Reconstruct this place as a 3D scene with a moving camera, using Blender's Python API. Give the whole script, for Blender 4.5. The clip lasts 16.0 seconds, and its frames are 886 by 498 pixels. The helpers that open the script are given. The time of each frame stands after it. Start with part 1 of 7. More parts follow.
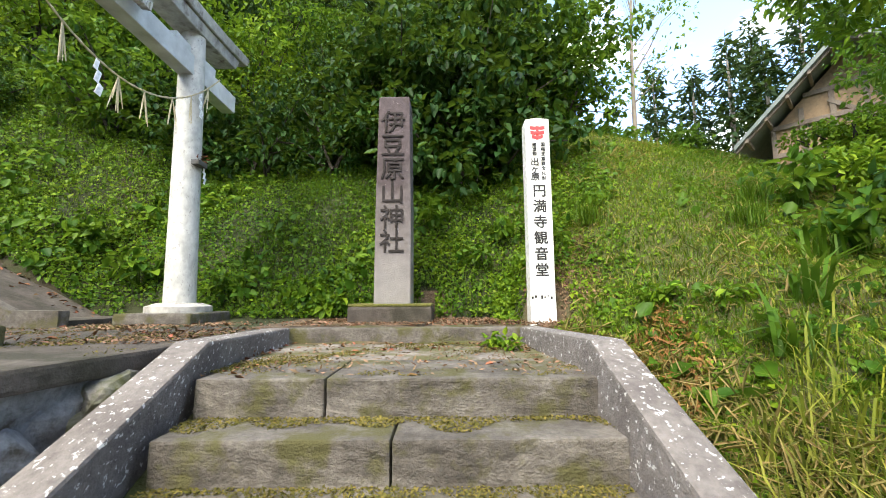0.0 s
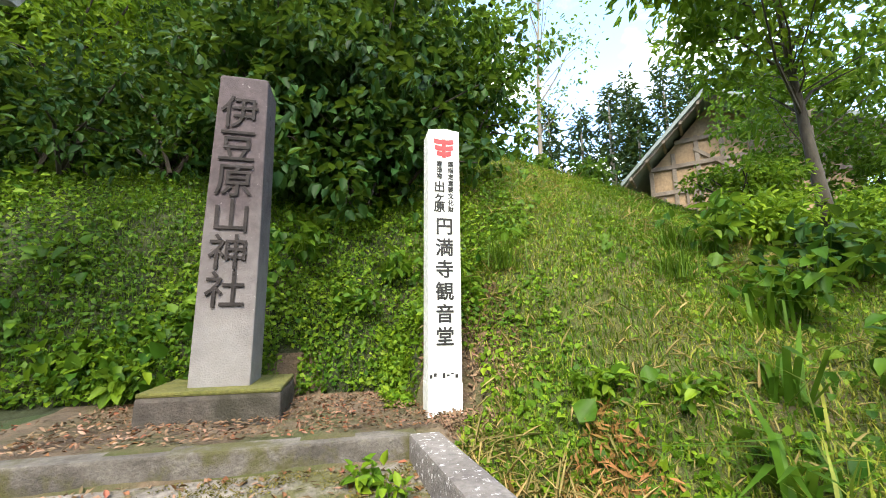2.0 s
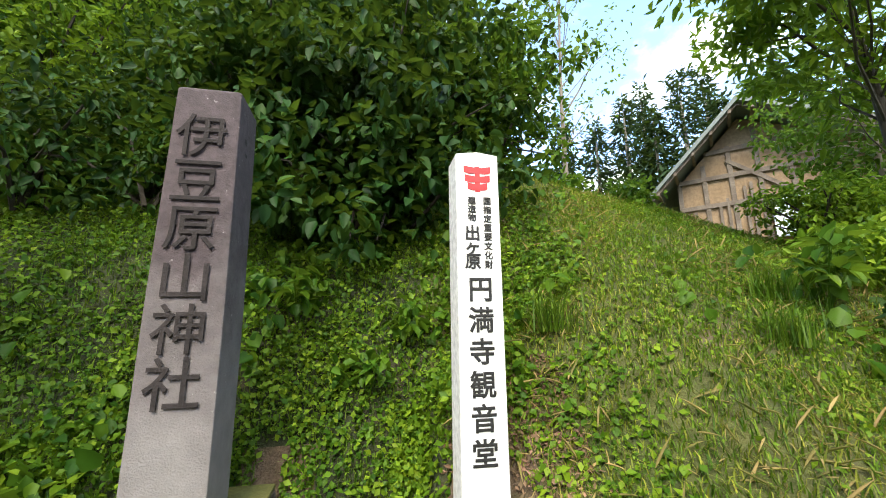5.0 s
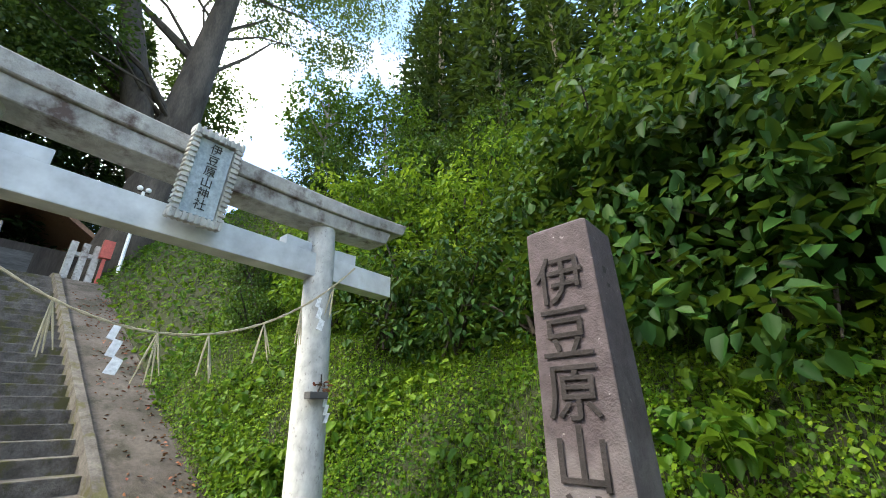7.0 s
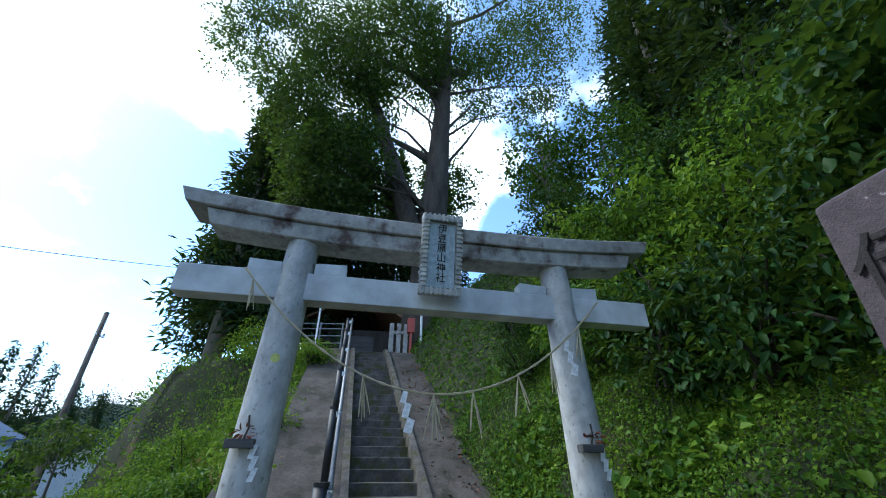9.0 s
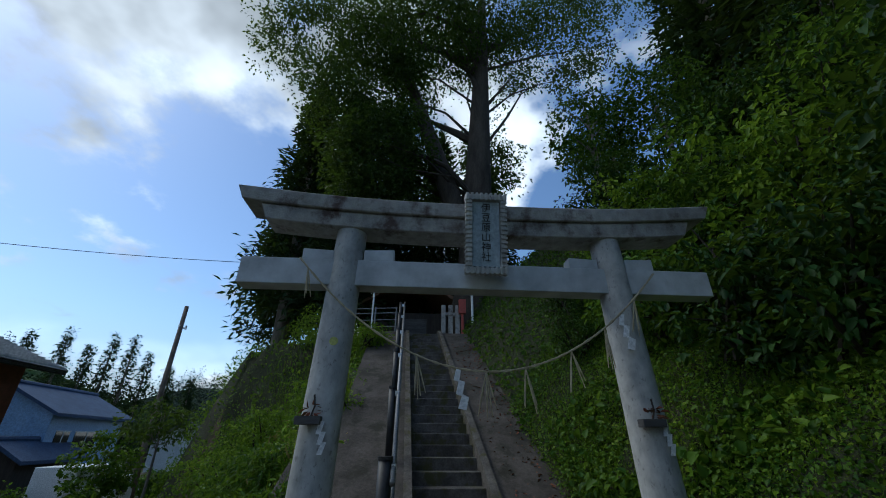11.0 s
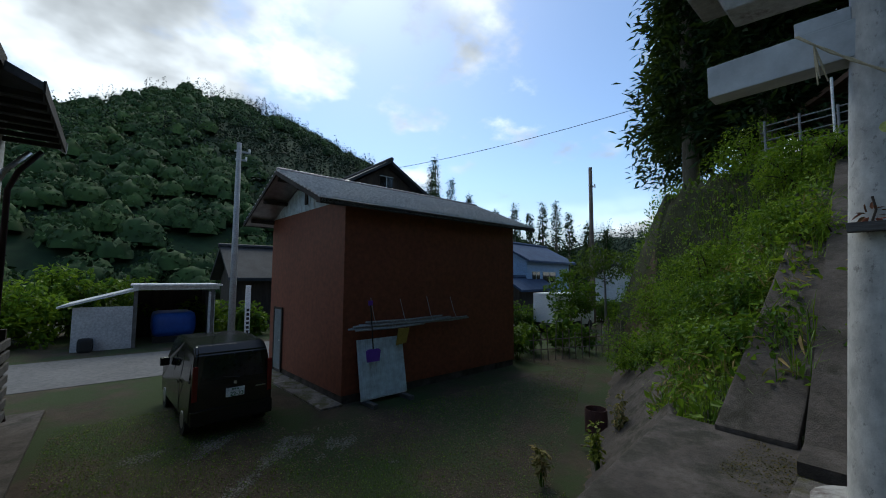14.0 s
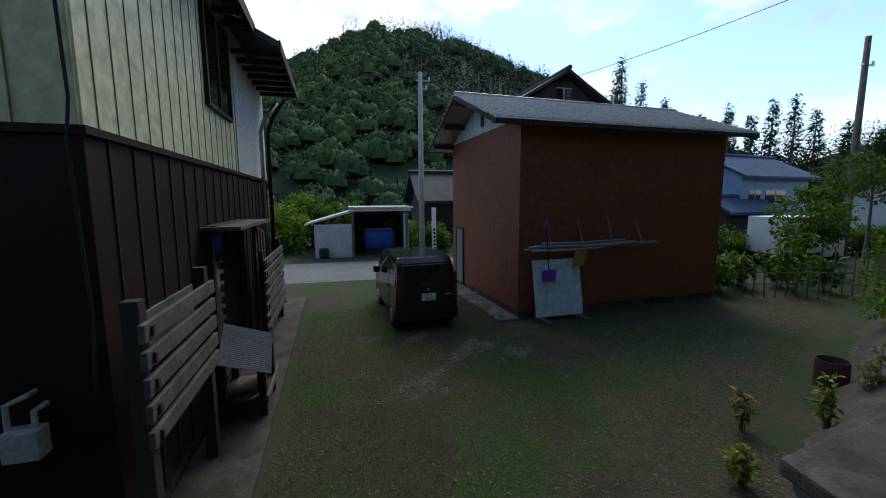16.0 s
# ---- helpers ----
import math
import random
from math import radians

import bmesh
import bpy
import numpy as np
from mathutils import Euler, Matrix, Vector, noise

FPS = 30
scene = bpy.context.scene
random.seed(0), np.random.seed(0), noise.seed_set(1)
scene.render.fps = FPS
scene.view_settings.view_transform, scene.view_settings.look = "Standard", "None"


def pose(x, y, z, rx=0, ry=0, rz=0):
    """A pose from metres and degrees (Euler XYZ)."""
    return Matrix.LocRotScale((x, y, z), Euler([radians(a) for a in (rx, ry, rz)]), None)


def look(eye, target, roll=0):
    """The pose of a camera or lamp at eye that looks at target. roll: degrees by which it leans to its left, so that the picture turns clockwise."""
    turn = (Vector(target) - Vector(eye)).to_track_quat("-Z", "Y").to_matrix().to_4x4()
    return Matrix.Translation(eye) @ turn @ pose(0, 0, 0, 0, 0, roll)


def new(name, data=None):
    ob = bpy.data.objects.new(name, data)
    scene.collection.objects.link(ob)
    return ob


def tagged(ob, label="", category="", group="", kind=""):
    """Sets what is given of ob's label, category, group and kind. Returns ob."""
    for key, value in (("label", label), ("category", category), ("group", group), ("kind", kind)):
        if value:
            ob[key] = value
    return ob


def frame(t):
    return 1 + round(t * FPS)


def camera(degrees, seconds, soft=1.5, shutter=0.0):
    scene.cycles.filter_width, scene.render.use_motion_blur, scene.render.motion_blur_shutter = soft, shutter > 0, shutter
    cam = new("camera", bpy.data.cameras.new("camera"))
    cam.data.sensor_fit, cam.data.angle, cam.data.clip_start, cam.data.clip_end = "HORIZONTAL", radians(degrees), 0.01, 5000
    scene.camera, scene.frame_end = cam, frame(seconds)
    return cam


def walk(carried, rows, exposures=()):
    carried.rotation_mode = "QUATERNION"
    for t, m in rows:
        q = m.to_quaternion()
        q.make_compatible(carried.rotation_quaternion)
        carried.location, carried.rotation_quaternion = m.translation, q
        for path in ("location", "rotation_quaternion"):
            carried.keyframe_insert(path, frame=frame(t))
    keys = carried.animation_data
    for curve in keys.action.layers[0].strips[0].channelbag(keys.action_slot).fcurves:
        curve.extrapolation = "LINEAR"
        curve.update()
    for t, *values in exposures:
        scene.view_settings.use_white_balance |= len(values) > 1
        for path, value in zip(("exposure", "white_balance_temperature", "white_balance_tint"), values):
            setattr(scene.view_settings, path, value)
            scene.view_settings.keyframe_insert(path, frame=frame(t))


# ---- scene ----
cam = camera(96.9, 16.0, soft=1.0)
PATH = [
    (0.0, (-0.000, -0.002, 1.445), (0.024, 3.967, 1.945), -0.28),
    (0.5, (0.030, 0.272, 1.506), (0.356, 4.225, 2.025), -0.40),
    (1.0, (0.039, 0.530, 1.648), (0.688, 4.442, 2.173), -0.22),
    (1.5, (0.182, 0.811, 1.761), (1.034, 4.672, 2.371), -0.31),
    (2.0, (0.278, 1.069, 1.868), (1.253, 4.893, 2.520), -0.36),
    (2.5, (0.356, 1.262, 1.993), (1.427, 5.053, 2.687), -0.36),
    (3.0, (0.417, 1.453, 2.193), (1.656, 5.194, 2.879), -0.46),
    (5.5, (0.340, 1.937, 2.374), (0.823, 5.812, 3.239), -0.65),
    (6.0, (0.330, 2.076, 2.519), (-0.101, 5.926, 3.519), -0.81),
    (6.5, (0.280, 2.201, 2.607), (-1.226, 5.685, 3.869), -1.10),
    (7.0, (0.258, 2.288, 2.750), (-2.115, 5.104, 4.311), -1.00),
    (7.5, (0.271, 2.336, 2.793), (-2.657, 4.397, 4.577), -0.50),
    (8.0, (0.296, 2.404, 2.810), (-2.941, 3.803, 4.699), -0.07),
    (8.5, (0.295, 2.464, 2.808), (-3.085, 3.402, 4.730), 0.24),
    (9.0, (0.282, 2.501, 2.808), (-3.166, 3.152, 4.728), 0.32),
    (11.5, (0.286, 2.522, 2.787), (-3.351, 2.586, 4.452), 0.50),
    (12.0, (0.275, 2.452, 2.759), (-3.422, 2.287, 4.278), 0.54),
    (12.5, (0.282, 2.319, 2.714), (-3.441, 1.570, 3.972), 0.53),
    (13.0, (0.341, 2.152, 2.666), (-3.210, 0.562, 3.597), 0.55),
    (13.5, (0.420, 2.039, 2.641), (-2.695, -0.398, 3.240), 0.55),
    (14.0, (0.500, 1.956, 2.627), (-2.030, -1.129, 2.917), 0.33),
    (14.5, (0.548, 1.918, 2.607), (-1.402, -1.575, 2.625), 0.04),
    (15.0, (0.556, 1.904, 2.595), (-0.933, -1.803, 2.384), -0.12),
    (15.5, (0.542, 1.899, 2.596), (-0.636, -1.905, 2.215), -0.20),
    (16.0, (0.538, 1.913, 2.593), (-0.460, -1.929, 2.097), -0.27),
]
# the film camera opens up for the shaded bank and closes down for the open sky
EXPOSURES = [(0.0, 1.05, 6900, 8), (1.5, 1.2, 6900, 8), (3.0, 1.0, 6800, 8), (5.5, 0.85, 6900, 8), (7.0, 1.05, 6900, 7), (8.2, 0.85, 6400, 5), (8.7, 0.35, 5900, 5), (9.2, -0.55, 5300, 5), (11.4, -1.7, 5700, 4), (13.0, -1.6, 5900, 4), (14.0, -1.5, 6000, 5), (16.0, -1.1, 6000, 5)]
walk(cam, [(t, look(eye, target, roll)) for t, eye, target, roll in PATH], EXPOSURES)

# ---- world, sun and sky ----
SUN_EL, SUN_AZ = radians(48), radians(205)   # azimuth clockwise from +y
world = bpy.data.worlds.new("sky")
scene.world = world
world.use_nodes = True
wn, wl = world.node_tree.nodes, world.node_tree.links
wn.clear()
w_out = wn.new("ShaderNodeOutputWorld")
w_bg = wn.new("ShaderNodeBackground")
sky = wn.new("ShaderNodeTexSky")
sky.sky_type = "NISHITA"
sky.sun_disc = False
sky.sun_elevation, sky.sun_rotation = SUN_EL, SUN_AZ
sky.air_density, sky.dust_density, sky.ozone_density = 1.0, 0.5, 2.5
w_co = wn.new("ShaderNodeTexCoord")


def w_math(op, a, b):
    x = wn.new("ShaderNodeMath")
    x.operation = op
    for k, v in enumerate((a, b)):
        if isinstance(v, (int, float)):
            x.inputs[k].default_value = v
        else:
            wl.new(v, x.inputs[k])
    return x.outputs["Value"]


def w_range(src, lo, hi, t0, t1):
    x = wn.new("ShaderNodeMapRange")
    x.interpolation_type = "SMOOTHSTEP"
    for k, v in zip(("From Min", "From Max", "To Min", "To Max"), (lo, hi, t0, t1)):
        x.inputs[k].default_value = v
    wl.new(src, x.inputs["Value"])
    return x.outputs["Result"]


def w_noise(vec, scale, detail, rough):
    x = wn.new("ShaderNodeTexNoise")
    x.inputs["Scale"].default_value, x.inputs["Detail"].default_value, x.inputs["Roughness"].default_value = scale, detail, rough
    wl.new(vec, x.inputs["Vector"])
    return x.outputs["Fac"]


# a broken layer of cloud, seen in perspective, thicker towards the sun
w_xyz = wn.new("ShaderNodeSeparateXYZ")
wl.new(w_co.outputs["Generated"], w_xyz.inputs["Vector"])
w_up = w_math("ADD", w_math("MAXIMUM", w_xyz.outputs["Z"], 0.0), 0.3)
w_plane = wn.new("ShaderNodeCombineXYZ")
wl.new(w_math("DIVIDE", w_xyz.outputs["X"], w_up), w_plane.inputs["X"])
wl.new(w_math("DIVIDE", w_xyz.outputs["Y"], w_up), w_plane.inputs["Y"])
w_plane.inputs["Z"].default_value = 3.7
w_thick = w_math("ADD", w_noise(w_plane.outputs["Vector"], 1.25, 11.0, 0.56), w_math("MULTIPLY", w_xyz.outputs["Y"], -0.11))
w_cover = w_range(w_thick, 0.495, 0.585, 0.0, 1.0)
w_haze = w_range(w_xyz.outputs["Z"], 0.0, 0.26, 0.7, 0.0)
w_lit = w_range(w_noise(w_plane.outputs["Vector"], 2.1, 5.0, 0.5), 0.36, 0.6, 26.0, 10.0)
w_col = wn.new("ShaderNodeVectorMath")
w_col.operation = "SCALE"
w_col.inputs[0].default_value = (0.95, 0.975, 1.0)
wl.new(w_lit, w_col.inputs["Scale"])
w_air = wn.new("ShaderNodeVectorMath")
w_air.operation = "SCALE"
w_air.inputs["Scale"].default_value = 2.9
wl.new(sky.outputs["Color"], w_air.inputs[0])
w_cloud = wn.new("ShaderNodeMix")
w_cloud.data_type = "RGBA"
wl.new(w_math("MAXIMUM", w_cover, w_haze), w_cloud.inputs["Factor"])
wl.new(w_air.outputs["Vector"], w_cloud.inputs["A"])
wl.new(w_col.outputs["Vector"], w_cloud.inputs["B"])
wl.new(w_cloud.outputs["Result"], w_bg.inputs["Color"])
w_bg.inputs["Strength"].default_value = 0.15
wl.new(w_bg.outputs["Background"], w_out.inputs["Surface"])

sun = new("sun", bpy.data.lights.new("sun", "SUN"))
sun.data.energy, sun.data.angle, sun.data.color = 3.6, radians(28), (1.0, 0.93, 0.8)
sun_dir = Vector((math.sin(SUN_AZ) * math.cos(SUN_EL), math.cos(SUN_AZ) * math.cos(SUN_EL), math.sin(SUN_EL)))
sun.matrix_world = look(sun_dir * 60, (0, 0, 0))


# ---- materials ----
def material(name, a, b, scale=6.0, rough=0.8, bump=0.3, bump_scale=40.0, metal=0.0, spots=None, spot_scale=3.0, spot_lo=0.55, spot_hi=0.65,
             stretch=(1, 1, 1), vary=0.0, thin=0.0, island=False, gloss=0.5, spot_rough=None, wash=None):
    """Two colours mixed by broad noise, a finer mottling, an optional stain colour, and fine relief. thin: share of light let through."""
    m = bpy.data.materials.new(name)
    m.use_nodes = True
    n, l = m.node_tree.nodes, m.node_tree.links
    n.clear()
    out, pr = n.new("ShaderNodeOutputMaterial"), n.new("ShaderNodeBsdfPrincipled")
    co, mp = n.new("ShaderNodeTexCoord"), n.new("ShaderNodeMapping")
    mp.inputs["Scale"].default_value = stretch
    l.new(co.outputs["Object"], mp.inputs["Vector"])

    def nz(s, detail=5.0, r=0.6):
        x = n.new("ShaderNodeTexNoise")
        x.inputs["Scale"].default_value, x.inputs["Detail"].default_value, x.inputs["Roughness"].default_value = s, detail, r
        l.new(mp.outputs["Vector"], x.inputs["Vector"])
        return x

    def rng(src, lo, hi, t0=0.0, t1=1.0):
        x = n.new("ShaderNodeMapRange")
        for k, v in zip(("From Min", "From Max", "To Min", "To Max"), (lo, hi, t0, t1)):
            x.inputs[k].default_value = v
        l.new(src, x.inputs["Value"])
        return x.outputs["Result"]

    def mix(f, c1, c2, mode="MIX"):
        x = n.new("ShaderNodeMix")
        x.data_type, x.blend_type = "RGBA", mode
        for sock, v in (("Factor", f), ("A", c1), ("B", c2)):
            if isinstance(v, (tuple, list)):
                x.inputs[sock].default_value = (*v, 1)
            elif isinstance(v, float):
                x.inputs[sock].default_value = v
            else:
                l.new(v, x.inputs[sock])
        return x.outputs["Result"]
    big = nz(scale)
    col = mix(rng(big.outputs["Fac"], 0.35, 0.65), tuple(a), tuple(b))
    fine = nz(scale * 9, 4.0)
    val = n.new("ShaderNodeCombineColor")
    fv = rng(fine.outputs["Fac"], 0.3, 0.7, 0.72, 1.22)
    for k in ("Red", "Green", "Blue"):
        l.new(fv, val.inputs[k])
    col = mix(1.0, col, val.outputs["Color"], "MULTIPLY")
    rg = None
    if spots:
        sp = nz(spot_scale, 7.0, 0.65)
        fac = rng(sp.outputs["Fac"], spot_lo, spot_hi)
        col = mix(fac, col, tuple(spots))
        if spot_rough is not None:
            rg = rng(fac, 0.0, 1.0, rough, spot_rough)
    if wash:
        # a pale bloom below a ragged line: (colour, full below this height, none above this one)
        sep, wn2, add = n.new("ShaderNodeSeparateXYZ"), nz(2.3, 6.0, 0.65), n.new("ShaderNodeMath")
        l.new(co.outputs["Object"], sep.inputs["Vector"])
        add.operation = "MULTIPLY_ADD"
        l.new(wn2.outputs["Fac"], add.inputs[0])
        add.inputs[1].default_value = 2.6
        l.new(sep.outputs["Z"], add.inputs[2])
        col = mix(rng(add.outputs["Value"], wash[1] + 1.3, wash[2] + 1.3, 0.68, 0.0), col, tuple(wash[0]))
    if vary:
        src = None
        if island:
            g = n.new("ShaderNodeNewGeometry")
            src = g.outputs["Random Per Island"]
        else:
            g = n.new("ShaderNodeObjectInfo")
            src = g.outputs["Random"]
        hs = n.new("ShaderNodeHueSaturation")
        l.new(rng(src, 0, 1, 1 - vary, 1 + vary), hs.inputs["Value"])
        l.new(rng(src, 0, 1, 0.5 + vary * 0.05, 0.5 - vary * 0.05), hs.inputs["Hue"])
        l.new(col, hs.inputs["Color"])
        col = hs.outputs["Color"]
    l.new(col, pr.inputs["Base Color"])
    pr.inputs["Roughness"].default_value, pr.inputs["Metallic"].default_value = rough, metal
    pr.inputs["Specular IOR Level"].default_value = gloss
    if rg is not None:
        l.new(rg, pr.inputs["Roughness"])
    if bump:
        bn, bp = nz(bump_scale, 6.0), n.new("ShaderNodeBump")
        bp.inputs["Strength"].default_value, bp.inputs["Distance"].default_value = bump, 0.02
        l.new(bn.outputs["Fac"], bp.inputs["Height"])
        l.new(bp.outputs["Normal"], pr.inputs["Normal"])
    surf = pr.outputs["BSDF"]
    if thin:
        tr, mx = n.new("ShaderNodeBsdfTranslucent"), n.new("ShaderNodeMixShader")
        tcol = mix(0.5, col, (0.22, 0.34, 0.03))
        l.new(tcol, tr.inputs["Color"])
        mx.inputs["Fac"].default_value = thin
        l.new(surf, mx.inputs[1])
        l.new(tr.outputs["BSDF"], mx.inputs[2])
        surf = mx.outputs["Shader"]
    l.new(surf, out.inputs["Surface"])
    return m


def leaf_material(name, a, b, vary=0.45, thin=0.35, rough=0.5):
    return material(name, a, b, scale=0.7, rough=rough, bump=0, vary=vary, thin=thin, island=True, gloss=0.18)


CONCRETE = material("mossy_concrete", (0.13, 0.112, 0.095), (0.27, 0.24, 0.215), 3.4, 0.95, 0.9, 50, spots=(0.09, 0.085, 0.03), spot_scale=2.6, spot_lo=0.47, spot_hi=0.58)
STEP = material("worn_step_concrete", (0.065, 0.056, 0.048), (0.16, 0.143, 0.126), 4.5, 0.95, 0.7, 75, spots=(0.075, 0.07, 0.025), spot_scale=3.1, spot_lo=0.5, spot_hi=0.6)
LICHEN = material("lichened_kerb_concrete", (0.12, 0.105, 0.1), (0.2, 0.18, 0.17), 3.0, 0.92, 0.6, 70, spots=(0.55, 0.54, 0.53), spot_scale=34, spot_lo=0.59, spot_hi=0.625)
OLDCON = material("old_stained_concrete", (0.12, 0.112, 0.105), (0.25, 0.235, 0.22), 2.0, 0.95, 0.9, 35, spots=(0.07, 0.075, 0.025), spot_scale=1.9, spot_lo=0.5, spot_hi=0.6)
ROCK = material("blue_grey_rock", (0.1, 0.105, 0.115), (0.24, 0.25, 0.26), 3.0, 0.85, 1.0, 25, spots=(0.05, 0.045, 0.035), spot_scale=4.0, spot_lo=0.5, spot_hi=0.6)
MOSS = material("moss", (0.09, 0.1, 0.02), (0.17, 0.16, 0.04), 5, 1.0, 1.0, 120)
STONE = material("inscribed_stone", (0.048, 0.036, 0.04), (0.085, 0.064, 0.07), 2.6, 0.85, 0.4, 90, spots=(0.3, 0.275, 0.27), spot_scale=26, spot_lo=0.66, spot_hi=0.7, wash=((0.34, 0.325, 0.315), -0.1, 1.7))
TORII = material("weathered_grey_paint", (0.4, 0.4, 0.385), (0.52, 0.515, 0.49), 1.5, 0.6, 0.15, 90, spots=(0.2, 0.19, 0.18), spot_scale=34, spot_lo=0.58, spot_hi=0.7, stretch=(1, 1, 0.6))
TORII_BEAM = material("weathered_beam_concrete", (0.3, 0.29, 0.27), (0.42, 0.41, 0.385), 1.4, 0.85, 0.4, 70, spots=(0.1, 0.07, 0.06), spot_scale=4.5, spot_lo=0.52, spot_hi=0.66)
TORII_FRESH = material("fresh_grey_paint", (0.5, 0.52, 0.53), (0.56, 0.58, 0.58), 0.5, 0.55, 0.1, 60, spots=(0.4, 0.4, 0.38), spot_scale=2.0, spot_lo=0.6, spot_hi=0.75)
WHITE = material("white_post_paint", (0.8, 0.8, 0.79), (0.84, 0.84, 0.83), 3, 0.5, 0.05, 40, spots=(0.6, 0.58, 0.55), spot_scale=4, spot_lo=0.7, spot_hi=0.85)
INK = material("black_lettering", (0.012, 0.012, 0.012), (0.02, 0.02, 0.02), 8, 0.6, 0)
RED = material("red_emblem_paint", (0.5, 0.03, 0.035), (0.58, 0.045, 0.05), 8, 0.55, 0)
CUT_SHADE = material("cut_shade_stone", (0.014, 0.011, 0.011), (0.035, 0.028, 0.028), 8, 0.95, 0.4, 80)
DIRT = material("earth", (0.085, 0.058, 0.038), (0.16, 0.115, 0.075), 4.0, 1.0, 1.0, 60, spots=(0.06, 0.065, 0.02), spot_scale=1.1, spot_lo=0.48, spot_hi=0.6)
BANK = material("mossy_bank_earth", (0.022, 0.03, 0.01), (0.038, 0.045, 0.015), 1.3, 1.0, 1.0, 70, spots=(0.05, 0.036, 0.024), spot_scale=1.2, spot_lo=0.55, spot_hi=0.68)
MEADOW = material("mown_meadow_soil", (0.05, 0.068, 0.014), (0.085, 0.088, 0.024), 1.6, 1.0, 1.0, 70, spots=(0.11, 0.08, 0.048), spot_scale=1.3, spot_lo=0.54, spot_hi=0.68)
YARD = material("yard_gravel", (0.042, 0.029, 0.017), (0.076, 0.056, 0.036), 0.9, 1.0, 1.0, 60, spots=(0.032, 0.052, 0.01), spot_scale=0.5, spot_lo=0.42, spot_hi=0.56)
ASPHALT = material("asphalt", (0.11, 0.11, 0.112), (0.145, 0.145, 0.145), 0.8, 0.85, 0.4, 120)
PAVED = material("ramp_concrete", (0.05, 0.041, 0.034), (0.1, 0.085, 0.073), 2.2, 0.95, 0.6, 60, spots=(0.032, 0.029, 0.019), spot_scale=2.0, spot_lo=0.5, spot_hi=0.62)
SHED = material("rust_red_metal_cladding", (0.19, 0.054, 0.026), (0.225, 0.066, 0.032), 0.8, 0.6, 0.05, 30)
ROOF = material("ribbed_metal_roof", (0.3, 0.28, 0.28), (0.36, 0.34, 0.335), 0.6, 0.34, 0.03, 12, metal=0.6)
# near-white so the sky's gleam on the rib caps is in the colour
ROOFRIB = material("sky_gleam_roof_rib", (0.72, 0.71, 0.7), (0.78, 0.77, 0.76), 1.5, 0.45, 0.05, 30)
# cream darkened to paint the shadow line in the cladding joints
SEAM = material("cream_joint_shade", (0.2, 0.185, 0.115), (0.26, 0.24, 0.15), 1.5, 0.7, 0.05, 30)
PALE = material("pale_blue_cladding", (0.56, 0.64, 0.66), (0.6, 0.68, 0.7), 0.6, 0.55, 0.02, 30)
CREAM = material("cream_cladding", (0.62, 0.59, 0.38), (0.67, 0.64, 0.42), 0.8, 0.55, 0.05, 30)
BROWN = material("dark_brown_cladding", (0.018, 0.0085, 0.008), (0.03, 0.015, 0.0135), 1.1, 0.6, 0.08, 30, gloss=0.2)
WALLWHITE = material("off_white_render", (0.55, 0.56, 0.55), (0.64, 0.65, 0.64), 1.2, 0.8, 0.15, 50)
DARKWOOD = material("dark_weathered_timber", (0.024, 0.018, 0.014), (0.055, 0.043, 0.034), 3, 0.85, 0.4, 30, stretch=(1, 1, 0.15))
GREYWOOD = material("grey_weathered_timber", (0.065, 0.062, 0.06), (0.125, 0.12, 0.115), 3, 0.85, 0.5, 40, stretch=(1, 0.15, 1))
BARNWOOD = material("barn_timber", (0.12, 0.095, 0.075), (0.2, 0.165, 0.135), 3, 0.9, 0.4, 30)
CLAY = material("clay_plaster", (0.22, 0.15, 0.088), (0.3, 0.21, 0.13), 1.1, 0.95, 0.4, 30)
BARK = material("tree_bark", (0.16, 0.135, 0.11), (0.27, 0.24, 0.2), 2.5, 0.95, 0.9, 14, stretch=(1, 1, 0.25))
DULLSTEEL = material("dull_galvanised_pipe", (0.2, 0.205, 0.21), (0.28, 0.285, 0.29), 4, 0.5, 0.05, 40, metal=0.5)
METAL = material("galvanised_steel", (0.5, 0.5, 0.5), (0.6, 0.6, 0.6), 3, 0.35, 0.05, 40, metal=0.9)
BLACKTUBE = material("black_pipe_sleeve", (0.02, 0.02, 0.022), (0.035, 0.035, 0.037), 3, 0.5, 0.05, 40)
POLE = material("utility_pole_concrete", (0.3, 0.3, 0.3), (0.38, 0.38, 0.37), 2, 0.8, 0.1, 50)
CARPAINT = material("black_car_paint", (0.006, 0.006, 0.007), (0.008, 0.008, 0.009), 3, 0.16, 0)
# window glass, and the painted shade of the cellar doorway
GLASS_AND_SHADE = material("dark_glass_and_doorway_shade", (0.012, 0.014, 0.016), (0.016, 0.018, 0.02), 1, 0.06, 0)
RUBBER = material("rubber", (0.015, 0.015, 0.015), (0.022, 0.022, 0.022), 6, 0.8, 0.1, 60)
ROPE = material("straw_rope", (0.4, 0.34, 0.22), (0.52, 0.45, 0.3), 30, 0.9, 0.3, 200)
PAPER = material("white_paper", (0.76, 0.76, 0.76), (0.82, 0.82, 0.82), 5, 0.7, 0)
TILE = material("dark_roof_tile", (0.03, 0.034, 0.04), (0.05, 0.055, 0.064), 1.5, 0.7, 0.2, 10, gloss=0.25)
RUSTRED = material("red_lacquer", (0.35, 0.05, 0.03), (0.42, 0.07, 0.04), 3, 0.5, 0.1, 30)

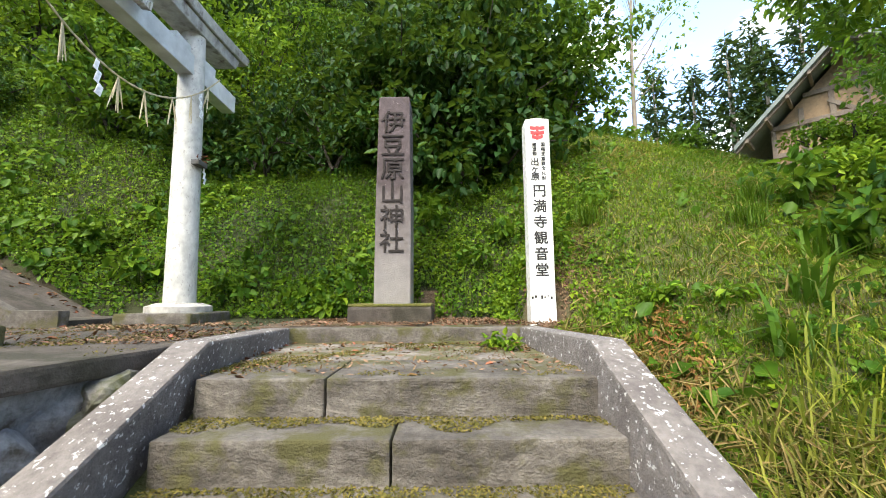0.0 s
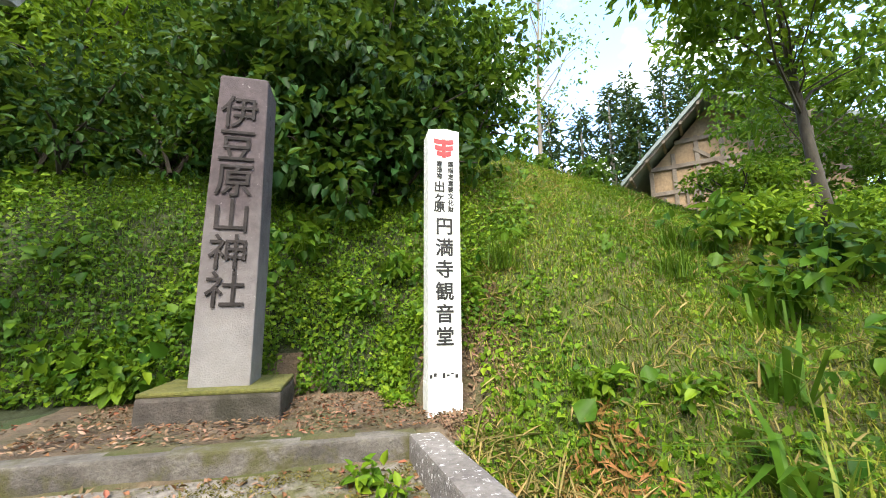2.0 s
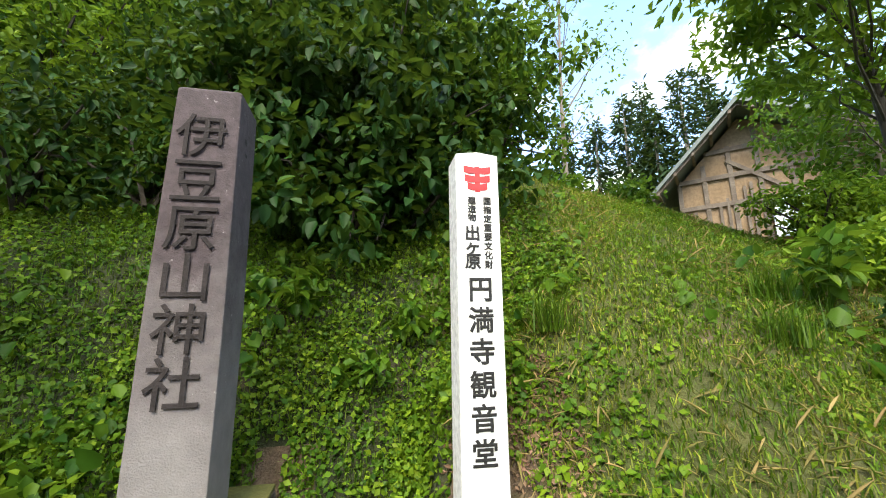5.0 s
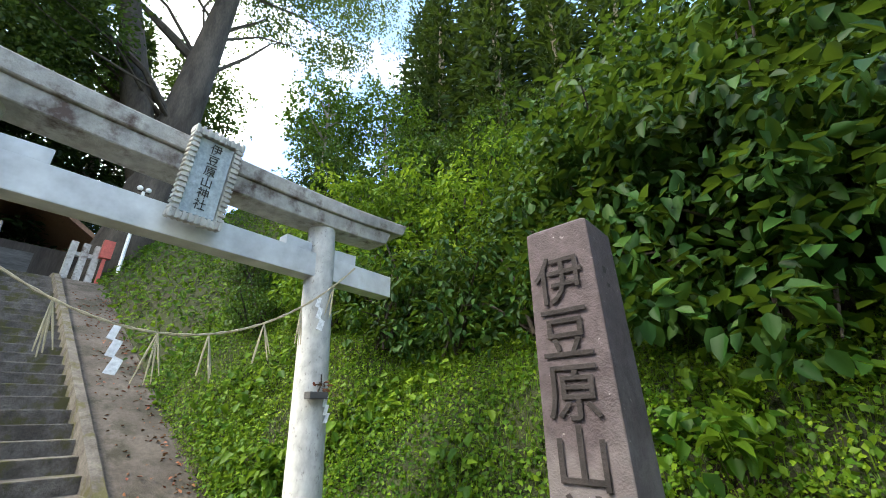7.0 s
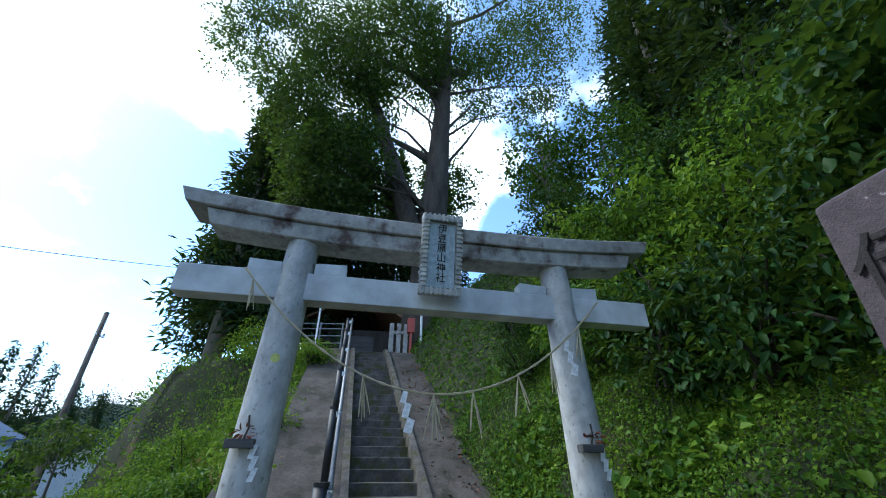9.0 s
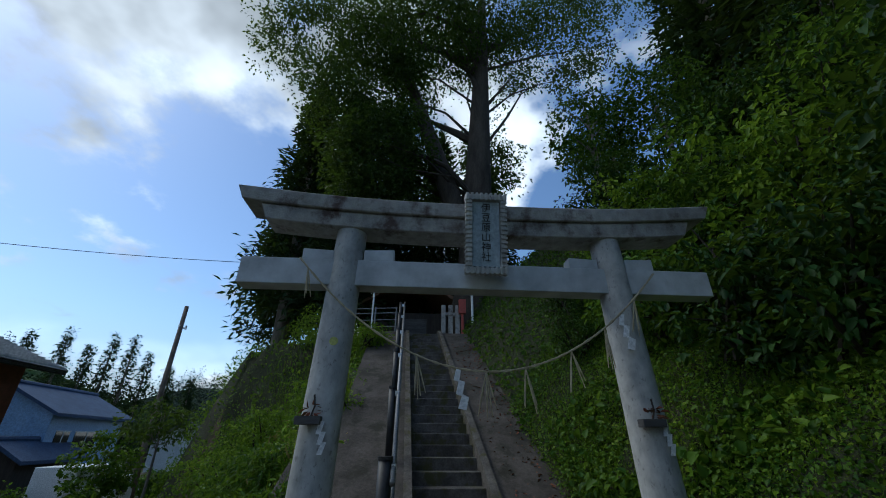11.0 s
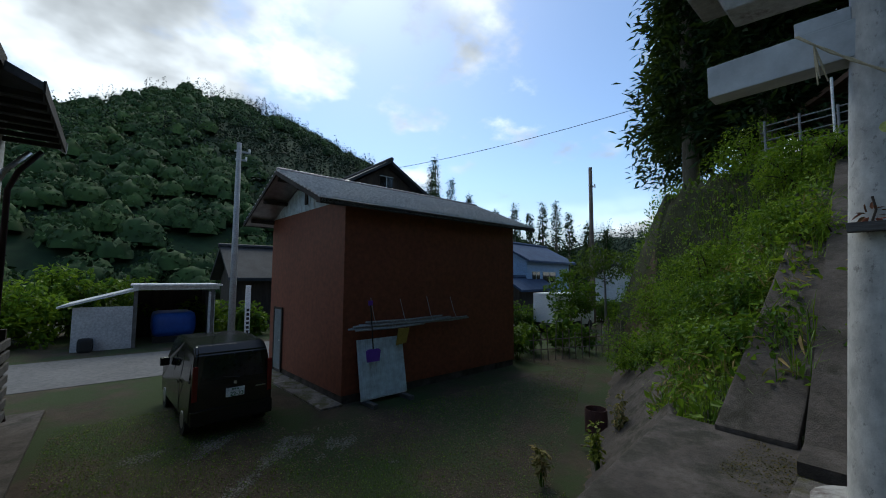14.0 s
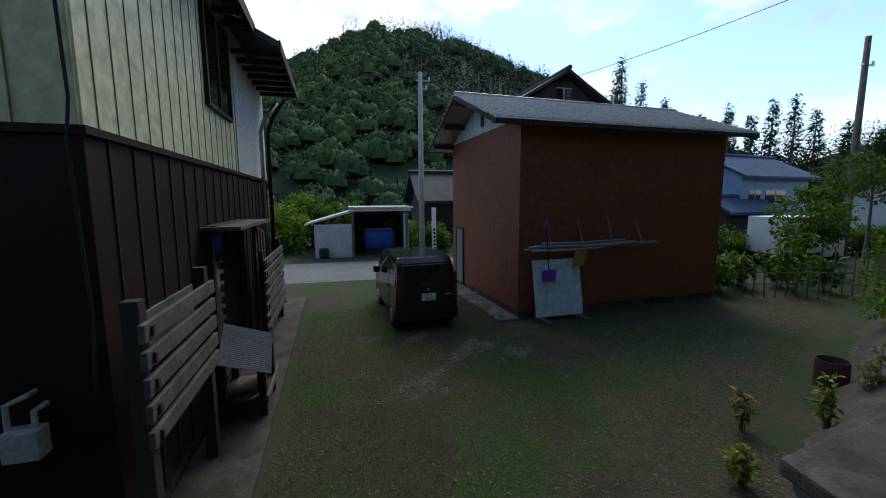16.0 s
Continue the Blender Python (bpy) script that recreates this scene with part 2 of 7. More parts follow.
LEAF_MID = leaf_material("bank_leaf", (0.035, 0.1, 0.007), (0.078, 0.16, 0.011), 0.55)
LEAF_DARK = leaf_material("bush_leaf", (0.011, 0.043, 0.008), (0.025, 0.075, 0.01), 0.55, 0.2, 0.55)
LEAF_LIGHT = leaf_material("young_leaf", (0.085, 0.18, 0.01), (0.14, 0.235, 0.015), 0.5, 0.4)
LEAF_TREE = leaf_material("zelkova_leaf", (0.026, 0.055, 0.012), (0.05, 0.085, 0.018), 0.5, 0.35)
NEEDLE = leaf_material("cedar_spray", (0.013, 0.034, 0.014), (0.024, 0.05, 0.018), 0.45, 0.15, 0.7)
GRASS = leaf_material("grass_blade", (0.065, 0.145, 0.01), (0.12, 0.195, 0.02), 0.5, 0.35)
YGRASS = leaf_material("yellowing_grass", (0.19, 0.225, 0.025), (0.28, 0.27, 0.055), 0.45, 0.35)
STRAW = leaf_material("dry_grass", (0.23, 0.185, 0.07), (0.32, 0.25, 0.1), 0.45, 0.2, 0.8)
RUSTY = leaf_material("rusty_dry_weed", (0.17, 0.085, 0.025), (0.27, 0.15, 0.05), 0.4, 0.15, 0.8)
MOSSBIT = leaf_material("moss_tuft", (0.075, 0.068, 0.016), (0.13, 0.112, 0.028), 0.5, 0.05, 0.95)
FLOOR = material("forest_floor", (0.014, 0.034, 0.011), (0.024, 0.05, 0.015), 0.1, 1.0, 0)
TWIG = material("dark_twig_bark", (0.022, 0.017, 0.012), (0.04, 0.032, 0.024), 4, 0.9, 0.3, 40)
OLDBARK = material("old_dark_bark", (0.045, 0.036, 0.028), (0.095, 0.08, 0.063), 2.5, 0.95, 0.9, 12, stretch=(1, 1, 0.25))
CRUMB = leaf_material("leaf_crumb", (0.1, 0.06, 0.035), (0.24, 0.16, 0.1), 0.5, 0.0, 0.9)
DEAD = leaf_material("fallen_leaf", (0.15, 0.06, 0.03), (0.24, 0.115, 0.055), 0.5, 0.0, 0.8)
FOREST = material("forest_canopy", (0.022, 0.054, 0.011), (0.046, 0.088, 0.017), 0.09, 0.9, 0, vary=0.2, island=True)
FOREST_DARK = material("conifer_canopy", (0.016, 0.038, 0.02), (0.028, 0.055, 0.026), 0.12, 0.9, 0, vary=0.35, island=True)


# ---- mesh helpers ----
def smooth(a, b, x):
    t = np.clip((np.asarray(x, float) - a) / (b - a), 0, 1)
    return t * t * (3 - 2 * t)


def as_object(name, verts, faces, mat, shade=False):
    me = bpy.data.meshes.new(name)
    me.from_pydata([tuple(v) for v in verts], [], [tuple(f) for f in faces])
    me.materials.append(mat)
    if shade:
        me.shade_smooth()
    me.update()
    return new(name, me)


def quick_mesh(name, V, F, mat):
    """A large mesh from arrays of places (n, 3) and of quads or triangles (m, k)."""
    me = bpy.data.meshes.new(name)
    k = F.shape[1]
    me.vertices.add(len(V))
    me.vertices.foreach_set("co", np.ascontiguousarray(V, np.float32).ravel())
    me.loops.add(F.size)
    me.loops.foreach_set("vertex_index", np.ascontiguousarray(F, np.int32).ravel())
    me.polygons.add(len(F))
    me.polygons.foreach_set("loop_start", np.arange(0, F.size, k, dtype=np.int32))
    me.materials.append(mat)
    me.update(calc_edges=True)
    me.validate()
    return me


def part(name, bm, mat, parent=None, label="", at=None, shade=False):
    """Links a bmesh as one mesh object, under parent if there is one."""
    me = bpy.data.meshes.new(name)
    bm.to_mesh(me)
    bm.free()
    me.materials.append(mat)
    if shade:
        me.shade_smooth()
    ob = new(name, me)
    if parent:
        ob.parent = parent
    if at is not None:
        ob.matrix_basis = at
    return tagged(ob, label) if label else ob


def holder(name, m, label, category, group="", kind=""):
    ob = new(name)
    ob.matrix_basis = m
    ob.empty_display_size = 0.1
    return tagged(ob, label, category, group, kind)


def boxm(*specs, bevel=0.0):
    """A bmesh of boxes: each (x0, y0, z0, x1, y1, z1)."""
    bm = bmesh.new()
    for x0, y0, z0, x1, y1, z1 in specs:
        bmesh.ops.create_cube(bm, size=1, matrix=Matrix.Translation(((x0 + x1) / 2, (y0 + y1) / 2, (z0 + z1) / 2)) @ Matrix.Diagonal((x1 - x0, y1 - y0, z1 - z0, 1)))
    if bevel:
        bmesh.ops.bevel(bm, geom=list(bm.edges), offset=bevel, segments=2, affect="EDGES", profile=0.6)
    return bm


def tubem(points, radii, sides=10, cap=True, bm=None):
    """A round tube along a line of places, with a radius at each."""
    bm = bm or bmesh.new()
    pts = [Vector(p) for p in points]
    radii = radii if isinstance(radii, (list, tuple)) else [radii] * len(pts)
    rings, up = [], None
    for i, p in enumerate(pts):
        d = (pts[min(i + 1, len(pts) - 1)] - pts[max(i - 1, 0)]).normalized()
        if up is None:
            up = d.orthogonal().normalized()
        up = (up - d * up.dot(d)).normalized()
        side = d.cross(up)
        rings.append([bm.verts.new(p + (up * math.cos(a) + side * math.sin(a)) * radii[i]) for a in (2 * math.pi * k / sides for k in range(sides))])
    for r0, r1 in zip(rings, rings[1:]):
        for k in range(sides):
            bm.faces.new((r0[k], r0[(k + 1) % sides], r1[(k + 1) % sides], r1[k]))
    if cap:
        bm.faces.new(rings[0][::-1])
        bm.faces.new(rings[-1])
    bmesh.ops.recalc_face_normals(bm, faces=bm.faces)
    return bm


def prism(outline, axis, lo, hi, bevel=0.0):
    """A flat outline of (a, b) places pushed from lo to hi along axis x, y or z."""
    bm = bmesh.new()

    def at(a, b, c):
        return {"x": (c, a, b), "y": (a, c, b), "z": (a, b, c)}[axis]
    f0 = [bm.verts.new(at(a, b, lo)) for a, b in outline]
    f1 = [bm.verts.new(at(a, b, hi)) for a, b in outline]
    bm.faces.new(f0)
    bm.faces.new(f1)
    n = len(outline)
    for i in range(n):
        bm.faces.new((f0[i], f0[(i + 1) % n], f1[(i + 1) % n], f1[i]))
    bmesh.ops.recalc_face_normals(bm, faces=bm.faces)
    if bevel:
        bmesh.ops.bevel(bm, geom=list(bm.edges), offset=bevel, segments=2, affect="EDGES", profile=0.6)
    return bm


def text_mesh(name, words, size, depth, mat, parent, m, label="", vertical=True, spacing=1.0, bold=0.0):
    """Lettering as a thin solid: written downwards, or along the line. Its plane is local xz, seen from -y; m places its top centre."""
    cu = bpy.data.curves.new(name, "FONT")
    cu.body = "\n".join(words) if vertical else words
    cu.size, cu.align_x, cu.align_y = size, "CENTER", "TOP"
    cu.space_line, cu.extrude, cu.bevel_depth, cu.bevel_resolution = spacing, depth, bold, 0
    tmp = bpy.data.objects.new(name, cu)
    scene.collection.objects.link(tmp)
    bpy.context.view_layer.update()
    me = bpy.data.meshes.new_from_object(tmp.evaluated_get(bpy.context.evaluated_depsgraph_get()))
    bpy.data.objects.remove(tmp)
    me.transform(Matrix.Rotation(radians(90), 4, "X"))
    thick = max(abs(v.co.y) for v in me.vertices)
    me.transform(Matrix.Diagonal((1, depth / thick, 1, 1)))
    me.materials.clear()
    me.materials.append(mat)
    me.name = name
    ob = new(name, me)
    ob.parent, ob.matrix_basis = parent, m
    return tagged(ob, label) if label else ob


def leaves(name, P, tip, nrm, length, width, mat, fold=0.25, droop=0.15):
    """One mesh of many pointed leaves, each two quads folded along its rib."""
    n = len(P)
    tip = tip / (np.linalg.norm(tip, axis=1, keepdims=True) + 1e-9)
    side = np.cross(nrm, tip)
    side /= np.linalg.norm(side, axis=1, keepdims=True) + 1e-9
    up = np.cross(tip, side)
    L, W = np.broadcast_to(length, n)[:, None], np.broadcast_to(width, n)[:, None]
    V = np.empty((n, 6, 3), np.float32)
    V[:, 0] = P
    V[:, 1] = P + tip * L * 0.3 + side * W * 0.5 + up * W * fold
    V[:, 2] = P + tip * L * 0.68 + side * W * 0.38 + up * (W * fold * 0.8 - L * droop * 0.4)
    V[:, 3] = P + tip * L - up * L * droop
    V[:, 4] = P + tip * L * 0.68 - side * W * 0.38 + up * (W * fold * 0.8 - L * droop * 0.4)
    V[:, 5] = P + tip * L * 0.3 - side * W * 0.5 + up * W * fold
    idx = (np.arange(n) * 6)[:, None]
    F = np.concatenate([idx + np.array([0, 1, 2, 3]), idx + np.array([0, 3, 4, 5])])
    return quick_mesh(name, V.reshape(-1, 3), F, mat)


def diamonds(name, P, tip, nrm, length, width, mat, fold=0.2):
    """One mesh of many small leaves, each two triangles folded along its rib."""
    n = len(P)
    tip = tip / (np.linalg.norm(tip, axis=1, keepdims=True) + 1e-9)
    side = np.cross(nrm, tip)
    side /= np.linalg.norm(side, axis=1, keepdims=True) + 1e-9
    up = np.cross(tip, side)
    L, W = np.broadcast_to(length, n)[:, None], np.broadcast_to(width, n)[:, None]
    V = np.stack([P, P + tip * L * 0.45 + side * W * 0.5 + up * W * fold, P + tip * L, P + tip * L * 0.45 - side * W * 0.5 + up * W * fold], 1)
    idx = (np.arange(n) * 4)[:, None]
    F = np.concatenate([idx + np.array([0, 1, 2]), idx + np.array([0, 2, 3])])
    return quick_mesh(name, V.reshape(-1, 3), F, mat)


def unit(rng, n):
    v = rng.normal(size=(n, 3))
    return v / np.linalg.norm(v, axis=1, keepdims=True)


def clump_leaves(name, rng, centres, radius, per, length, width, mat, flat=0.6, up=0.6, make=None):
    """Leaves gathered in clumps round the given centres, their faces turned mostly upwards and outwards."""
    n = len(centres) * per
    c = np.repeat(centres, per, axis=0)
    r = np.repeat(np.broadcast_to(radius, len(centres)), per)[:, None]
    d = unit(rng, n)
    P = c + d * r * rng.uniform(0.35, 1.0, (n, 1)) ** 0.6 * np.array([1, 1, flat])
    nrm = d * 0.7 + np.array([0, 0, up]) + rng.normal(0, 0.35, (n, 3))
    tip = d + rng.normal(0, 0.6, (n, 3)) - np.array([0, 0, 0.35])
    L = length * rng.uniform(0.6, 1.25, n)
    return (make or leaves)(name, P, tip, nrm, L, L * width / length, mat)


def blades(name, rng, P, height, width, mat, lean=0.5, bend=0.5):
    """Grass blades: three-sided strips that bend over."""
    n = len(P)
    a = rng.uniform(0, 2 * np.pi, n)
    out = np.stack([np.cos(a), np.sin(a), np.zeros(n)], 1)
    side = np.stack([-np.sin(a), np.cos(a), np.zeros(n)], 1)
    H = (height * rng.uniform(0.5, 1.3, n))[:, None]
    le, be = (lean * rng.uniform(0, 1, n))[:, None], (bend * rng.uniform(0.2, 1, n))[:, None]
    z = np.array([0, 0, 1.0])
    W = width * rng.uniform(0.6, 1.3, n)[:, None]
    m1 = P + z * H * 0.55 + out * H * le * 0.5
    m2 = P + z * H * (1 - be * 0.45) + out * H * (le + be * 0.6)
    V = np.stack([P - side * W * 0.5, P + side * W * 0.5, m1 + side * W * 0.42, m1 - side * W * 0.42, m2 + side * W * 0.06, m2 - side * W * 0.06], 1)
    idx = (np.arange(n) * 6)[:, None]
    F = np.concatenate([idx + np.array([0, 1, 2, 3]), idx + np.array([3, 2, 4, 5])])
    return quick_mesh(name, V.reshape(-1, 3), F, mat)


# ---- the lie of the land ----
STAIR_RISE, STAIR_GO, STAIR_N = 0.17, 0.327, 29
STAIR_X, STAIR_Z, STAIR_HALF = -4.15, 1.2, 0.51
YARD_Z = -0.4


def stair_mid(x):
    return 2.97 + 0.05 * (np.asarray(x, float) + 5.0)


def stair_height(x):
    return STAIR_Z + np.clip(0.52 * (-3.82 - np.asarray(x, float)), 0, STAIR_RISE * STAIR_N)


def bump(x, y, s, a, k=0.0):
    return a * (np.sin(x * s + 1.3 + k) * np.cos(y * s * 0.83 + 0.4 - k) + 0.6 * np.sin(x * s * 2.1 + y * s * 1.7 + k))


def land(x, y):
    x, y = np.asarray(x, float), np.asarray(y, float)
    base = stair_height(x)
    foot = np.where(x < -3.6, stair_mid(x) + STAIR_HALF + 0.2 + 0.75, 0) + np.where(x >= -3.6, 4.6, 0)
    foot = np.where((x > -5) & (x < -2.6), np.interp(x, [-5, -2.6], [4.35, 4.6]), foot)
    d = np.maximum(y - foot, 0)
    bank = base + 1.45 * np.minimum(d, 1.1) + 0.95 * np.clip(d - 1.1, 0, 2.5) + 0.62 * np.clip(d - 3.6, 0, 14) + 0.3 * np.clip(d - 17.6, 0, 60)
    bank = bank + bump(x, y, 1.7, 0.07) * smooth(0.1, 0.8, d)
    # the ground south of the stairs falls to the yard
    s_top = stair_mid(x) - STAIR_HALF - 0.2 - 1.0 - 5.0 * smooth(12.5, 16.0, -x)
    s_foot = np.minimum(-0.8 - 0.45 * (-4.2 - x), s_top - 2.5 * smooth(10, 14, -x) - 0.4)
    k = np.clip((y - s_foot) / (s_top - s_foot), 0, 1)
    k = k * 0.75 + 0.25 * smooth(0, 1, k)
    south = YARD_Z + (base - YARD_Z) * k
    south = south + bump(x, y, 1.3, 0.06, 2.0) * smooth(0, 0.25, k) * (1 - smooth(0.8, 1.0, k))
    west = np.where(y > s_top, np.where(y > foot, bank, base - 0.32), south)
    # platform and steps
    steps = np.clip(0.86 - 0.53 * (2.0 - y), YARD_Z, 1.0)
    mid = np.where(y > foot, bank, np.where(y > 3.42, 1.19 + 0.02 * np.sin(7 * x), np.where((x > -1.4), steps, YARD_Z)))
    z = np.where(x < -4.0, west, mid)
    # the grassy mound
    dy = y - 3.7
    up = np.where(dy > 0, np.clip(1.02 - 0.11 * (x - 1.0), 0.25, 1.05), 0.52)
    east = 1.25 + up * dy + 0.5 * (np.clip(x, 0.5, 2.3) - 0.95) + 0.1 * np.maximum(x - 2.3, 0)
    east = np.minimum(east, 4.35 + 0.08 * (y - 7.0) - 0.06 * x) + bump(x, y, 2.3, 0.03, 1.0)
    east = np.maximum(east, YARD_Z)
    w = smooth(0.85, 1.0, x) * (1 - smooth(4.2, 5.2, y)) + smooth(0.6, 2.3, x) * smooth(4.2, 5.2, y)
    z = z * (1 - w) + east * w
    near = smooth(0.42, 0.16, np.hypot(x - 0.98, y - 3.72))
    z = z * (1 - near) + np.minimum(z, 1.2) * near
    far = smooth(35, 60, np.hypot(x, y))
    return z * (1 - far) + np.minimum(z, 3.0) * far


def grid_ground(name, xs, ys, mat):
    X, Y = np.meshgrid(xs, ys, indexing="ij")
    Z = land(X, Y)
    V = np.stack([X, Y, Z], -1).reshape(-1, 3)
    nx, ny = len(xs), len(ys)
    i, j = np.meshgrid(np.arange(nx - 1), np.arange(ny - 1), indexing="ij")
    a = (i * ny + j).ravel()
    F = np.stack([a, a + ny, a + ny + 1, a + 1], 1)
    me = quick_mesh(name, V, F, mat)
    me.shade_smooth()
    return new(name, me)


xs = np.unique(np.concatenate([np.linspace(-2500, -60, 14), np.linspace(-60, -15, 40), np.linspace(-15, 6, 180), np.linspace(6, 30, 40), np.linspace(30, 2500, 14)]))
ys = np.unique(np.concatenate([np.linspace(-2500, -40, 14), np.linspace(-40, -8, 40), np.linspace(-8, 9, 160), np.linspace(9, 40, 40), np.linspace(40, 2500, 14)]))
ground_ob = grid_ground("ground", xs, ys, YARD)
ground_ob.data.materials.append(BANK)
gm = ground_ob.data
fc = np.empty(len(gm.polygons) * 3, np.float32)
gm.polygons.foreach_get("center", fc)
fc = fc.reshape(-1, 3)
gm.materials.append(DIRT)
gm.materials.append(MEADOW)
toe = -0.8 - 0.45 * (-4.2 - fc[:, 0])
side_bank = (fc[:, 0] > 0.65) & (fc[:, 1] > 4.2)
bare = ((fc[:, 0] < -4.0) & (fc[:, 0] > -15) & (fc[:, 1] > toe - 0.2) & (fc[:, 1] < toe + 1.3)) | ((fc[:, 0] > -1.6) & (fc[:, 0] < 1.35) & (fc[:, 1] > 3.3) & (fc[:, 1] < 4.62) & ~side_bank) | ((np.abs(fc[:, 0] + 0.12) < 0.2) & (fc[:, 1] > 4.4) & (fc[:, 1] < 4.8))
gm.polygons.foreach_set("material_index", np.where(bare, 2, np.where(fc[:, 0] > 1.0, 3, 1) * ((fc[:, 2] > YARD_Z + 0.15) & ((fc[:, 1] > 4.55) | (fc[:, 0] > 1.0) | (fc[:, 0] < -4.0)))).astype(np.int32))
ground = tagged(ground_ob, "earth and sparse grass ground rising into a steep bank", "ground", kind="structure")


def yard_slab(name, x0, y0, x1, y1, z0, z1, mat, label, bevel=0.02):
    return tagged(part(name, boxm((x0, y0, z0, x1, y1, z1), bevel=bevel), mat), label, "pavement", kind="structure")


# road beyond the yard
road = part("road", boxm((-70, -17.6, -0.6, 70, -12.9, YARD_Z + 0.012)), ASPHALT)
tagged(road, "pale grey asphalt village road past the yard", "road", kind="structure")

# ---- steps up from the yard ----
def front_steps():
    st = holder("front_steps", pose(0, 0, 0), "worn mossy concrete steps between sloping kerbs", "steps", kind="structure")
    xl, xr = -1.17, 0.75
    for k in range(8):
        z = 1.07 - 0.18 * k
        y0 = 1.93 - 0.29 * k
        cut = -0.55 + 0.5 * ((k * 37) % 10) / 10
        back = 1.93 - 0.29 * (k - 1) + 0.05 if k else 2.5
        for a, b in ((xl + 0.01 * k, cut - 0.004), (cut + 0.004, xr)):
            bm = boxm((a, y0, z - 0.2, b, back, z), bevel=0.014)
            if k < 4:
                bmesh.ops.subdivide_edges(bm, edges=[e for e in bm.edges if e.calc_length() > 0.1], cuts=14, use_grid_fill=True)
                for v in bm.verts:
                    v.co += Vector((0, noise.noise(v.co * 9.0) + 0.9 * noise.noise(v.co * 31.0), 0.25 * noise.noise(v.co * 12.0 + Vector((3, 1, 7))))) * 0.007
            part("step_block", bm, STEP, st)
    return st


front_steps()
landing = tagged(part("landing", boxm((-1.3, 2.505, 0.85, 0.76, 3.42, 1.068), bevel=0.01), CONCRETE), "mossy concrete landing with dry leaves at the kerb", "pavement", kind="structure")
# sloping kerbs beside the steps, running level along the landing
def kerb(name, x0, x1, lean, y_end):
    o = [(-0.45, -0.45), (-0.45, 0.02), (2.05, 1.235), (y_end, 1.205), (y_end, 0.7), (0.6, -0.45)]
    bm = prism(o, "x", x0, x1)
    bmesh.ops.bevel(bm, geom=list(bm.edges), offset=0.018, segments=2, affect="EDGES", profile=0.6)
    for v in bm.verts:
        v.co.x += lean * (v.co.y - 2.05) if v.co.y > 2.05 else -0.02 * (2.05 - v.co.y) * (1 if x0 > 0 else -1) * -1
    return tagged(part(name, bm, LICHEN), "sloping concrete kerb spotted with white lichen", "kerb", kind="structure")


kerb("kerb_left", -1.36, -1.18, -0.07, 3.38)
kerb("kerb_right", 0.76, 0.94, -0.07, 3.4)
tagged(part("kerb_back", boxm((-1.3, 3.38, 0.9, 0.72, 3.52, 1.2), bevel=0.015), STEP), "low concrete kerb behind the landing", "kerb", kind="structure")
plat = prism([(-1.72, 0.46), (-1.46, 2.0), (-1.42, 3.5), (-4.05, 4.3), (-4.1, 0.15)], "z", 1.1, 1.2, 0.02)
tagged(part("platform", plat, PAVED), "weathered concrete platform before the gateway", "pavement", kind="structure")
wall = prism([(-1.76, 0.5), (-1.5, 2.0), (-1.44, 3.4), (-4.0, 4.0), (-4.05, 0.2)], "z", -0.6, 1.12)
bmesh.ops.subdivide_edges(wall, edges=list(wall.edges), cuts=34, use_grid_fill=True)
for v in wall.verts:
    v.co += Vector((noise.noise(v.co * 2.6) + 0.5 * noise.noise(v.co * 7.0), noise.noise(v.co * 2.7 + Vector((4, 1, 2))) + 0.5 * noise.noise(v.co * 8.0), 0)) * 0.1
tagged(part("retaining_wall_front", wall, ROCK), "rough blue-grey rock face under the platform", "retaining wall", kind="structure")


# ---- long stairway ----
def stairway():
    sw = holder("long_stairway", pose(0, 0, 0), "long straight flight of narrow grey stone steps", "stairway", kind="structure")
    for k in range(STAIR_N):
        x1 = STAIR_X - STAIR_GO * k
        y = float(stair_mid(x1))
        z = STAIR_Z + STAIR_RISE * (k + 1)
        part("step_block", boxm((x1 - STAIR_GO - 0.04, -STAIR_HALF, z - 0.24, x1, STAIR_HALF, z), bevel=0.012), STEP, sw, at=pose(0, y, 0))
    return sw


stairway()


def ramp(name, off0, off1, lift, mat, label, x0=-3.4, thick=0.3):
    n = 24
    V, F = [], []
    for i in range(n + 1):
        x = x0 + (-13.9 - x0) * i / n
        for o in (off0, off1):
            for dz in (0, -thick):
                V.append((x, float(stair_mid(x)) + o, float(stair_height(x)) + lift + dz))
    for i in range(n):
        a, b = i * 4, i * 4 + 4
        F += [(a, a + 2, b + 2, b), (a + 1, b + 1, b + 3, a + 3), (a, b, b + 1, a + 1), (a + 2, a + 3, b + 3, b + 2)]
    F += [(0, 1, 3, 2), (n * 4, n * 4 + 2, n * 4 + 3, n * 4 + 1)]
    return tagged(as_object(name, V, F, mat), label, "ramp" if "ramp" in name else "kerb", kind="structure")


ramp("ramp_left", -1.75, -0.6, 0.1, PAVED, "dark stained concrete ramp beside the stairway")
ramp("ramp_right", 0.6, 1.5, 0.06, PAVED, "dark stained concrete ramp littered with leaves")
ramp("kerb_stair_left", -0.61, -0.5, 0.15, STEP, "narrow mossy concrete kerb of the stairway", thick=0.5)
ramp("kerb_stair_right", 0.5, 0.61, 0.15, STEP, "narrow mossy concrete kerb of the stairway", thick=0.5)


# ---- gateway ----
GATE = pose(-2.76, 3.01, 1.2, 0, 0, 1.4) @ Matrix.Diagonal((1.03, 1.03, 1.027, 1))


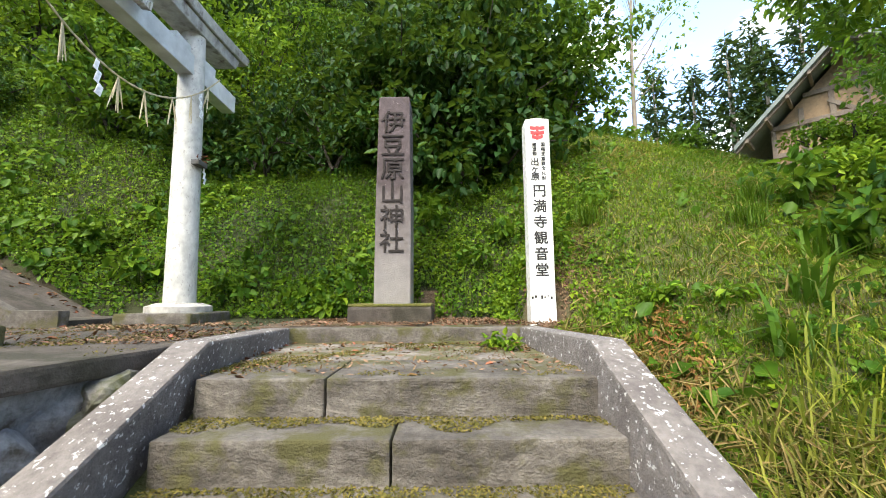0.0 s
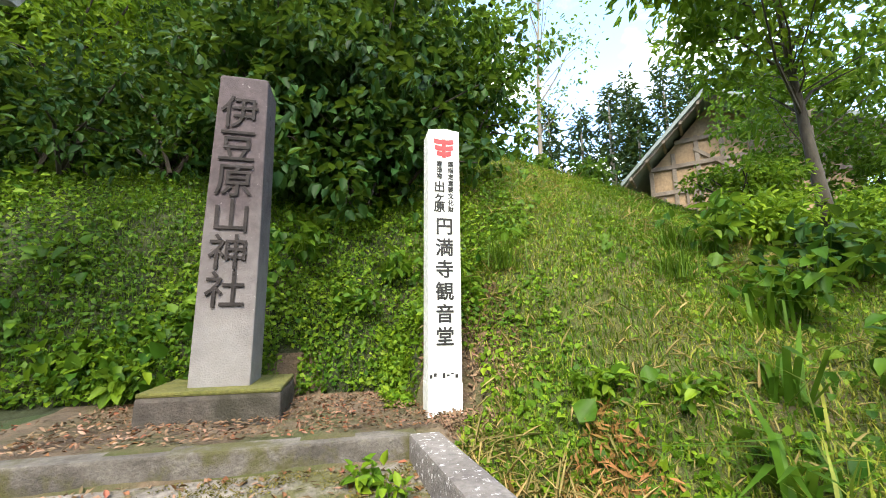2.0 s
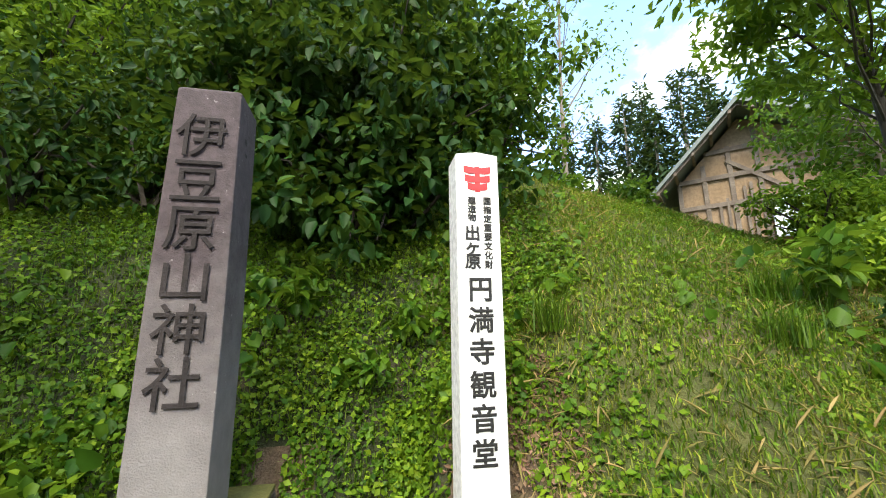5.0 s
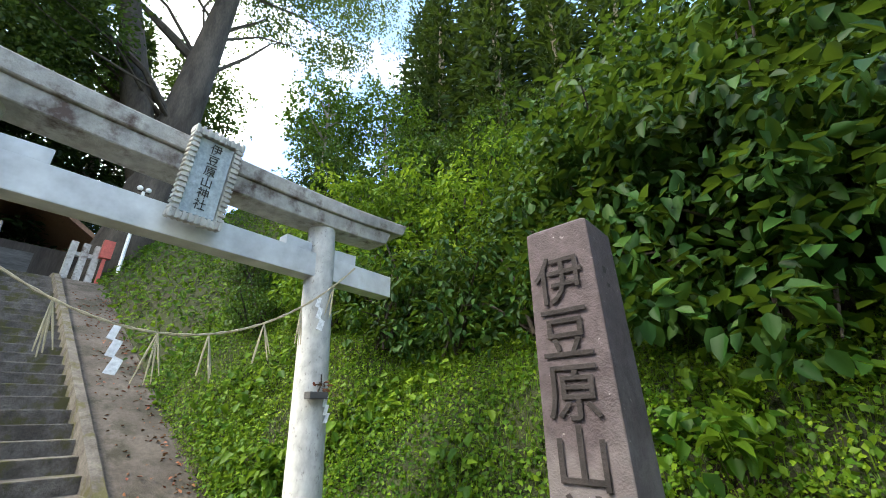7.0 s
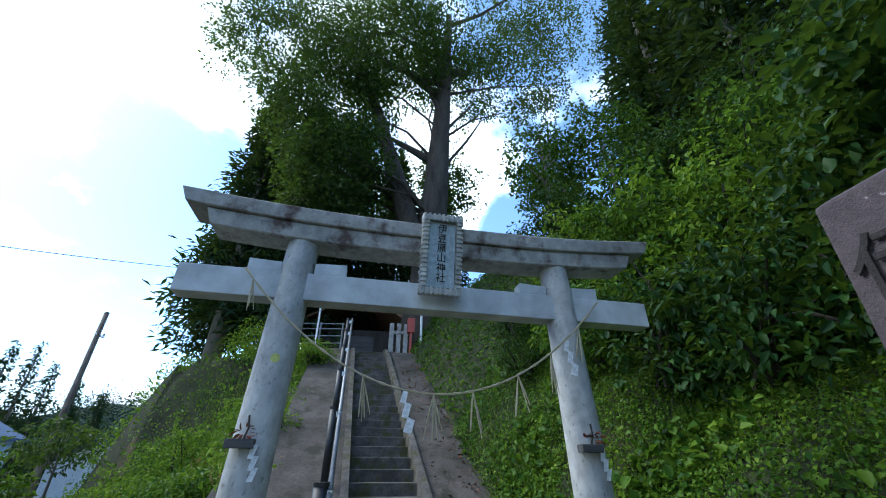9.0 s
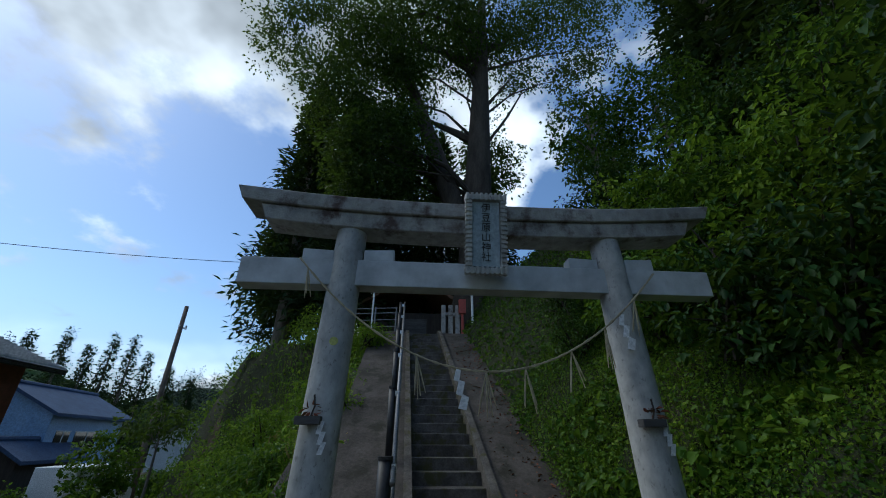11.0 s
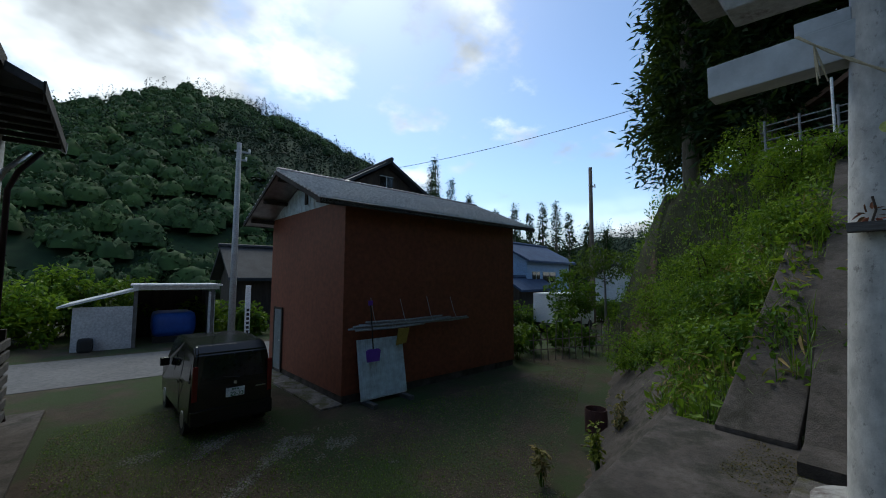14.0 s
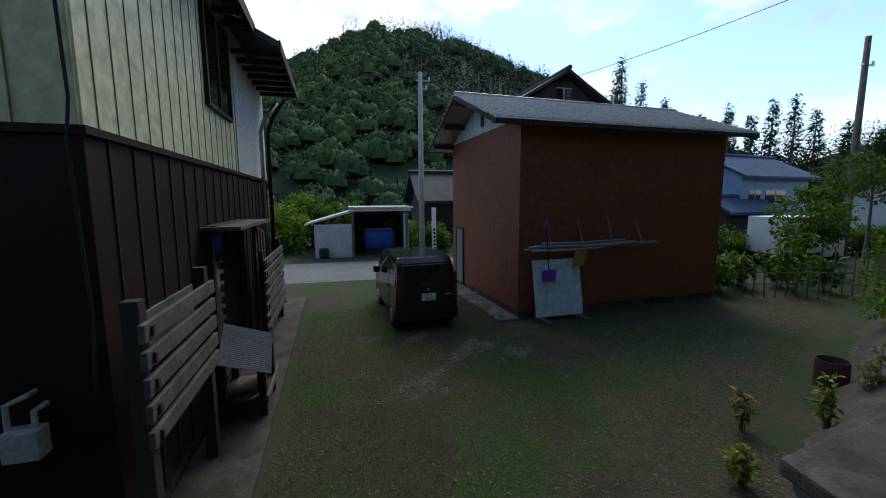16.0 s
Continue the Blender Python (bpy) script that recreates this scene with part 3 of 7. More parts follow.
def torii():
    g = holder("torii_gate", GATE, "weathered grey concrete torii gate with a name plaque", "torii gate")
    # local x faces the approach, y runs along the beams, z from the platform
    for s in (-1, 1):
        yb, yt = s * 1.2, s * 1.08
        part("pillar", tubem([(0, yb, 0.2), (0, yb + (yt - yb) * 0.5, 1.7), (0, yt, 3.12)], [0.148, 0.134, 0.12], 28, False), TORII, g, shade=True)
        part("pillar_base", boxm((-0.36, yb - 0.4, 0.0, 0.36, yb + 0.4, 0.11), bevel=0.02), STEP, g)
        part("pillar_collar", tubem([(0, yb, 0.1), (0, yb, 0.17), (0, yb, 0.205)], [0.3, 0.3, 0.2], 24), TORII_BEAM, g)
        for e, (a, b) in enumerate(((0.12, 0.36), (-0.36, -0.12))):
            o = [(yt + a, 2.84), (yt + b, 2.84), (yt + b, 2.94 if e == 0 else 2.92), (yt + a, 2.93)]
            part("wedge", prism(o, "x", -0.06, 0.062, 0.006), TORII_FRESH, g)
    part("tie_beam", boxm((-0.08, -1.89, 2.62, 0.08, 1.89, 2.835), bevel=0.008), TORII_FRESH, g, "pale grey painted tie beam")

    def lintel(name, half, z_bot, z_top, lift, d, mat):
        bm = bmesh.new()
        n, rows = 24, []
        for i in range(n + 1):
            y = -half + 2 * half * i / n
            c = lift * abs(y / 2.0) ** 2.6
            slant = 0.05 * (1 if i == n else -1 if i == 0 else 0)
            rows.append([bm.verts.new((x, y + (slant if up else 0), z + c)) for x, z, up in ((-d, z_bot, 0), (d, z_bot, 0), (d + 0.015, z_top, 1), (-d - 0.015, z_top, 1))])
        for r0, r1 in zip(rows, rows[1:]):
            for k in range(4):
                bm.faces.new((r0[k], r0[(k + 1) % 4], r1[(k + 1) % 4], r1[k]))
        bm.faces.new(rows[0])
        bm.faces.new(rows[-1])
        bmesh.ops.recalc_face_normals(bm, faces=bm.faces)
        bmesh.ops.bevel(bm, geom=[e for e in bm.edges if e.calc_face_angle(0) > 0.6], offset=0.008, segments=1, affect="EDGES")
        return part(name, bm, mat, g)
    lintel("lower_lintel", 1.76, 3.08, 3.212, 0.1, 0.13, TORII_BEAM)
    lintel("upper_lintel", 1.96, 3.214, 3.335, 0.1, 0.17, TORII_BEAM)
    # plaque, tilted forward
    pl = part("plaque", boxm((-0.03, -0.13, -0.31, 0.0, 0.13, 0.31), bevel=0.004), material("slate_blue_panel", (0.33, 0.4, 0.43), (0.4, 0.47, 0.5), 3, 0.6, 0.1, 50), g, "blue-grey plaque in a ribbed frame",
              at=pose(0.24, 0.0, 3.03, 0, 10, 0) @ Matrix.Diagonal((0.9, 0.84, 0.87, 1)))
    for a, b, c, d in ((-0.185, -0.135, -0.33, 0.33), (0.135, 0.185, -0.33, 0.33)):
        part("plaque_frame", boxm((-0.05, a, c, 0.02, b, d), bevel=0.006), TORII, pl)
        for k in range(15):
            z = c + 0.03 + (d - c - 0.06) * k / 14
            y = a - 0.012 if a < 0 else b + 0.012
            part("frame_rib", boxm((-0.045, min(y, a, b), z - 0.012, 0.035, max(y, a, b), z + 0.012), bevel=0.004), TORII, pl)
    for c, d in ((-0.375, -0.325), (0.325, 0.375)):
        part("plaque_frame", boxm((-0.06, -0.2, c, 0.03, 0.2, d), bevel=0.006), TORII, pl)
        for k in range(9):
            y = -0.18 + 0.36 * k / 8
            part("frame_rib", boxm((-0.05, y - 0.012, c - 0.01, 0.042, y + 0.012, d + 0.01), bevel=0.004), TORII, pl)
    text_mesh("plaque_lettering", "伊豆原山神社", 0.094, 0.002, INK, pl, pose(0.004, 0, 0.29, 0, 0, 90), "black brushed characters", True, 1.0, 0.0)
    # small offering brackets
    for s in (-1, 1):
        y = s * 1.14
        part("bracket", boxm((0.12, y - 0.13, 1.64, 0.2, y + 0.03, 1.69), bevel=0.004), GREYWOOD, g)
        sprig = new("dry_sprig", clump_leaves("dry_sprig", np.random.default_rng(5 + s), np.array([[0.165, y - 0.03, 1.73]]), 0.05, 16, 0.055, 0.02, DEAD))
        sprig.parent = g
        part("sprig_stem", tubem([(0.16, y - 0.04, 1.68), (0.165, y - 0.02, 1.75), (0.17, y - 0.03, 1.82)], 0.006, 5), DARKWOOD, g)
        zig = [(0, 0), (0.035, -0.0), (0.02, -0.06), (0.05, -0.06), (0.035, -0.12), (0.06, -0.12), (0.04, -0.19), (0.007, -0.19), (0.027, -0.135), (0.0, -0.135), (0.013, -0.075), (-0.013, -0.075)]
        part("paper_streamer", prism([(y + 0.02 + a, 1.66 + b) for a, b in zig], "x", 0.165, 0.168), PAPER, g)
    part("sticker", tubem([(0.118, -1.1, 2.18), (0.1315, -1.1, 2.18)], 0.03, 14), material("yellow_green_sticker", (0.5, 0.52, 0.12), (0.56, 0.58, 0.16), 6, 0.5, 0), g, "small round yellow-green sticker")
    return g


torii()


def rope():
    r = holder("straw_rope", GATE, "sagging sacred straw rope with paper zigzags between pillars", "rope")
    a, b = Vector((0.16, -1.42, 2.8)), Vector((0.16, 1.36, 2.77))
    pts = []
    for i in range(41):
        t = i / 40
        p = a.lerp(b, t)
        p.z -= 0.8 * 4 * t * (1 - t)
        pts.append(p)
    for k in range(2):
        part("strand", tubem([p + Vector((0, 0.005 * math.cos(i * 2.2 + k * math.pi), 0.005 * math.sin(i * 2.2 + k * math.pi))) for i, p in enumerate(pts)], 0.0058, 6), ROPE, r, shade=True)
    rnd = random.Random(3)
    for t in (0.04, 0.34, 0.52, 0.62, 0.74, 0.83, 0.93):
        p = pts[int(t * 40)]
        for k in range(5 if t > 0.05 else 3):
            q = p + Vector((rnd.uniform(-0.02, 0.02), rnd.uniform(-0.07, 0.07), -rnd.uniform(0.2, 0.3)))
            part("straw_tassel", tubem([p, (p + q) / 2, q], [0.004, 0.006, 0.003], 5), ROPE, r)
    zig = [(0, 0), (0.035, 0.0), (0.02, -0.08), (0.06, -0.09), (0.04, -0.17), (0.085, -0.19), (0.065, -0.27), (0.01, -0.26), (0.035, -0.18), (-0.005, -0.17), (0.015, -0.09), (-0.02, -0.08)]
    for t in (0.44, 0.88):
        p = pts[int(t * 40)]
        part("paper_zigzag", prism([(p.y + u, p.z + v) for u, v in zig], "x", p.x - 0.001, p.x + 0.002), PAPER, r)
    return r


rope()


# ---- inscribed pillar and signpost ----
def stone_pillar():
    p = holder("stone_pillar", pose(-0.503, 4.285, 1.2, 0, 0, -1.0), "tall inscribed grey-violet stone pillar on a mossy plinth", "stone pillar")
    bm = bmesh.new()
    prof = [(0.193, 0.18, 0.17), (0.19, 0.177, 1.2), (0.17, 0.168, 2.465), (0.14, 0.13, 2.49)]
    rows = [[bm.verts.new((sx * a, sy * b, z)) for sx, sy in ((-1, -1), (1, -1), (1, 1), (-1, 1))] for a, b, z in prof]
    for r0, r1 in zip(rows, rows[1:]):
        for k in range(4):
            bm.faces.new((r0[k], r0[(k + 1) % 4], r1[(k + 1) % 4], r1[k]))
    bm.faces.new(rows[0][::-1])
    bm.faces.new(rows[-1])
    bmesh.ops.bevel(bm, geom=list(bm.edges), offset=0.012, segments=2, affect="EDGES", profile=0.6)
    part("shaft", bm, STONE, p)
    part("plinth", boxm((-0.43, -0.33, -0.05, 0.42, 0.33, 0.17), bevel=0.03), PAVED, p)
    part("plinth_moss", boxm((-0.425, -0.325, 0.165, 0.415, 0.325, 0.195), bevel=0.014), MOSS, p, "olive moss on the plinth")
    # nothing is cut: near-black lettering on the face paints the strokes' shade
    text_mesh("inscription", "伊豆原山神社", 0.27, 0.003, CUT_SHADE, p, pose(-0.01, -0.181, 2.29, -0.3), "thin near-black characters coloured as the shade of cut strokes", True, 0.985, 0.0025)
    # side characters as small marks in the same painted shade
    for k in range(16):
        part("side_inscription", boxm((0.17, -0.05 + 0.02 * (k % 2), 2.2 - k * 0.085, 0.1745 + 0.0008 * k, -0.01 + 0.02 * (k % 3), 2.235 - k * 0.085)), CUT_SHADE, p)
    return p


stone_pillar()


def signpost():
    s = holder("signpost", pose(0.98, 3.865, 1.2, 0, 0, -2), "white square wooden signpost lettered in black", "signpost")
    bm = boxm((-0.118, -0.1, 0.0, 0.118, 0.1, 2.035), bevel=0.004)
    part("post", bm, WHITE, s)
    part("post_cap", prism([(-0.118, 2.035), (0.118, 2.035), (0.0, 2.05)], "y", -0.1, 0.1), WHITE, s)
    part("metal_shoe", boxm((-0.121, -0.103, -0.15, 0.121, 0.103, 0.2), bevel=0.003), WHITE, s)
    for k, (w, zz) in enumerate(((0.075, 1.945), (0.07, 1.895), (0.055, 1.85))):
        o = [(-w, zz - 0.014), (-w + 0.03, zz - 0.022), (-0.012, zz - 0.02), (0.012, zz - 0.02), (w - 0.03, zz - 0.022), (w, zz - 0.014), (w, zz + 0.022), (0.02, zz + 0.014), (-0.02, zz + 0.014), (-w, zz + 0.022)]
        part("emblem", prism(o, "y", -0.103, -0.099), RED, s, "red emblem of stacked bars" if k == 0 else "")
    part("emblem_stem", boxm((-0.014, -0.1028, 1.82, 0.014, -0.0992, 1.965)), RED, s)
    text_mesh("lettering", "国指定重要文化財", 0.045, 0.0015, INK, s, pose(0.05, -0.1025, 1.79), "", True, 1.1, 0.0012)
    text_mesh("lettering", "建造物", 0.046, 0.0015, INK, s, pose(-0.035, -0.1025, 1.79), "", True, 1.02, 0.0012)
    text_mesh("lettering", "出ヶ原", 0.088, 0.0015, INK, s, pose(-0.035, -0.1025, 1.63), "", True, 0.86, 0.0025)
    text_mesh("lettering", "円満寺観音堂", 0.135, 0.0015, INK, s, pose(0.0, -0.1025, 1.355), "large black characters", True, 1.16, 0.003)
    for k in range(7):
        part("worn_patch", boxm((-0.11 + k * 0.03, -0.1025, 0.235 + 0.012 * (k % 3), -0.09 + k * 0.03, -0.099, 0.26 + 0.01 * (k % 2))), INK, s)
    return s


signpost()


# ---- handrail of the stairway ----
def handrail():
    h = holder("handrail", pose(0, 0, 0), "steel stair handrail on black sleeved posts", "handrail")
    tops = []
    for k in range(6):
        x = -4.42 - 1.75 * k
        y = float(stair_mid(x)) - 0.83
        z = float(stair_height(x)) + 0.08
        part("post", tubem([(x, y, z), (x, y, z + 1.02)], 0.055 if k else 0.075, 14), BLACKTUBE, h, shade=True)
        part("post_cap", tubem([(x, y, z + 1.015), (x, y, z + 1.05)], 0.062 if k else 0.082, 14), BLACKTUBE, h)
        tops.append(Vector((x, y, z)))
    for dy, dz, r in ((0.1, 0.95, 0.03), (0.1, 0.55, 0.024)):
        a, b = tops[0] + Vector((0.25, dy, dz - 0.13)), tops[-1] + Vector((-0.6, dy, dz + 0.3))
        part("rail", tubem([a, a.lerp(b, 0.5), b], r, 10), DULLSTEEL, h, shade=True)
    for t in tops:
        part("rail_clamp", boxm((t.x - 0.03, t.y + 0.04, t.z + 0.9, t.x + 0.03, t.y + 0.12, t.z + 0.98)), METAL, h)
    return h


handrail()


def top_railing():
    h = holder("steel_railing", pose(-13.6, 1.0, 6.1), "low steel guard railing at the stairhead", "railing")
    for k in range(4):
        part("post", tubem([(0, -1.7 + 0.75 * k, 0), (0, -1.7 + 0.75 * k, 1.05)], 0.03, 8), DULLSTEEL, h)
    for z in (0.35, 0.6, 0.85, 1.03):
        part("rail", tubem([(0, -1.8, z - 0.12), (0, 0.6, z)], 0.018, 8), DULLSTEEL, h)
    w = holder("marker_pole", pose(-13.2, 0.75, 6.0), "thin white marker pole beside the stairhead", "pole")
    part("pole", tubem([(0, 0, 0), (0, 0, 1.75)], 0.03, 8), WHITE, w)


top_railing()


def shrine_entry():
    s = holder("stone_fence", pose(-13.9, 3.2, 6.1), "grey stone fence posts at the stairhead", "stone fence")
    for k in range(3):
        part("post", boxm((-0.09, 0.0 + 0.26 * k, 0, 0.09, 0.16 + 0.26 * k, 1.25), bevel=0.02), TORII_BEAM, s)
    part("rail", boxm((-0.07, 0.0, 0.85, 0.07, 0.72, 0.97), bevel=0.01), TORII_BEAM, s)
    r = holder("red_notice_box", pose(-13.6, 3.95, 6.1), "red painted notice box on a post", "notice box")
    part("post", boxm((-0.04, -0.04, 0, 0.04, 0.04, 0.9)), RUSTRED, r)
    part("box", boxm((-0.1, -0.13, 0.85, 0.1, 0.13, 1.38), bevel=0.01), RUSTRED, r)
    q = holder("lamp_pole", pose(-13.4, 4.3, 6.1), "slim white lamp pole with twin bulbs", "lamp pole")
    part("pole", tubem([(0, 0, 0), (0, 0, 3.1)], 0.045, 10), WHITE, q)
    for d in (-0.11, 0.11):
        bm = bmesh.new()
        bmesh.ops.create_uvsphere(bm, u_segments=12, v_segments=8, radius=0.08, matrix=Matrix.Translation((0, d, 3.2)))
        part("bulb", bm, WHITE, q, shade=True)
    part("crossbar", boxm((-0.02, -0.15, 3.08, 0.02, 0.15, 3.12)), DARKWOOD, q)
    hall = holder("shrine_hall", pose(-20.5, 2.0, 6.1), "small wooden shrine hall with a brown sheet roof", "shrine hall")
    part("wall", boxm((-2.5, -2.0, 0, 2.0, 2.0, 2.3)), DARKWOOD, hall)
    part("roof", prism([(-2.9, 2.1), (0, 4.0), (2.9, 2.1), (2.9, 2.25), (0, 4.2), (-2.9, 2.25)], "x", -3.2, 2.9), material("brown_sheet_roof", (0.2, 0.1, 0.05), (0.26, 0.14, 0.08), 2, 0.6, 0.1, 20), hall)
    part("door", boxm((2.0, -0.7, 0.1, 2.04, 0.7, 2.0)), GREYWOOD, hall)


shrine_entry()


# ---- side wall of the ramp, and slabs on the slope ----
para = prism([(-3.95, 1.25), (-5.3, 1.95), (-8.6, 3.66), (-8.6, 2.6), (-5.3, 0.8), (-4.0, 0.1)], "y", 0.62, 1.22, 0.02)
tagged(part("parapet_ramp", para, PAVED), "low dark concrete parapet along the ramp foot", "parapet", kind="structure")


def slope_slab(x, rnd):
    y = -0.8 - 0.45 * (-4.2 - x)
    s = part("retaining_slab", boxm((-0.44, -0.1, -0.3, 0.44, 0.1, 1.55 + 0.35 * rnd.random()), bevel=0.02), PAVED, at=pose(x, y - 0.05, YARD_Z - 0.02, -44 + rnd.uniform(-4, 4), 0, 24) @ pose(0, 0, 0, 0, 0, 9 + rnd.uniform(-5, 5)))
    return tagged(s, "tilted grey concrete slab holding the slope", "slab", "slabs at the slope foot")


rnd = random.Random(8)
for k in range(13):
    slope_slab(-4.7 - 0.8 * k, rnd)


# ---- red shed ----
def corrugated(name, x0, x1, z0, z1, y, pitch, depth, mat, parent, label=""):
    """An upright sheet with a ribbed face in the local xz plane, facing -y."""
    n = max(2, int((x1 - x0) / pitch))
    V, F = [], []
    for i in range(2 * n + 1):
        x = x0 + (x1 - x0) * i / (2 * n)
        yy = y - (depth if i % 2 else 0)
        V += [(x, yy, z0), (x, yy, z1)]
    for i in range(2 * n):
        F.append((2 * i, 2 * i + 2, 2 * i + 3, 2 * i + 1))
    ob = as_object(name, V, F, mat)
    ob.parent = parent
    return tagged(ob, label) if label else ob


def shed():
    s = holder("red_shed", pose(-3.69, -6.93, YARD_Z, 0, 0, 182.8), "tall rust-red clad storage shed with a ribbed metal roof", "shed")
    W, D, H, R = 6.6, 5.0, 4.92, 5.95
    part("footing", boxm((0.03, 0.03, -0.3, W - 0.03, D - 0.03, 0.22)), PAVED, s, "grey concrete footing")
    part("wall", boxm((0, 0, 0.2, W, 0.1, H)), SHED, s)
    part("wall", boxm((0, D - 0.1, 0.2, W, D, H)), SHED, s)
    part("wall", boxm((0, 0.1, 0.2, 0.1, D - 0.1, H)), SHED, s)
    part("wall", boxm((W - 0.1, 0.1, 0.2, W, D - 0.1, H)), SHED, s)
    for x in (0.02, W - 0.06):
        part("gable_panel", prism([(0.0, H - 0.0), (D, H - 0.0), (D / 2, R - 0.12)], "x", x - 0.03, x + 0.07), PALE, s, "pale blue gable boarding")
    for k in range(16):
        y = 0.3 + (D - 0.6) * k / 15
        top = R - 0.15 - abs(y - D / 2) * (R - H) / (D / 2)
        if top > H + 0.05:
            part("gable_batten", boxm((-0.022, y - 0.012, H, -0.008, y + 0.012, top)), PALE, s)
    part("gable_vent", boxm((-0.05, 2.2, H + 0.18, -0.012, 2.36, H + 0.72)), DARKWOOD, s, "dark vent slot")
    over, eave = 0.82, 0.4
    rise = (R - H) / (D / 2)
    for sgn in (0, 1):
        y0, y1 = (-eave, D / 2) if sgn == 0 else (D + eave, D / 2)
        z0, z1 = H - eave * rise + 0.06, R + 0.06
        bm = bmesh.new()
        n = 14
        rows = []
        for i in range(n * 2 + 1):
            f = i / (2 * n)
            y, z = y0 + (y1 - y0) * f, z0 + (z1 - z0) * f + (0.008 if i % 2 else 0)
            rows.append([bm.verts.new((x, y, z + dz)) for x, dz in ((-over, 0), (W + 0.75, 0))])
        low = [[bm.verts.new((x, y, z - 0.1)) for x in (-over, W + 0.75)] for y, z in ((y0, z0), (y1, z1))]
        for r0, r1 in zip(rows, rows[1:]):
            bm.faces.new((r0[0], r0[1], r1[1], r1[0]))
        bm.faces.new((low[0][0], low[1][0], low[1][1], low[0][1]))
        bm.faces.new((low[0][0], low[0][1], rows[0][1], rows[0][0]))
        bm.faces.new([r[0] for r in rows] + [low[1][0], low[0][0]])
        bm.faces.new([r[1] for r in rows] + [low[1][1], low[0][1]])
        bmesh.ops.recalc_face_normals(bm, faces=bm.faces)
        part("roof_slope", bm, ROOF, s)
        # ribs carry the painted sky gleam of the sheet roof
        for i in range(14):
            f = (i + 0.5) / 14
            y, z = y0 + (y1 - y0) * f, z0 + (z1 - z0) * f + 0.03
            part("roof_rib", boxm((-over - 0.01, y - 0.05, z - 0.05, W + 0.76, y + 0.035, z + 0.002), bevel=0.006), ROOFRIB, s)
        part("eave_board", boxm((-over, min(y0, y0 + 0.03), z0 - 0.12, W + 0.75, max(y0, y0 + 0.03) + 0.01, z0 - 0.01)), DARKWOOD, s)
        for k in range(3):
            f = 0.15 + 0.4 * k
            y, z = y0 + (y1 - y0) * f, z0 + (z1 - z0) * f - 0.16
            part("purlin", boxm((-over + 0.1, y - 0.05, z - 0.06, 0.0, y + 0.05, z + 0.05)), DARKWOOD, s)
        o = [(y0, z0 - 0.14), (y1, z1 - 0.14), (y1, z1 - 0.02), (y0, z0 - 0.02)]
        part("barge_board", prism(o, "x", -over - 0.02, -over + 0.02), DARKWOOD, s)
    part("ridge_cap", tubem([(-over, D / 2, R + 0.09), (W + 0.75, D / 2, R + 0.09)], 0.06, 8), ROOF, s)
    d = part("door", boxm((-0.035, 3.9, 0.15, 0.0, 4.5, 2.0), bevel=0.005), material("dull_blue_grey_door", (0.16, 0.19, 0.2), (0.2, 0.23, 0.24), 2, 0.5, 0.05, 30), s, "pale blue-grey side door")
    part("door_frame", boxm((-0.05, 3.84, 0.1, -0.005, 3.9, 2.06), (-0.05, 4.5, 0.1, -0.005, 4.56, 2.06), (-0.05, 3.84, 2.0, -0.005, 4.56, 2.06)), DARKWOOD, s)
    part("handle", tubem([(-0.07, 3.97, 1.05), (-0.04, 3.97, 1.05)], 0.025, 8), METAL, d)
    for k in range(4):
        x = 0.75 + 0.92 * k
        part("hook_rod", tubem([(x, -0.02, 2.5 - 0.05 * (k % 2)), (x, -0.2, 2.02), (x, -0.3, 1.86)], 0.008, 5), METAL, s)
    return s


shed()
SH = pose(-3.69, -6.93, YARD_Z, 0, 0, 182.8)
tagged(part("apron", boxm((-0.55, -0.1, -0.05, 0.0, 5.2, 0.05), bevel=0.01), CONCRETE, at=SH), "narrow pale concrete apron along the shed", "pavement", kind="structure")


def pipe_bundle():
    b = holder("pipe_bundle", SH @ pose(0, 0, 0), "bundle of long grey pipes hung on the shed wall", "pipes")
    for k, (x0, x1, z, y) in enumerate(((0.05, 2.9, 1.78, -0.2), (0.15, 4.0, 1.84, -0.24), (0.35, 3.4, 1.86, -0.17), (0.2, 2.3, 1.75, -0.27), (2.6, 4.1, 1.8, -0.2), (0.5, 3.0, 1.92, -0.22))):
        part("pipe", tubem([(x0, y, z), ((x0 + x1) / 2, y, z - 0.015), (x1, y, z + 0.02)], 0.026, 9), POLE, b, shade=True)


pipe_bundle()


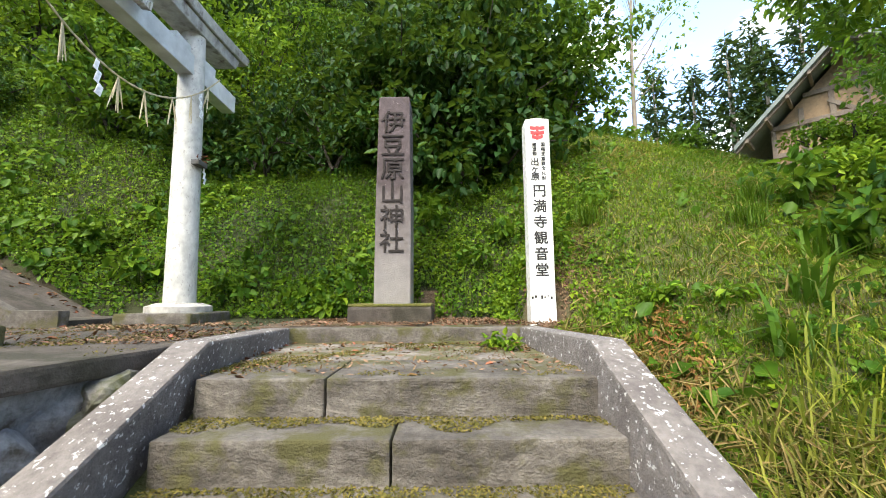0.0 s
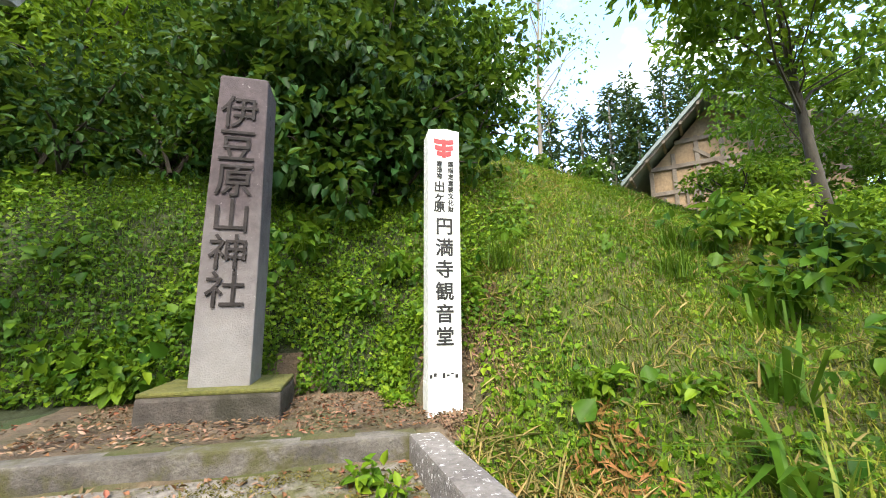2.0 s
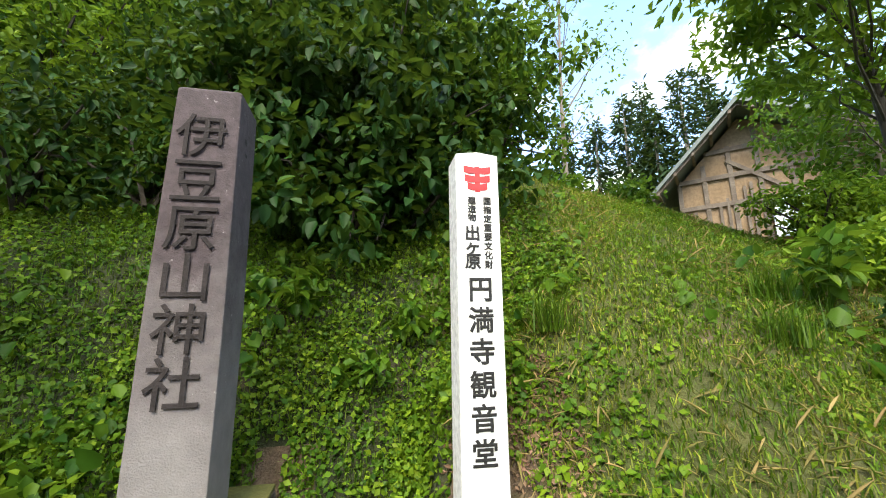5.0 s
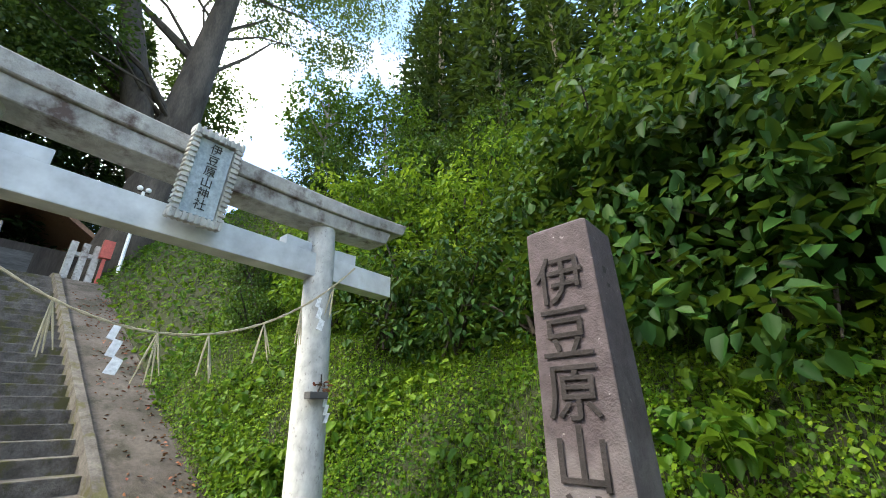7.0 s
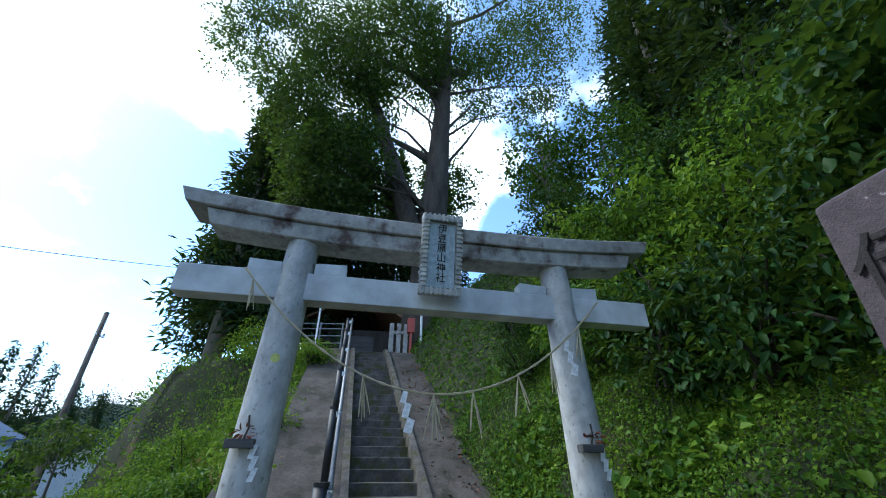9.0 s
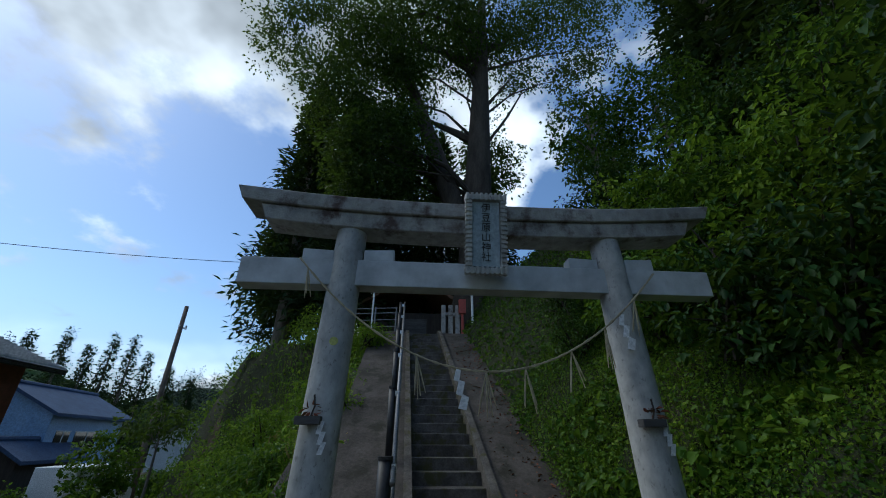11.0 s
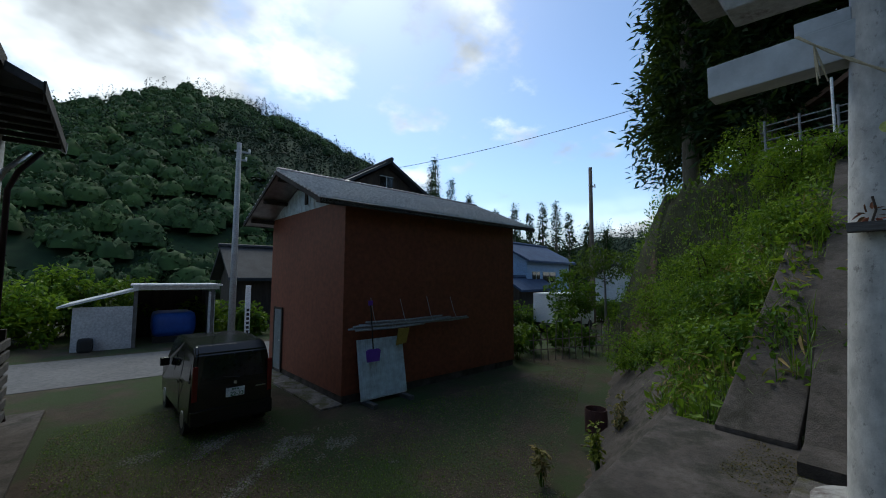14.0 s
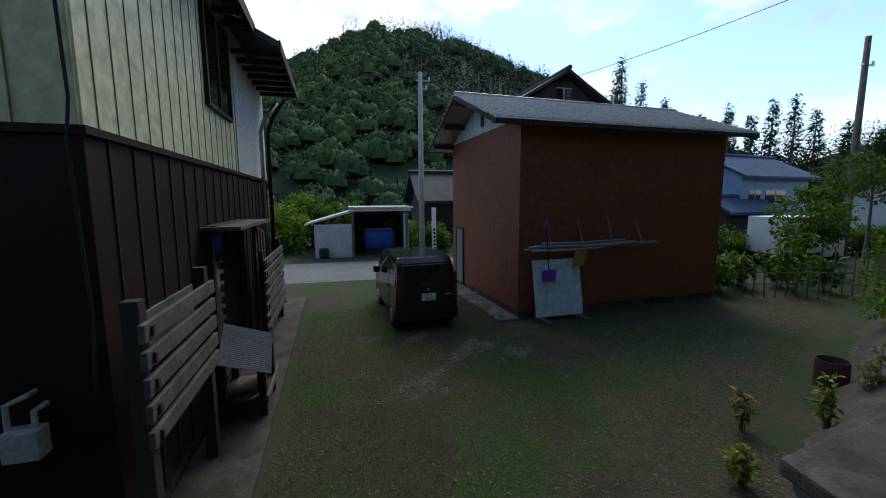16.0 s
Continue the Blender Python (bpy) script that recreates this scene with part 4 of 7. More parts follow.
def leaning_board():
    m = SH @ pose(0.32, -0.38, 0.1, -11, 0, 0)
    b = holder("leaning_panel", m, "pale ribbed sheet panel leaning on the shed", "panel")
    corrugated("sheet", 0, 1.35, 0.03, 1.42, 0, 0.06, 0.012, PALE, b)
    part("backing", boxm((0.0, 0.005, 0.0, 1.35, 0.03, 1.42)), WALLWHITE, b)
    t = holder("timber_blocks", SH @ pose(0.3, -0.5, 0), "two short timber bearers under the panel", "timber")
    for x in (0.1, 1.15):
        part("bearer", boxm((x, -0.3, 0, x + 0.13, 0.35, 0.1), bevel=0.01), GREYWOOD, t)
    h = holder("snow_shovel", SH @ pose(0.6, -0.42, 1.0), "purple plastic snow shovel hung on the wall", "shovel")
    purple = material("purple_plastic", (0.16, 0.05, 0.42), (0.2, 0.07, 0.5), 5, 0.4, 0)
    part("blade", prism([(-0.17, 0.0), (0.17, 0.0), (0.2, 0.26), (0.14, 0.3), (-0.14, 0.3), (-0.2, 0.26)], "y", -0.03, 0.015, 0.01), purple, h, "purple blade")
    part("handle", tubem([(0, 0, 0.28), (0, 0.1, 1.0), (0, 0.16, 1.35)], 0.015, 8), DARKWOOD, h)
    part("grip", boxm((-0.06, 0.14, 1.33, 0.06, 0.18, 1.45), bevel=0.012), purple, h)
    y = holder("yellow_scoop", SH @ pose(1.5, -0.36, 1.3), "old yellow plastic scoop hung on pipes", "scoop")
    part("scoop", prism([(-0.2, 0.0), (0.12, 0.04), (0.22, 0.42), (-0.12, 0.42)], "y", -0.03, 0.01, 0.01), material("faded_yellow_plastic", (0.3, 0.2, 0.03), (0.36, 0.25, 0.05), 5, 0.5, 0), y)


leaning_board()


# ---- house with plank racks ----
HM = pose(2.29, -1.51, YARD_Z, 0, 0, -89.09)


def house():
    h = holder("house", HM, "two-storey house clad cream above dark brown", "house")
    L1, L2, DZ, TOP = 4.9, 8.1, 3.5, 6.6
    part("footing", boxm((0.02, 0.03, -0.3, L2, 6.0, 0.25)), PAVED, h)
    part("lower_wall", boxm((0, 0, 0.2, L2, 0.12, DZ)), BROWN, h)
    part("lower_wall", boxm((0, 0.12, 0.2, 0.12, 6.0, DZ)), BROWN, h)
    part("upper_wall", boxm((0, 0.02, DZ, L1, 0.12, TOP)), CREAM, h, "cream ribbed upper cladding")
    part("upper_wall", boxm((0.02, 0.12, DZ, 0.12, 6.0, TOP)), CREAM, h)
    part("upper_wall", boxm((L1, 0.0, DZ, L2, 0.12, TOP)), WALLWHITE, h, "off-white rendered bay")
    part("end_wall", boxm((L2 - 0.12, 0.12, 0.2, L2, 6.0, TOP)), WALLWHITE, h)
    part("band", boxm((-0.03, -0.035, DZ - 0.03, L2, 0.0, DZ + 0.03)), BROWN, h)
    part("band", boxm((-0.035, 0.0, DZ - 0.03, 0.0, 6.0, DZ + 0.03)), BROWN, h)
    # joints on the cream walls are strips of painted shadow, not recesses
    for k in range(16):
        part("cladding_seam", boxm((0.25 + 0.3 * k, 0.012, DZ + 0.03, 0.258 + 0.3 * k, 0.022, TOP)), SEAM, h)
    for k in range(20):
        part("cladding_seam", boxm((0.3 + 0.4 * k, -0.014, 0.2, 0.312 + 0.4 * k, 0.002, DZ - 0.03)), DARKWOOD, h)
    for k in range(9):
        part("cladding_seam", boxm((0.01, 0.4 + 0.3 * k, DZ + 0.03, 0.022, 0.408 + 0.3 * k, TOP)), SEAM, h)
    part("corner_trim", boxm((-0.02, -0.02, DZ + 0.03, 0.05, 0.0, TOP)), CREAM, h)
    w = part("window", boxm((3.15, -0.01, 4.42, 4.45, 0.03, 5.82)), GLASS_AND_SHADE, h, "sliding sash window with dark glass")
    part("window_frame", boxm((3.1, -0.04, 4.37, 3.16, 0.03, 5.87), (4.44, -0.04, 4.37, 4.5, 0.03, 5.87), (3.16, -0.04, 4.37, 4.44, 0.03, 4.43), (3.16, -0.04, 5.81, 4.44, 0.03, 5.87), (3.77, -0.03, 4.43, 3.83, 0.03, 5.81)), DARKWOOD, w)
    # eaves
    for x0, x1, out, z in ((-0.9, 4.75, 0.42, 6.02), (4.6, 8.2, 0.85, 5.75)):
        bm = prism([(-out, z), (-out, z + 0.12), (3.0, z + 2.0), (3.0, z + 1.85), (0.0, z + 0.36)], "x", x0, x1)
        part("roof", bm, material("dark_sheet_roof", (0.06, 0.05, 0.045), (0.1, 0.085, 0.08), 2, 0.5, 0.1, 20), h)
        part("fascia", boxm((x0 - 0.01, -out - 0.03, z - 0.06, x1 + 0.01, -out - 0.002, z + 0.14)), DARKWOOD, h)
        for k in range(int((x1 - x0) / 0.5)):
            part("rafter", boxm((x0 + 0.2 + 0.5 * k, -out + 0.02, z - 0.09, x0 + 0.27 + 0.5 * k, 0.0, z + 0.0)), DARKWOOD, h)
    part("bargeboard", prism([(-0.88, 5.66), (0.1, 6.3), (0.1, 6.55), (-0.9, 5.9)], "x", 8.2, 8.26), WALLWHITE, h)
    part("gutter_pipe", tubem([(7.85, -0.55, 5.55), (7.85, -0.25, 5.1), (7.85, -0.12, 4.7), (7.85, -0.12, 1.2), (7.95, -0.3, 0.2)], 0.05, 10), BROWN, h, "brown downpipe", shade=True)
    part("gutter_pipe", tubem([(6.9, -0.5, 5.3), (6.9, -0.2, 4.9), (6.9, -0.1, 4.6), (6.9, -0.1, 0.3)], 0.045, 10), METAL, h, shade=True)
    # cellar doorway with boxes, its inner shade a near-black panel on the wall
    part("opening_frame", boxm((2.45, -0.1, 0.3, 2.55, 0.02, 2.6), (4.4, -0.1, 0.3, 4.5, 0.02, 2.6), (2.45, -0.16, 2.55, 4.5, 0.02, 2.66)), DARKWOOD, h)
    part("opening", boxm((2.55, -0.025, 0.3, 4.4, 0.01, 2.55)), GLASS_AND_SHADE, h, "near-black panel painting the shade inside the cellar doorway")
    part("awning_board", boxm((2.3, -0.5, 2.6, 4.7, 0.0, 2.65)), GREYWOOD, h)
    part("vent_sill", boxm((0.35, -0.03, 1.65, 2.3, -0.002, 2.0)), DULLSTEEL, h)
    return h


house()
tagged(part("house_apron", boxm((-0.2, -0.8, -0.2, 9.0, -0.02, 0.06), bevel=0.01), PAVED, at=HM), "concrete apron along the house wall", "pavement", kind="structure")


def plank_rack(x0, x1, n, z0, dz, y):
    r = holder("plank_rack", HM, "weathered grey planks on dark posts against the wall", "plank rack", "plank racks along the house")
    for x in (x0, x1 - 0.1):
        part("post", boxm((x, y + 0.05, 0.06, x + 0.12, y + 0.17, z0 + n * dz + 0.1), bevel=0.006), DARKWOOD, r)
    for k in range(n):
        part("plank", boxm((x0 - 0.06, y, z0 + k * dz, x1 + 0.06, y + 0.045, z0 + k * dz + 0.14), bevel=0.006), GREYWOOD, r)
        part("bolt_block", boxm((x0 + 0.03, y - 0.02, z0 + k * dz + 0.03, x0 + 0.07, y, z0 + k * dz + 0.11)), DARKWOOD, r)
    return r


plank_rack(-0.2, 1.4, 5, 1.15, 0.205, -0.36)
plank_rack(4.55, 7.1, 7, 0.45, 0.215, -0.42)
for k in range(4):
    tagged(part("upright_board", boxm((4.35 + 0.28 * k, -0.3, 0.06, 4.5 + 0.28 * k, -0.24, 2.55 - 0.06 * k), bevel=0.006), DARKWOOD, at=HM), "dark upright board leaning at the racks", "board", "upright boards at the house")


def cellar_things():
    c = holder("corrugated_sheet", HM @ pose(1.75, -0.85, 0.8, 25, -24, 6) @ Matrix.Diagonal((0.85, 0.85, 1, 1)), "grey corrugated plastic sheet lying aslant", "sheet")
    n, V, F = 22, [], []
    for i in range(n * 2 + 1):
        x = 0.9 * i / (2 * n)
        V += [(x, 0, 0.012 * (i % 2)), (x, 0.75, 0.012 * (i % 2))]
    for i in range(n * 2):
        F.append((2 * i, 2 * i + 2, 2 * i + 3, 2 * i + 1))
    ob = as_object("sheet", V, F, material("grey_plastic_sheet", (0.15, 0.155, 0.16), (0.22, 0.225, 0.23), 4, 0.45, 0.05, 30))
    ob.parent = c
    b = holder("timber_stand", HM @ pose(2.1, -0.72, 0.06), "dark timber stand holding a crate", "stand")
    for x, y in ((0, 0), (0.75, 0), (0, 0.5), (0.75, 0.5)):
        part("leg", boxm((x, y, 0, x + 0.1, y + 0.1, 0.85), bevel=0.006), DARKWOOD, b)
    part("shelf", boxm((-0.02, -0.02, 0.8, 0.87, 0.62, 0.85)), DARKWOOD, b)
    part("shelf", boxm((-0.02, -0.02, 0.22, 0.87, 0.62, 0.27)), DARKWOOD, b)
    part("brace", boxm((-0.2, -0.06, 0.3, 0.95, -0.03, 0.38)), BARNWOOD, b)
    k = holder("crate", HM @ pose(2.25, -0.6, 0.335), "slatted wooden crate on the stand shelf", "crate")
    for i in range(4):
        part("slat", boxm((0.02 + 0.14 * i, 0, 0, 0.12 + 0.14 * i, 0.02, 0.36)), BARNWOOD, k)
    part("base", boxm((0, 0.02, 0, 0.56, 0.36, 0.03)), BARNWOOD, k)


cellar_things()


def wall_meter():
    dull = material("dull_white_enamel", (0.34, 0.35, 0.34), (0.42, 0.43, 0.42), 3, 0.5, 0.05, 40)
    m = holder("gas_meter", pose(2.75, -1.42, 0.78), "white wall meter with bent pipes", "meter")
    part("case", boxm((-0.1, 0.0, 0.0, 0.12, 0.14, 0.22), bevel=0.015), dull, m)
    part("pipe", tubem([(0.1, 0.07, 0.22), (0.1, 0.07, 0.4), (0.0, 0.02, 0.44), (0.0, -0.06, 0.44)], 0.02, 8), dull, m)
    part("pipe", tubem([(-0.06, 0.07, 0.22), (-0.06, 0.07, 0.34), (-0.06, -0.06, 0.34)], 0.02, 8), dull, m)
    w = holder("wall_cable", pose(2.29, -1.43, 0, 0, 0, -1.53), "thin black cable running down the house corner", "cable")
    part("cable", tubem([(0.05, -0.02, 4.3), (0.02, 0.0, 3.3), (0.06, 0.0, 3.0), (0.04, -0.02, 1.8), (0.06, 0.0, 1.2)], 0.012, 6), RUBBER, w)


wall_meter()


# ---- car ----
def car():
    c = holder("black_van", pose(-1.32, -6.64, YARD_Z, 0, 0, 180.0 + 3.0), "small black box van parked on the yard", "car")
    # local: y ahead (away from the rear at 0), x to its right
    hw, Ln = 0.735, 3.35
    bm = bmesh.new()
    prof = [(0.02, 0.3), (0.0, 0.55), (0.02, 0.95), (0.12, 1.55), (0.3, 1.7), (1.2, 1.74), (2.2, 1.7), (2.45, 1.6), (2.95, 1.06), (3.28, 0.92), (3.35, 0.6), (3.3, 0.28)]
    rows = []
    for f, inset in ((-1, 0.0), (-0.96, 0.0), (0.96, 0.0), (1, 0.0)):
        rows.append([])
        for y, z in prof:
            t = max(0.0, (z - 0.95)) * 0.13
            e = 0.05 if abs(f) == 1 else 0.0
            yy = y + (e if y < 1.5 else -e)
            rows[-1].append(bm.verts.new((math.copysign(hw - t, f) * (1 if abs(f) == 1 else 0.94), yy, z - (0.035 if abs(f) == 1 and z > 1.5 else 0))))
    n = len(prof)
    for a, b in zip(rows, rows[1:]):
        for i in range(n):
            bm.faces.new((a[i], a[(i + 1) % n], b[(i + 1) % n], b[i]))
    bm.faces.new(rows[0])
    bm.faces.new(rows[-1][::-1])
    bmesh.ops.recalc_face_normals(bm, faces=bm.faces)
    bmesh.ops.bevel(bm, geom=[e for e in bm.edges if e.calc_face_angle(0) > 0.35], offset=0.03, segments=2, affect="EDGES")
    part("body", bm, CARPAINT, c, shade=False)
    part("rear_window", prism([(-0.56, 1.04), (0.56, 1.04), (0.5, 1.5), (-0.5, 1.5)], "y", -0.012, 0.012, 0.01), GLASS_AND_SHADE, c, at=pose(0, 0.052, 0.0, -8.5) @ pose(0, -0.16, 0))
    for s in (-1, 1):
        for y0, y1, y2, y3 in ((0.28, 1.02, 1.0, 0.36), (1.08, 1.75, 1.72, 1.08), (1.82, 2.62, 2.25, 1.8)):
            o = [(y0, 1.0), (y1, 1.0), (y2, 1.5), (y3, 1.5)]
            part("side_window", prism(o, "x", -0.008, 0.008), GLASS_AND_SHADE, c, at=pose(s * (hw - 0.028), 0, 0, 0, -s * 7.4, 0) @ pose(s * 0.13, 0, 0))
        part("tail_lamp", boxm((s * 0.66 - 0.045, -0.012, 0.72, s * 0.66 + 0.045, 0.06, 1.35), bevel=0.012), material("dark_red_lens", (0.12, 0.008, 0.008), (0.16, 0.012, 0.012), 5, 0.2, 0), c, "dark red tail lamp")
        part("mirror", boxm((s * 0.82 - 0.09, 2.32, 1.02, s * 0.82 + 0.09, 2.44, 1.2), bevel=0.03), CARPAINT, c)
        part("door_seam", boxm((s * 0.737 - 0.004, 1.04, 0.35, s * 0.737 + 0.004, 1.052, 0.98)), RUBBER, c)
        part("door_handle", boxm((s * 0.742 - 0.012, 1.15, 0.86, s * 0.742 + 0.012, 1.32, 0.9), bevel=0.006), CARPAINT, c)
        for y in (0.62, 2.78):
            w = part("wheel", tubem([(s * 0.58, y, 0.28), (s * 0.735, y, 0.28)], 0.28, 22), RUBBER, c, "black tyre")
            part("rim", tubem([(s * 0.7, y, 0.28), (s * 0.742, y, 0.28)], [0.18, 0.16], 16), METAL, w)
    part("bumper", boxm((-0.72, -0.045, 0.28, 0.72, 0.08, 0.56), bevel=0.03), CARPAINT, c)
    pl = part("number_plate", boxm((-0.165, -0.03, 0.72, 0.165, -0.012, 0.885), bevel=0.004), WHITE, c, "white number plate with green digits", at=pose(0.02, 0, 0))
    gr = material("plate_ink", (0.02, 0.12, 0.05), (0.02, 0.14, 0.06), 5, 0.5, 0)
    text_mesh("digits", "22-33", 0.105, 0.001, gr, pl, pose(0.03, -0.032, 0.815), "", False, 1.0, 0.002)
    for x in (-0.06, -0.02, 0.03):
        part("plate_mark", boxm((x, -0.033, 0.845, x + 0.03, -0.03, 0.87)), gr, pl)
    part("rear_badge", boxm((0.4, -0.02, 0.84, 0.58, 0.0, 0.86)), METAL, c)
    part("emblem", tubem([(0.02, -0.02, 0.98), (0.02, 0.0, 0.98)], 0.03, 10), METAL, c)
    part("wiper", tubem([(0.1, -0.01, 1.06), (-0.2, 0.0, 1.12)], 0.01, 6), RUBBER, c)
    part("roof_aerial", tubem([(-0.3, 0.5, 1.72), (-0.3, 0.25, 1.9)], 0.007, 5), RUBBER, c)
    return c


car()


# ---- across the road ----
def garage():
    g = holder("carport", pose(-0.57, -19.36, YARD_Z, 0, 0, -1.53), "old carport of pale sheets with a closed lean-to", "carport")
    sheet = material("pale_sheet_cladding", (0.42, 0.43, 0.45), (0.52, 0.53, 0.54), 1.5, 0.6, 0.1, 20)
    part("front_wall", boxm((0.55, 0.0, 0, 2.45, 0.06, 1.75)), sheet, g)
    part("side_wall", boxm((2.4, -3.0, 0, 2.46, 0.0, 1.6)), sheet, g)
    part("lean_to_roof", prism([(0.4, 2.42), (2.9, 1.72), (2.9, 1.8), (0.4, 2.52)], "y", -3.2, 0.25), WALLWHITE, g)
    for x in (-2.35, 0.5):
        part("post", boxm((x - 0.07, 0.0, 0, x + 0.07, 0.12, 2.5)), GREYWOOD, g)
        part("post", boxm((x - 0.07, -3.2, 0, x + 0.07, -3.08, 2.5)), GREYWOOD, g)
    part("curtain", boxm((-2.45, -0.2, 0.1, -2.2, 0.08, 2.3), bevel=0.03), sheet, g)
    part("beam", boxm((-2.6, -0.02, 2.42, 0.6, 0.14, 2.6)), WALLWHITE, g)
    part("roof", boxm((-2.7, -3.4, 2.58, 0.7, 0.3, 2.66)), WALLWHITE, g)
    part("back_wall", boxm((-2.4, -3.3, 0, 0.5, -3.22, 2.3)), DARKWOOD, g)
    part("side_wall", boxm((-2.46, -3.2, 0, -2.4, -0.2, 2.3)), GREYWOOD, g)
    t = holder("covered_car", pose(-1.58, -20.96, YARD_Z, 0, 0, -1.53), "vehicle under a blue tarpaulin in the carport", "covered car")
    part("tarpaulin", boxm((-0.85, -1.2, 0.25, 0.85, 1.0, 1.35), bevel=0.28), material("blue_tarpaulin", (0.01, 0.06, 0.3), (0.015, 0.08, 0.38), 4, 0.5, 0.5, 8), t, shade=True)
    part("skirt", boxm((-0.8, -1.1, 0, 0.8, 0.9, 0.28)), RUBBER, t)
    s = holder("parked_scooter_cover", pose(1.37, -19.11, YARD_Z, 0, 0, -1.53), "dark covered scooter beside the lean-to", "scooter")
    part("cover", boxm((-0.18, -0.2, 0, 0.3, 0.2, 0.55), bevel=0.12), RUBBER, s)


garage()


def utility_pole(name, x, y, top, r, mat, label, arms=()):
    p = holder(name, pose(x, y, YARD_Z), label, "utility pole", "utility poles")
    part("shaft", tubem([(0, 0, -0.3), (0, 0, top - YARD_Z)], [r, r * 0.65], 14), mat, p, shade=True)
    for z, w in arms:
        part("crossarm", boxm((-w, -0.04, z - 0.04, w * 0.4, 0.04, z + 0.04)), METAL, p)
        part("insulator", tubem([(-w * 0.9, 0, z), (-w * 0.9, 0, z + 0.18)], 0.05, 8), WHITE, p)
    return p


utility_pole("utility_pole", -3.54, -18.16, 8.9, 0.16, POLE, "grey concrete utility pole beside the road", ((8.9, 0.5), (8.5, 0.35)))
utility_pole("utility_pole", -22.72, -11.35, 9.8, 0.17, BARNWOOD, "tall brown wooden utility pole at the slope", ((9.0, 0.55),))
utility_pole("utility_pole", 10.03, -40.99, 10.0, 0.15, POLE, "distant grey concrete utility pole", ((9.6, 0.5),))
sg = holder("roadside_sign_pole", pose(-4.2, -18.2, YARD_Z, 0, 0, -1.53), "short white roadside post with illegible lettering", "sign pole")
part("post", boxm((-0.1, -0.1, 0, 0.1, 0.1, 2.6), bevel=0.01), WHITE, sg)
for k in range(6):
    part("lettering", boxm((-0.06, 0.1, 0.4 + 0.2 * k, 0.06, 0.104, 0.53 + 0.2 * k)), INK, sg)
wire = holder("overhead_wire", pose(0, 0, 0), "thin overhead wire strung across the valley", "wire")
wp = []
for i in range(31):
    t = i / 30
    p = Vector((-12.0, -40.0, 12.6)).lerp(Vector((-24.0, -3.5, 13.2)), t)
    p.z -= 1.2 * 4 * t * (1 - t)
    wp.append(p)
part("strand", tubem(wp, 0.018, 5), RUBBER, wire)


def far_house(name, x, y, w, d, h, rise, wall, roofm, label, turn=0, windows=(), ridge_x=True):
    f = holder(name, pose(x, y, YARD_Z, 0, 0, turn), label, "house")
    part("wall", boxm((-w / 2, -d / 2, 0, w / 2, d / 2, h)), wall, f)
    o = 0.6
    if ridge_x:
        bm = prism([(-d / 2 - o, h - 0.15), (0, h + rise), (d / 2 + o, h - 0.15), (d / 2 + o, h + 0.05), (0, h + rise + 0.22), (-d / 2 - o, h + 0.05)], "x", -w / 2 - o, w / 2 + o)
        gable = [prism([(-d / 2, h), (d / 2, h), (0, h + rise - 0.1)], "x", s * (w / 2 - 0.05) - 0.05, s * (w / 2 - 0.05) + 0.05) for s in (-1, 1)]
    else:
        bm = prism([(-w / 2 - o, h - 0.15), (0, h + rise), (w / 2 + o, h - 0.15), (w / 2 + o, h + 0.05), (0, h + rise + 0.22), (-w / 2 - o, h + 0.05)], "y", -d / 2 - o, d / 2 + o)
        gable = [prism([(-w / 2, h), (w / 2, h), (0, h + rise - 0.1)], "y", s * (d / 2 - 0.05) - 0.05, s * (d / 2 - 0.05) + 0.05) for s in (-1, 1)]
    part("roof", bm, roofm, f)
    for g in gable:
        part("gable", g, wall, f)
    rl = [(-w / 2 - o - 0.1, 0, h + rise + 0.25), (w / 2 + o + 0.1, 0, h + rise + 0.25)] if ridge_x else [(0, -d / 2 - o - 0.1, h + rise + 0.25), (0, d / 2 + o + 0.1, h + rise + 0.25)]
    part("ridge", tubem(rl, 0.16, 8), roofm, f)
    for x0, x1, z0, z1 in windows:
        wn_ = part("window", boxm((x0, d / 2 - 0.02, z0, x1, d / 2 + 0.03, z1)), GLASS_AND_SHADE, f)
        part("frame", boxm((x0 - 0.06, d / 2, z0 - 0.06, x1 + 0.06, d / 2 + 0.05, z0), (x0 - 0.06, d / 2, z1, x1 + 0.06, d / 2 + 0.05, z1 + 0.06), ((x0 + x1) / 2 - 0.03, d / 2, z0, (x0 + x1) / 2 + 0.03, d / 2 + 0.05, z1)), WALLWHITE, wn_)
    return f


BLUE = material("light_blue_cladding", (0.2, 0.32, 0.5), (0.25, 0.38, 0.56), 1.0, 0.6, 0.05, 20)
BLUEROOF = material("blue_sheet_roof", (0.03, 0.055, 0.11), (0.045, 0.08, 0.15), 1.0, 0.7, 0.1, 10, gloss=0.25)
far_house("farmhouse", -13.95, -25.61, 6.0, 7.0, 9.1, 2.0, DARKWOOD, TILE, "dark tiled farmhouse rising behind the shed", 0, ((-0.5, 0.5, 9.3, 10.2),), ridge_x=False)
far_house("farmhouse", -7.39, -27.31, 4.6, 5.0, 2.9, 1.9, DARKWOOD, TILE, "low house with a dark tiled roof", 0)
far_house("blue_house", -32.22, -24.61, 8.6, 6.0, 4.6, 1.7, BLUE, BLUEROOF, "light blue clad two-storey house", 8, ((-1.2, 1.4, 2.6, 3.6), (2.0, 3.4, 2.6, 3.6)))
far_house("blue_house", -28.06, -21.27, 5.2, 2.4, 2.0, 0.9, DARKWOOD, BLUEROOF, "single-storey annex with a dark blue roof", 8)
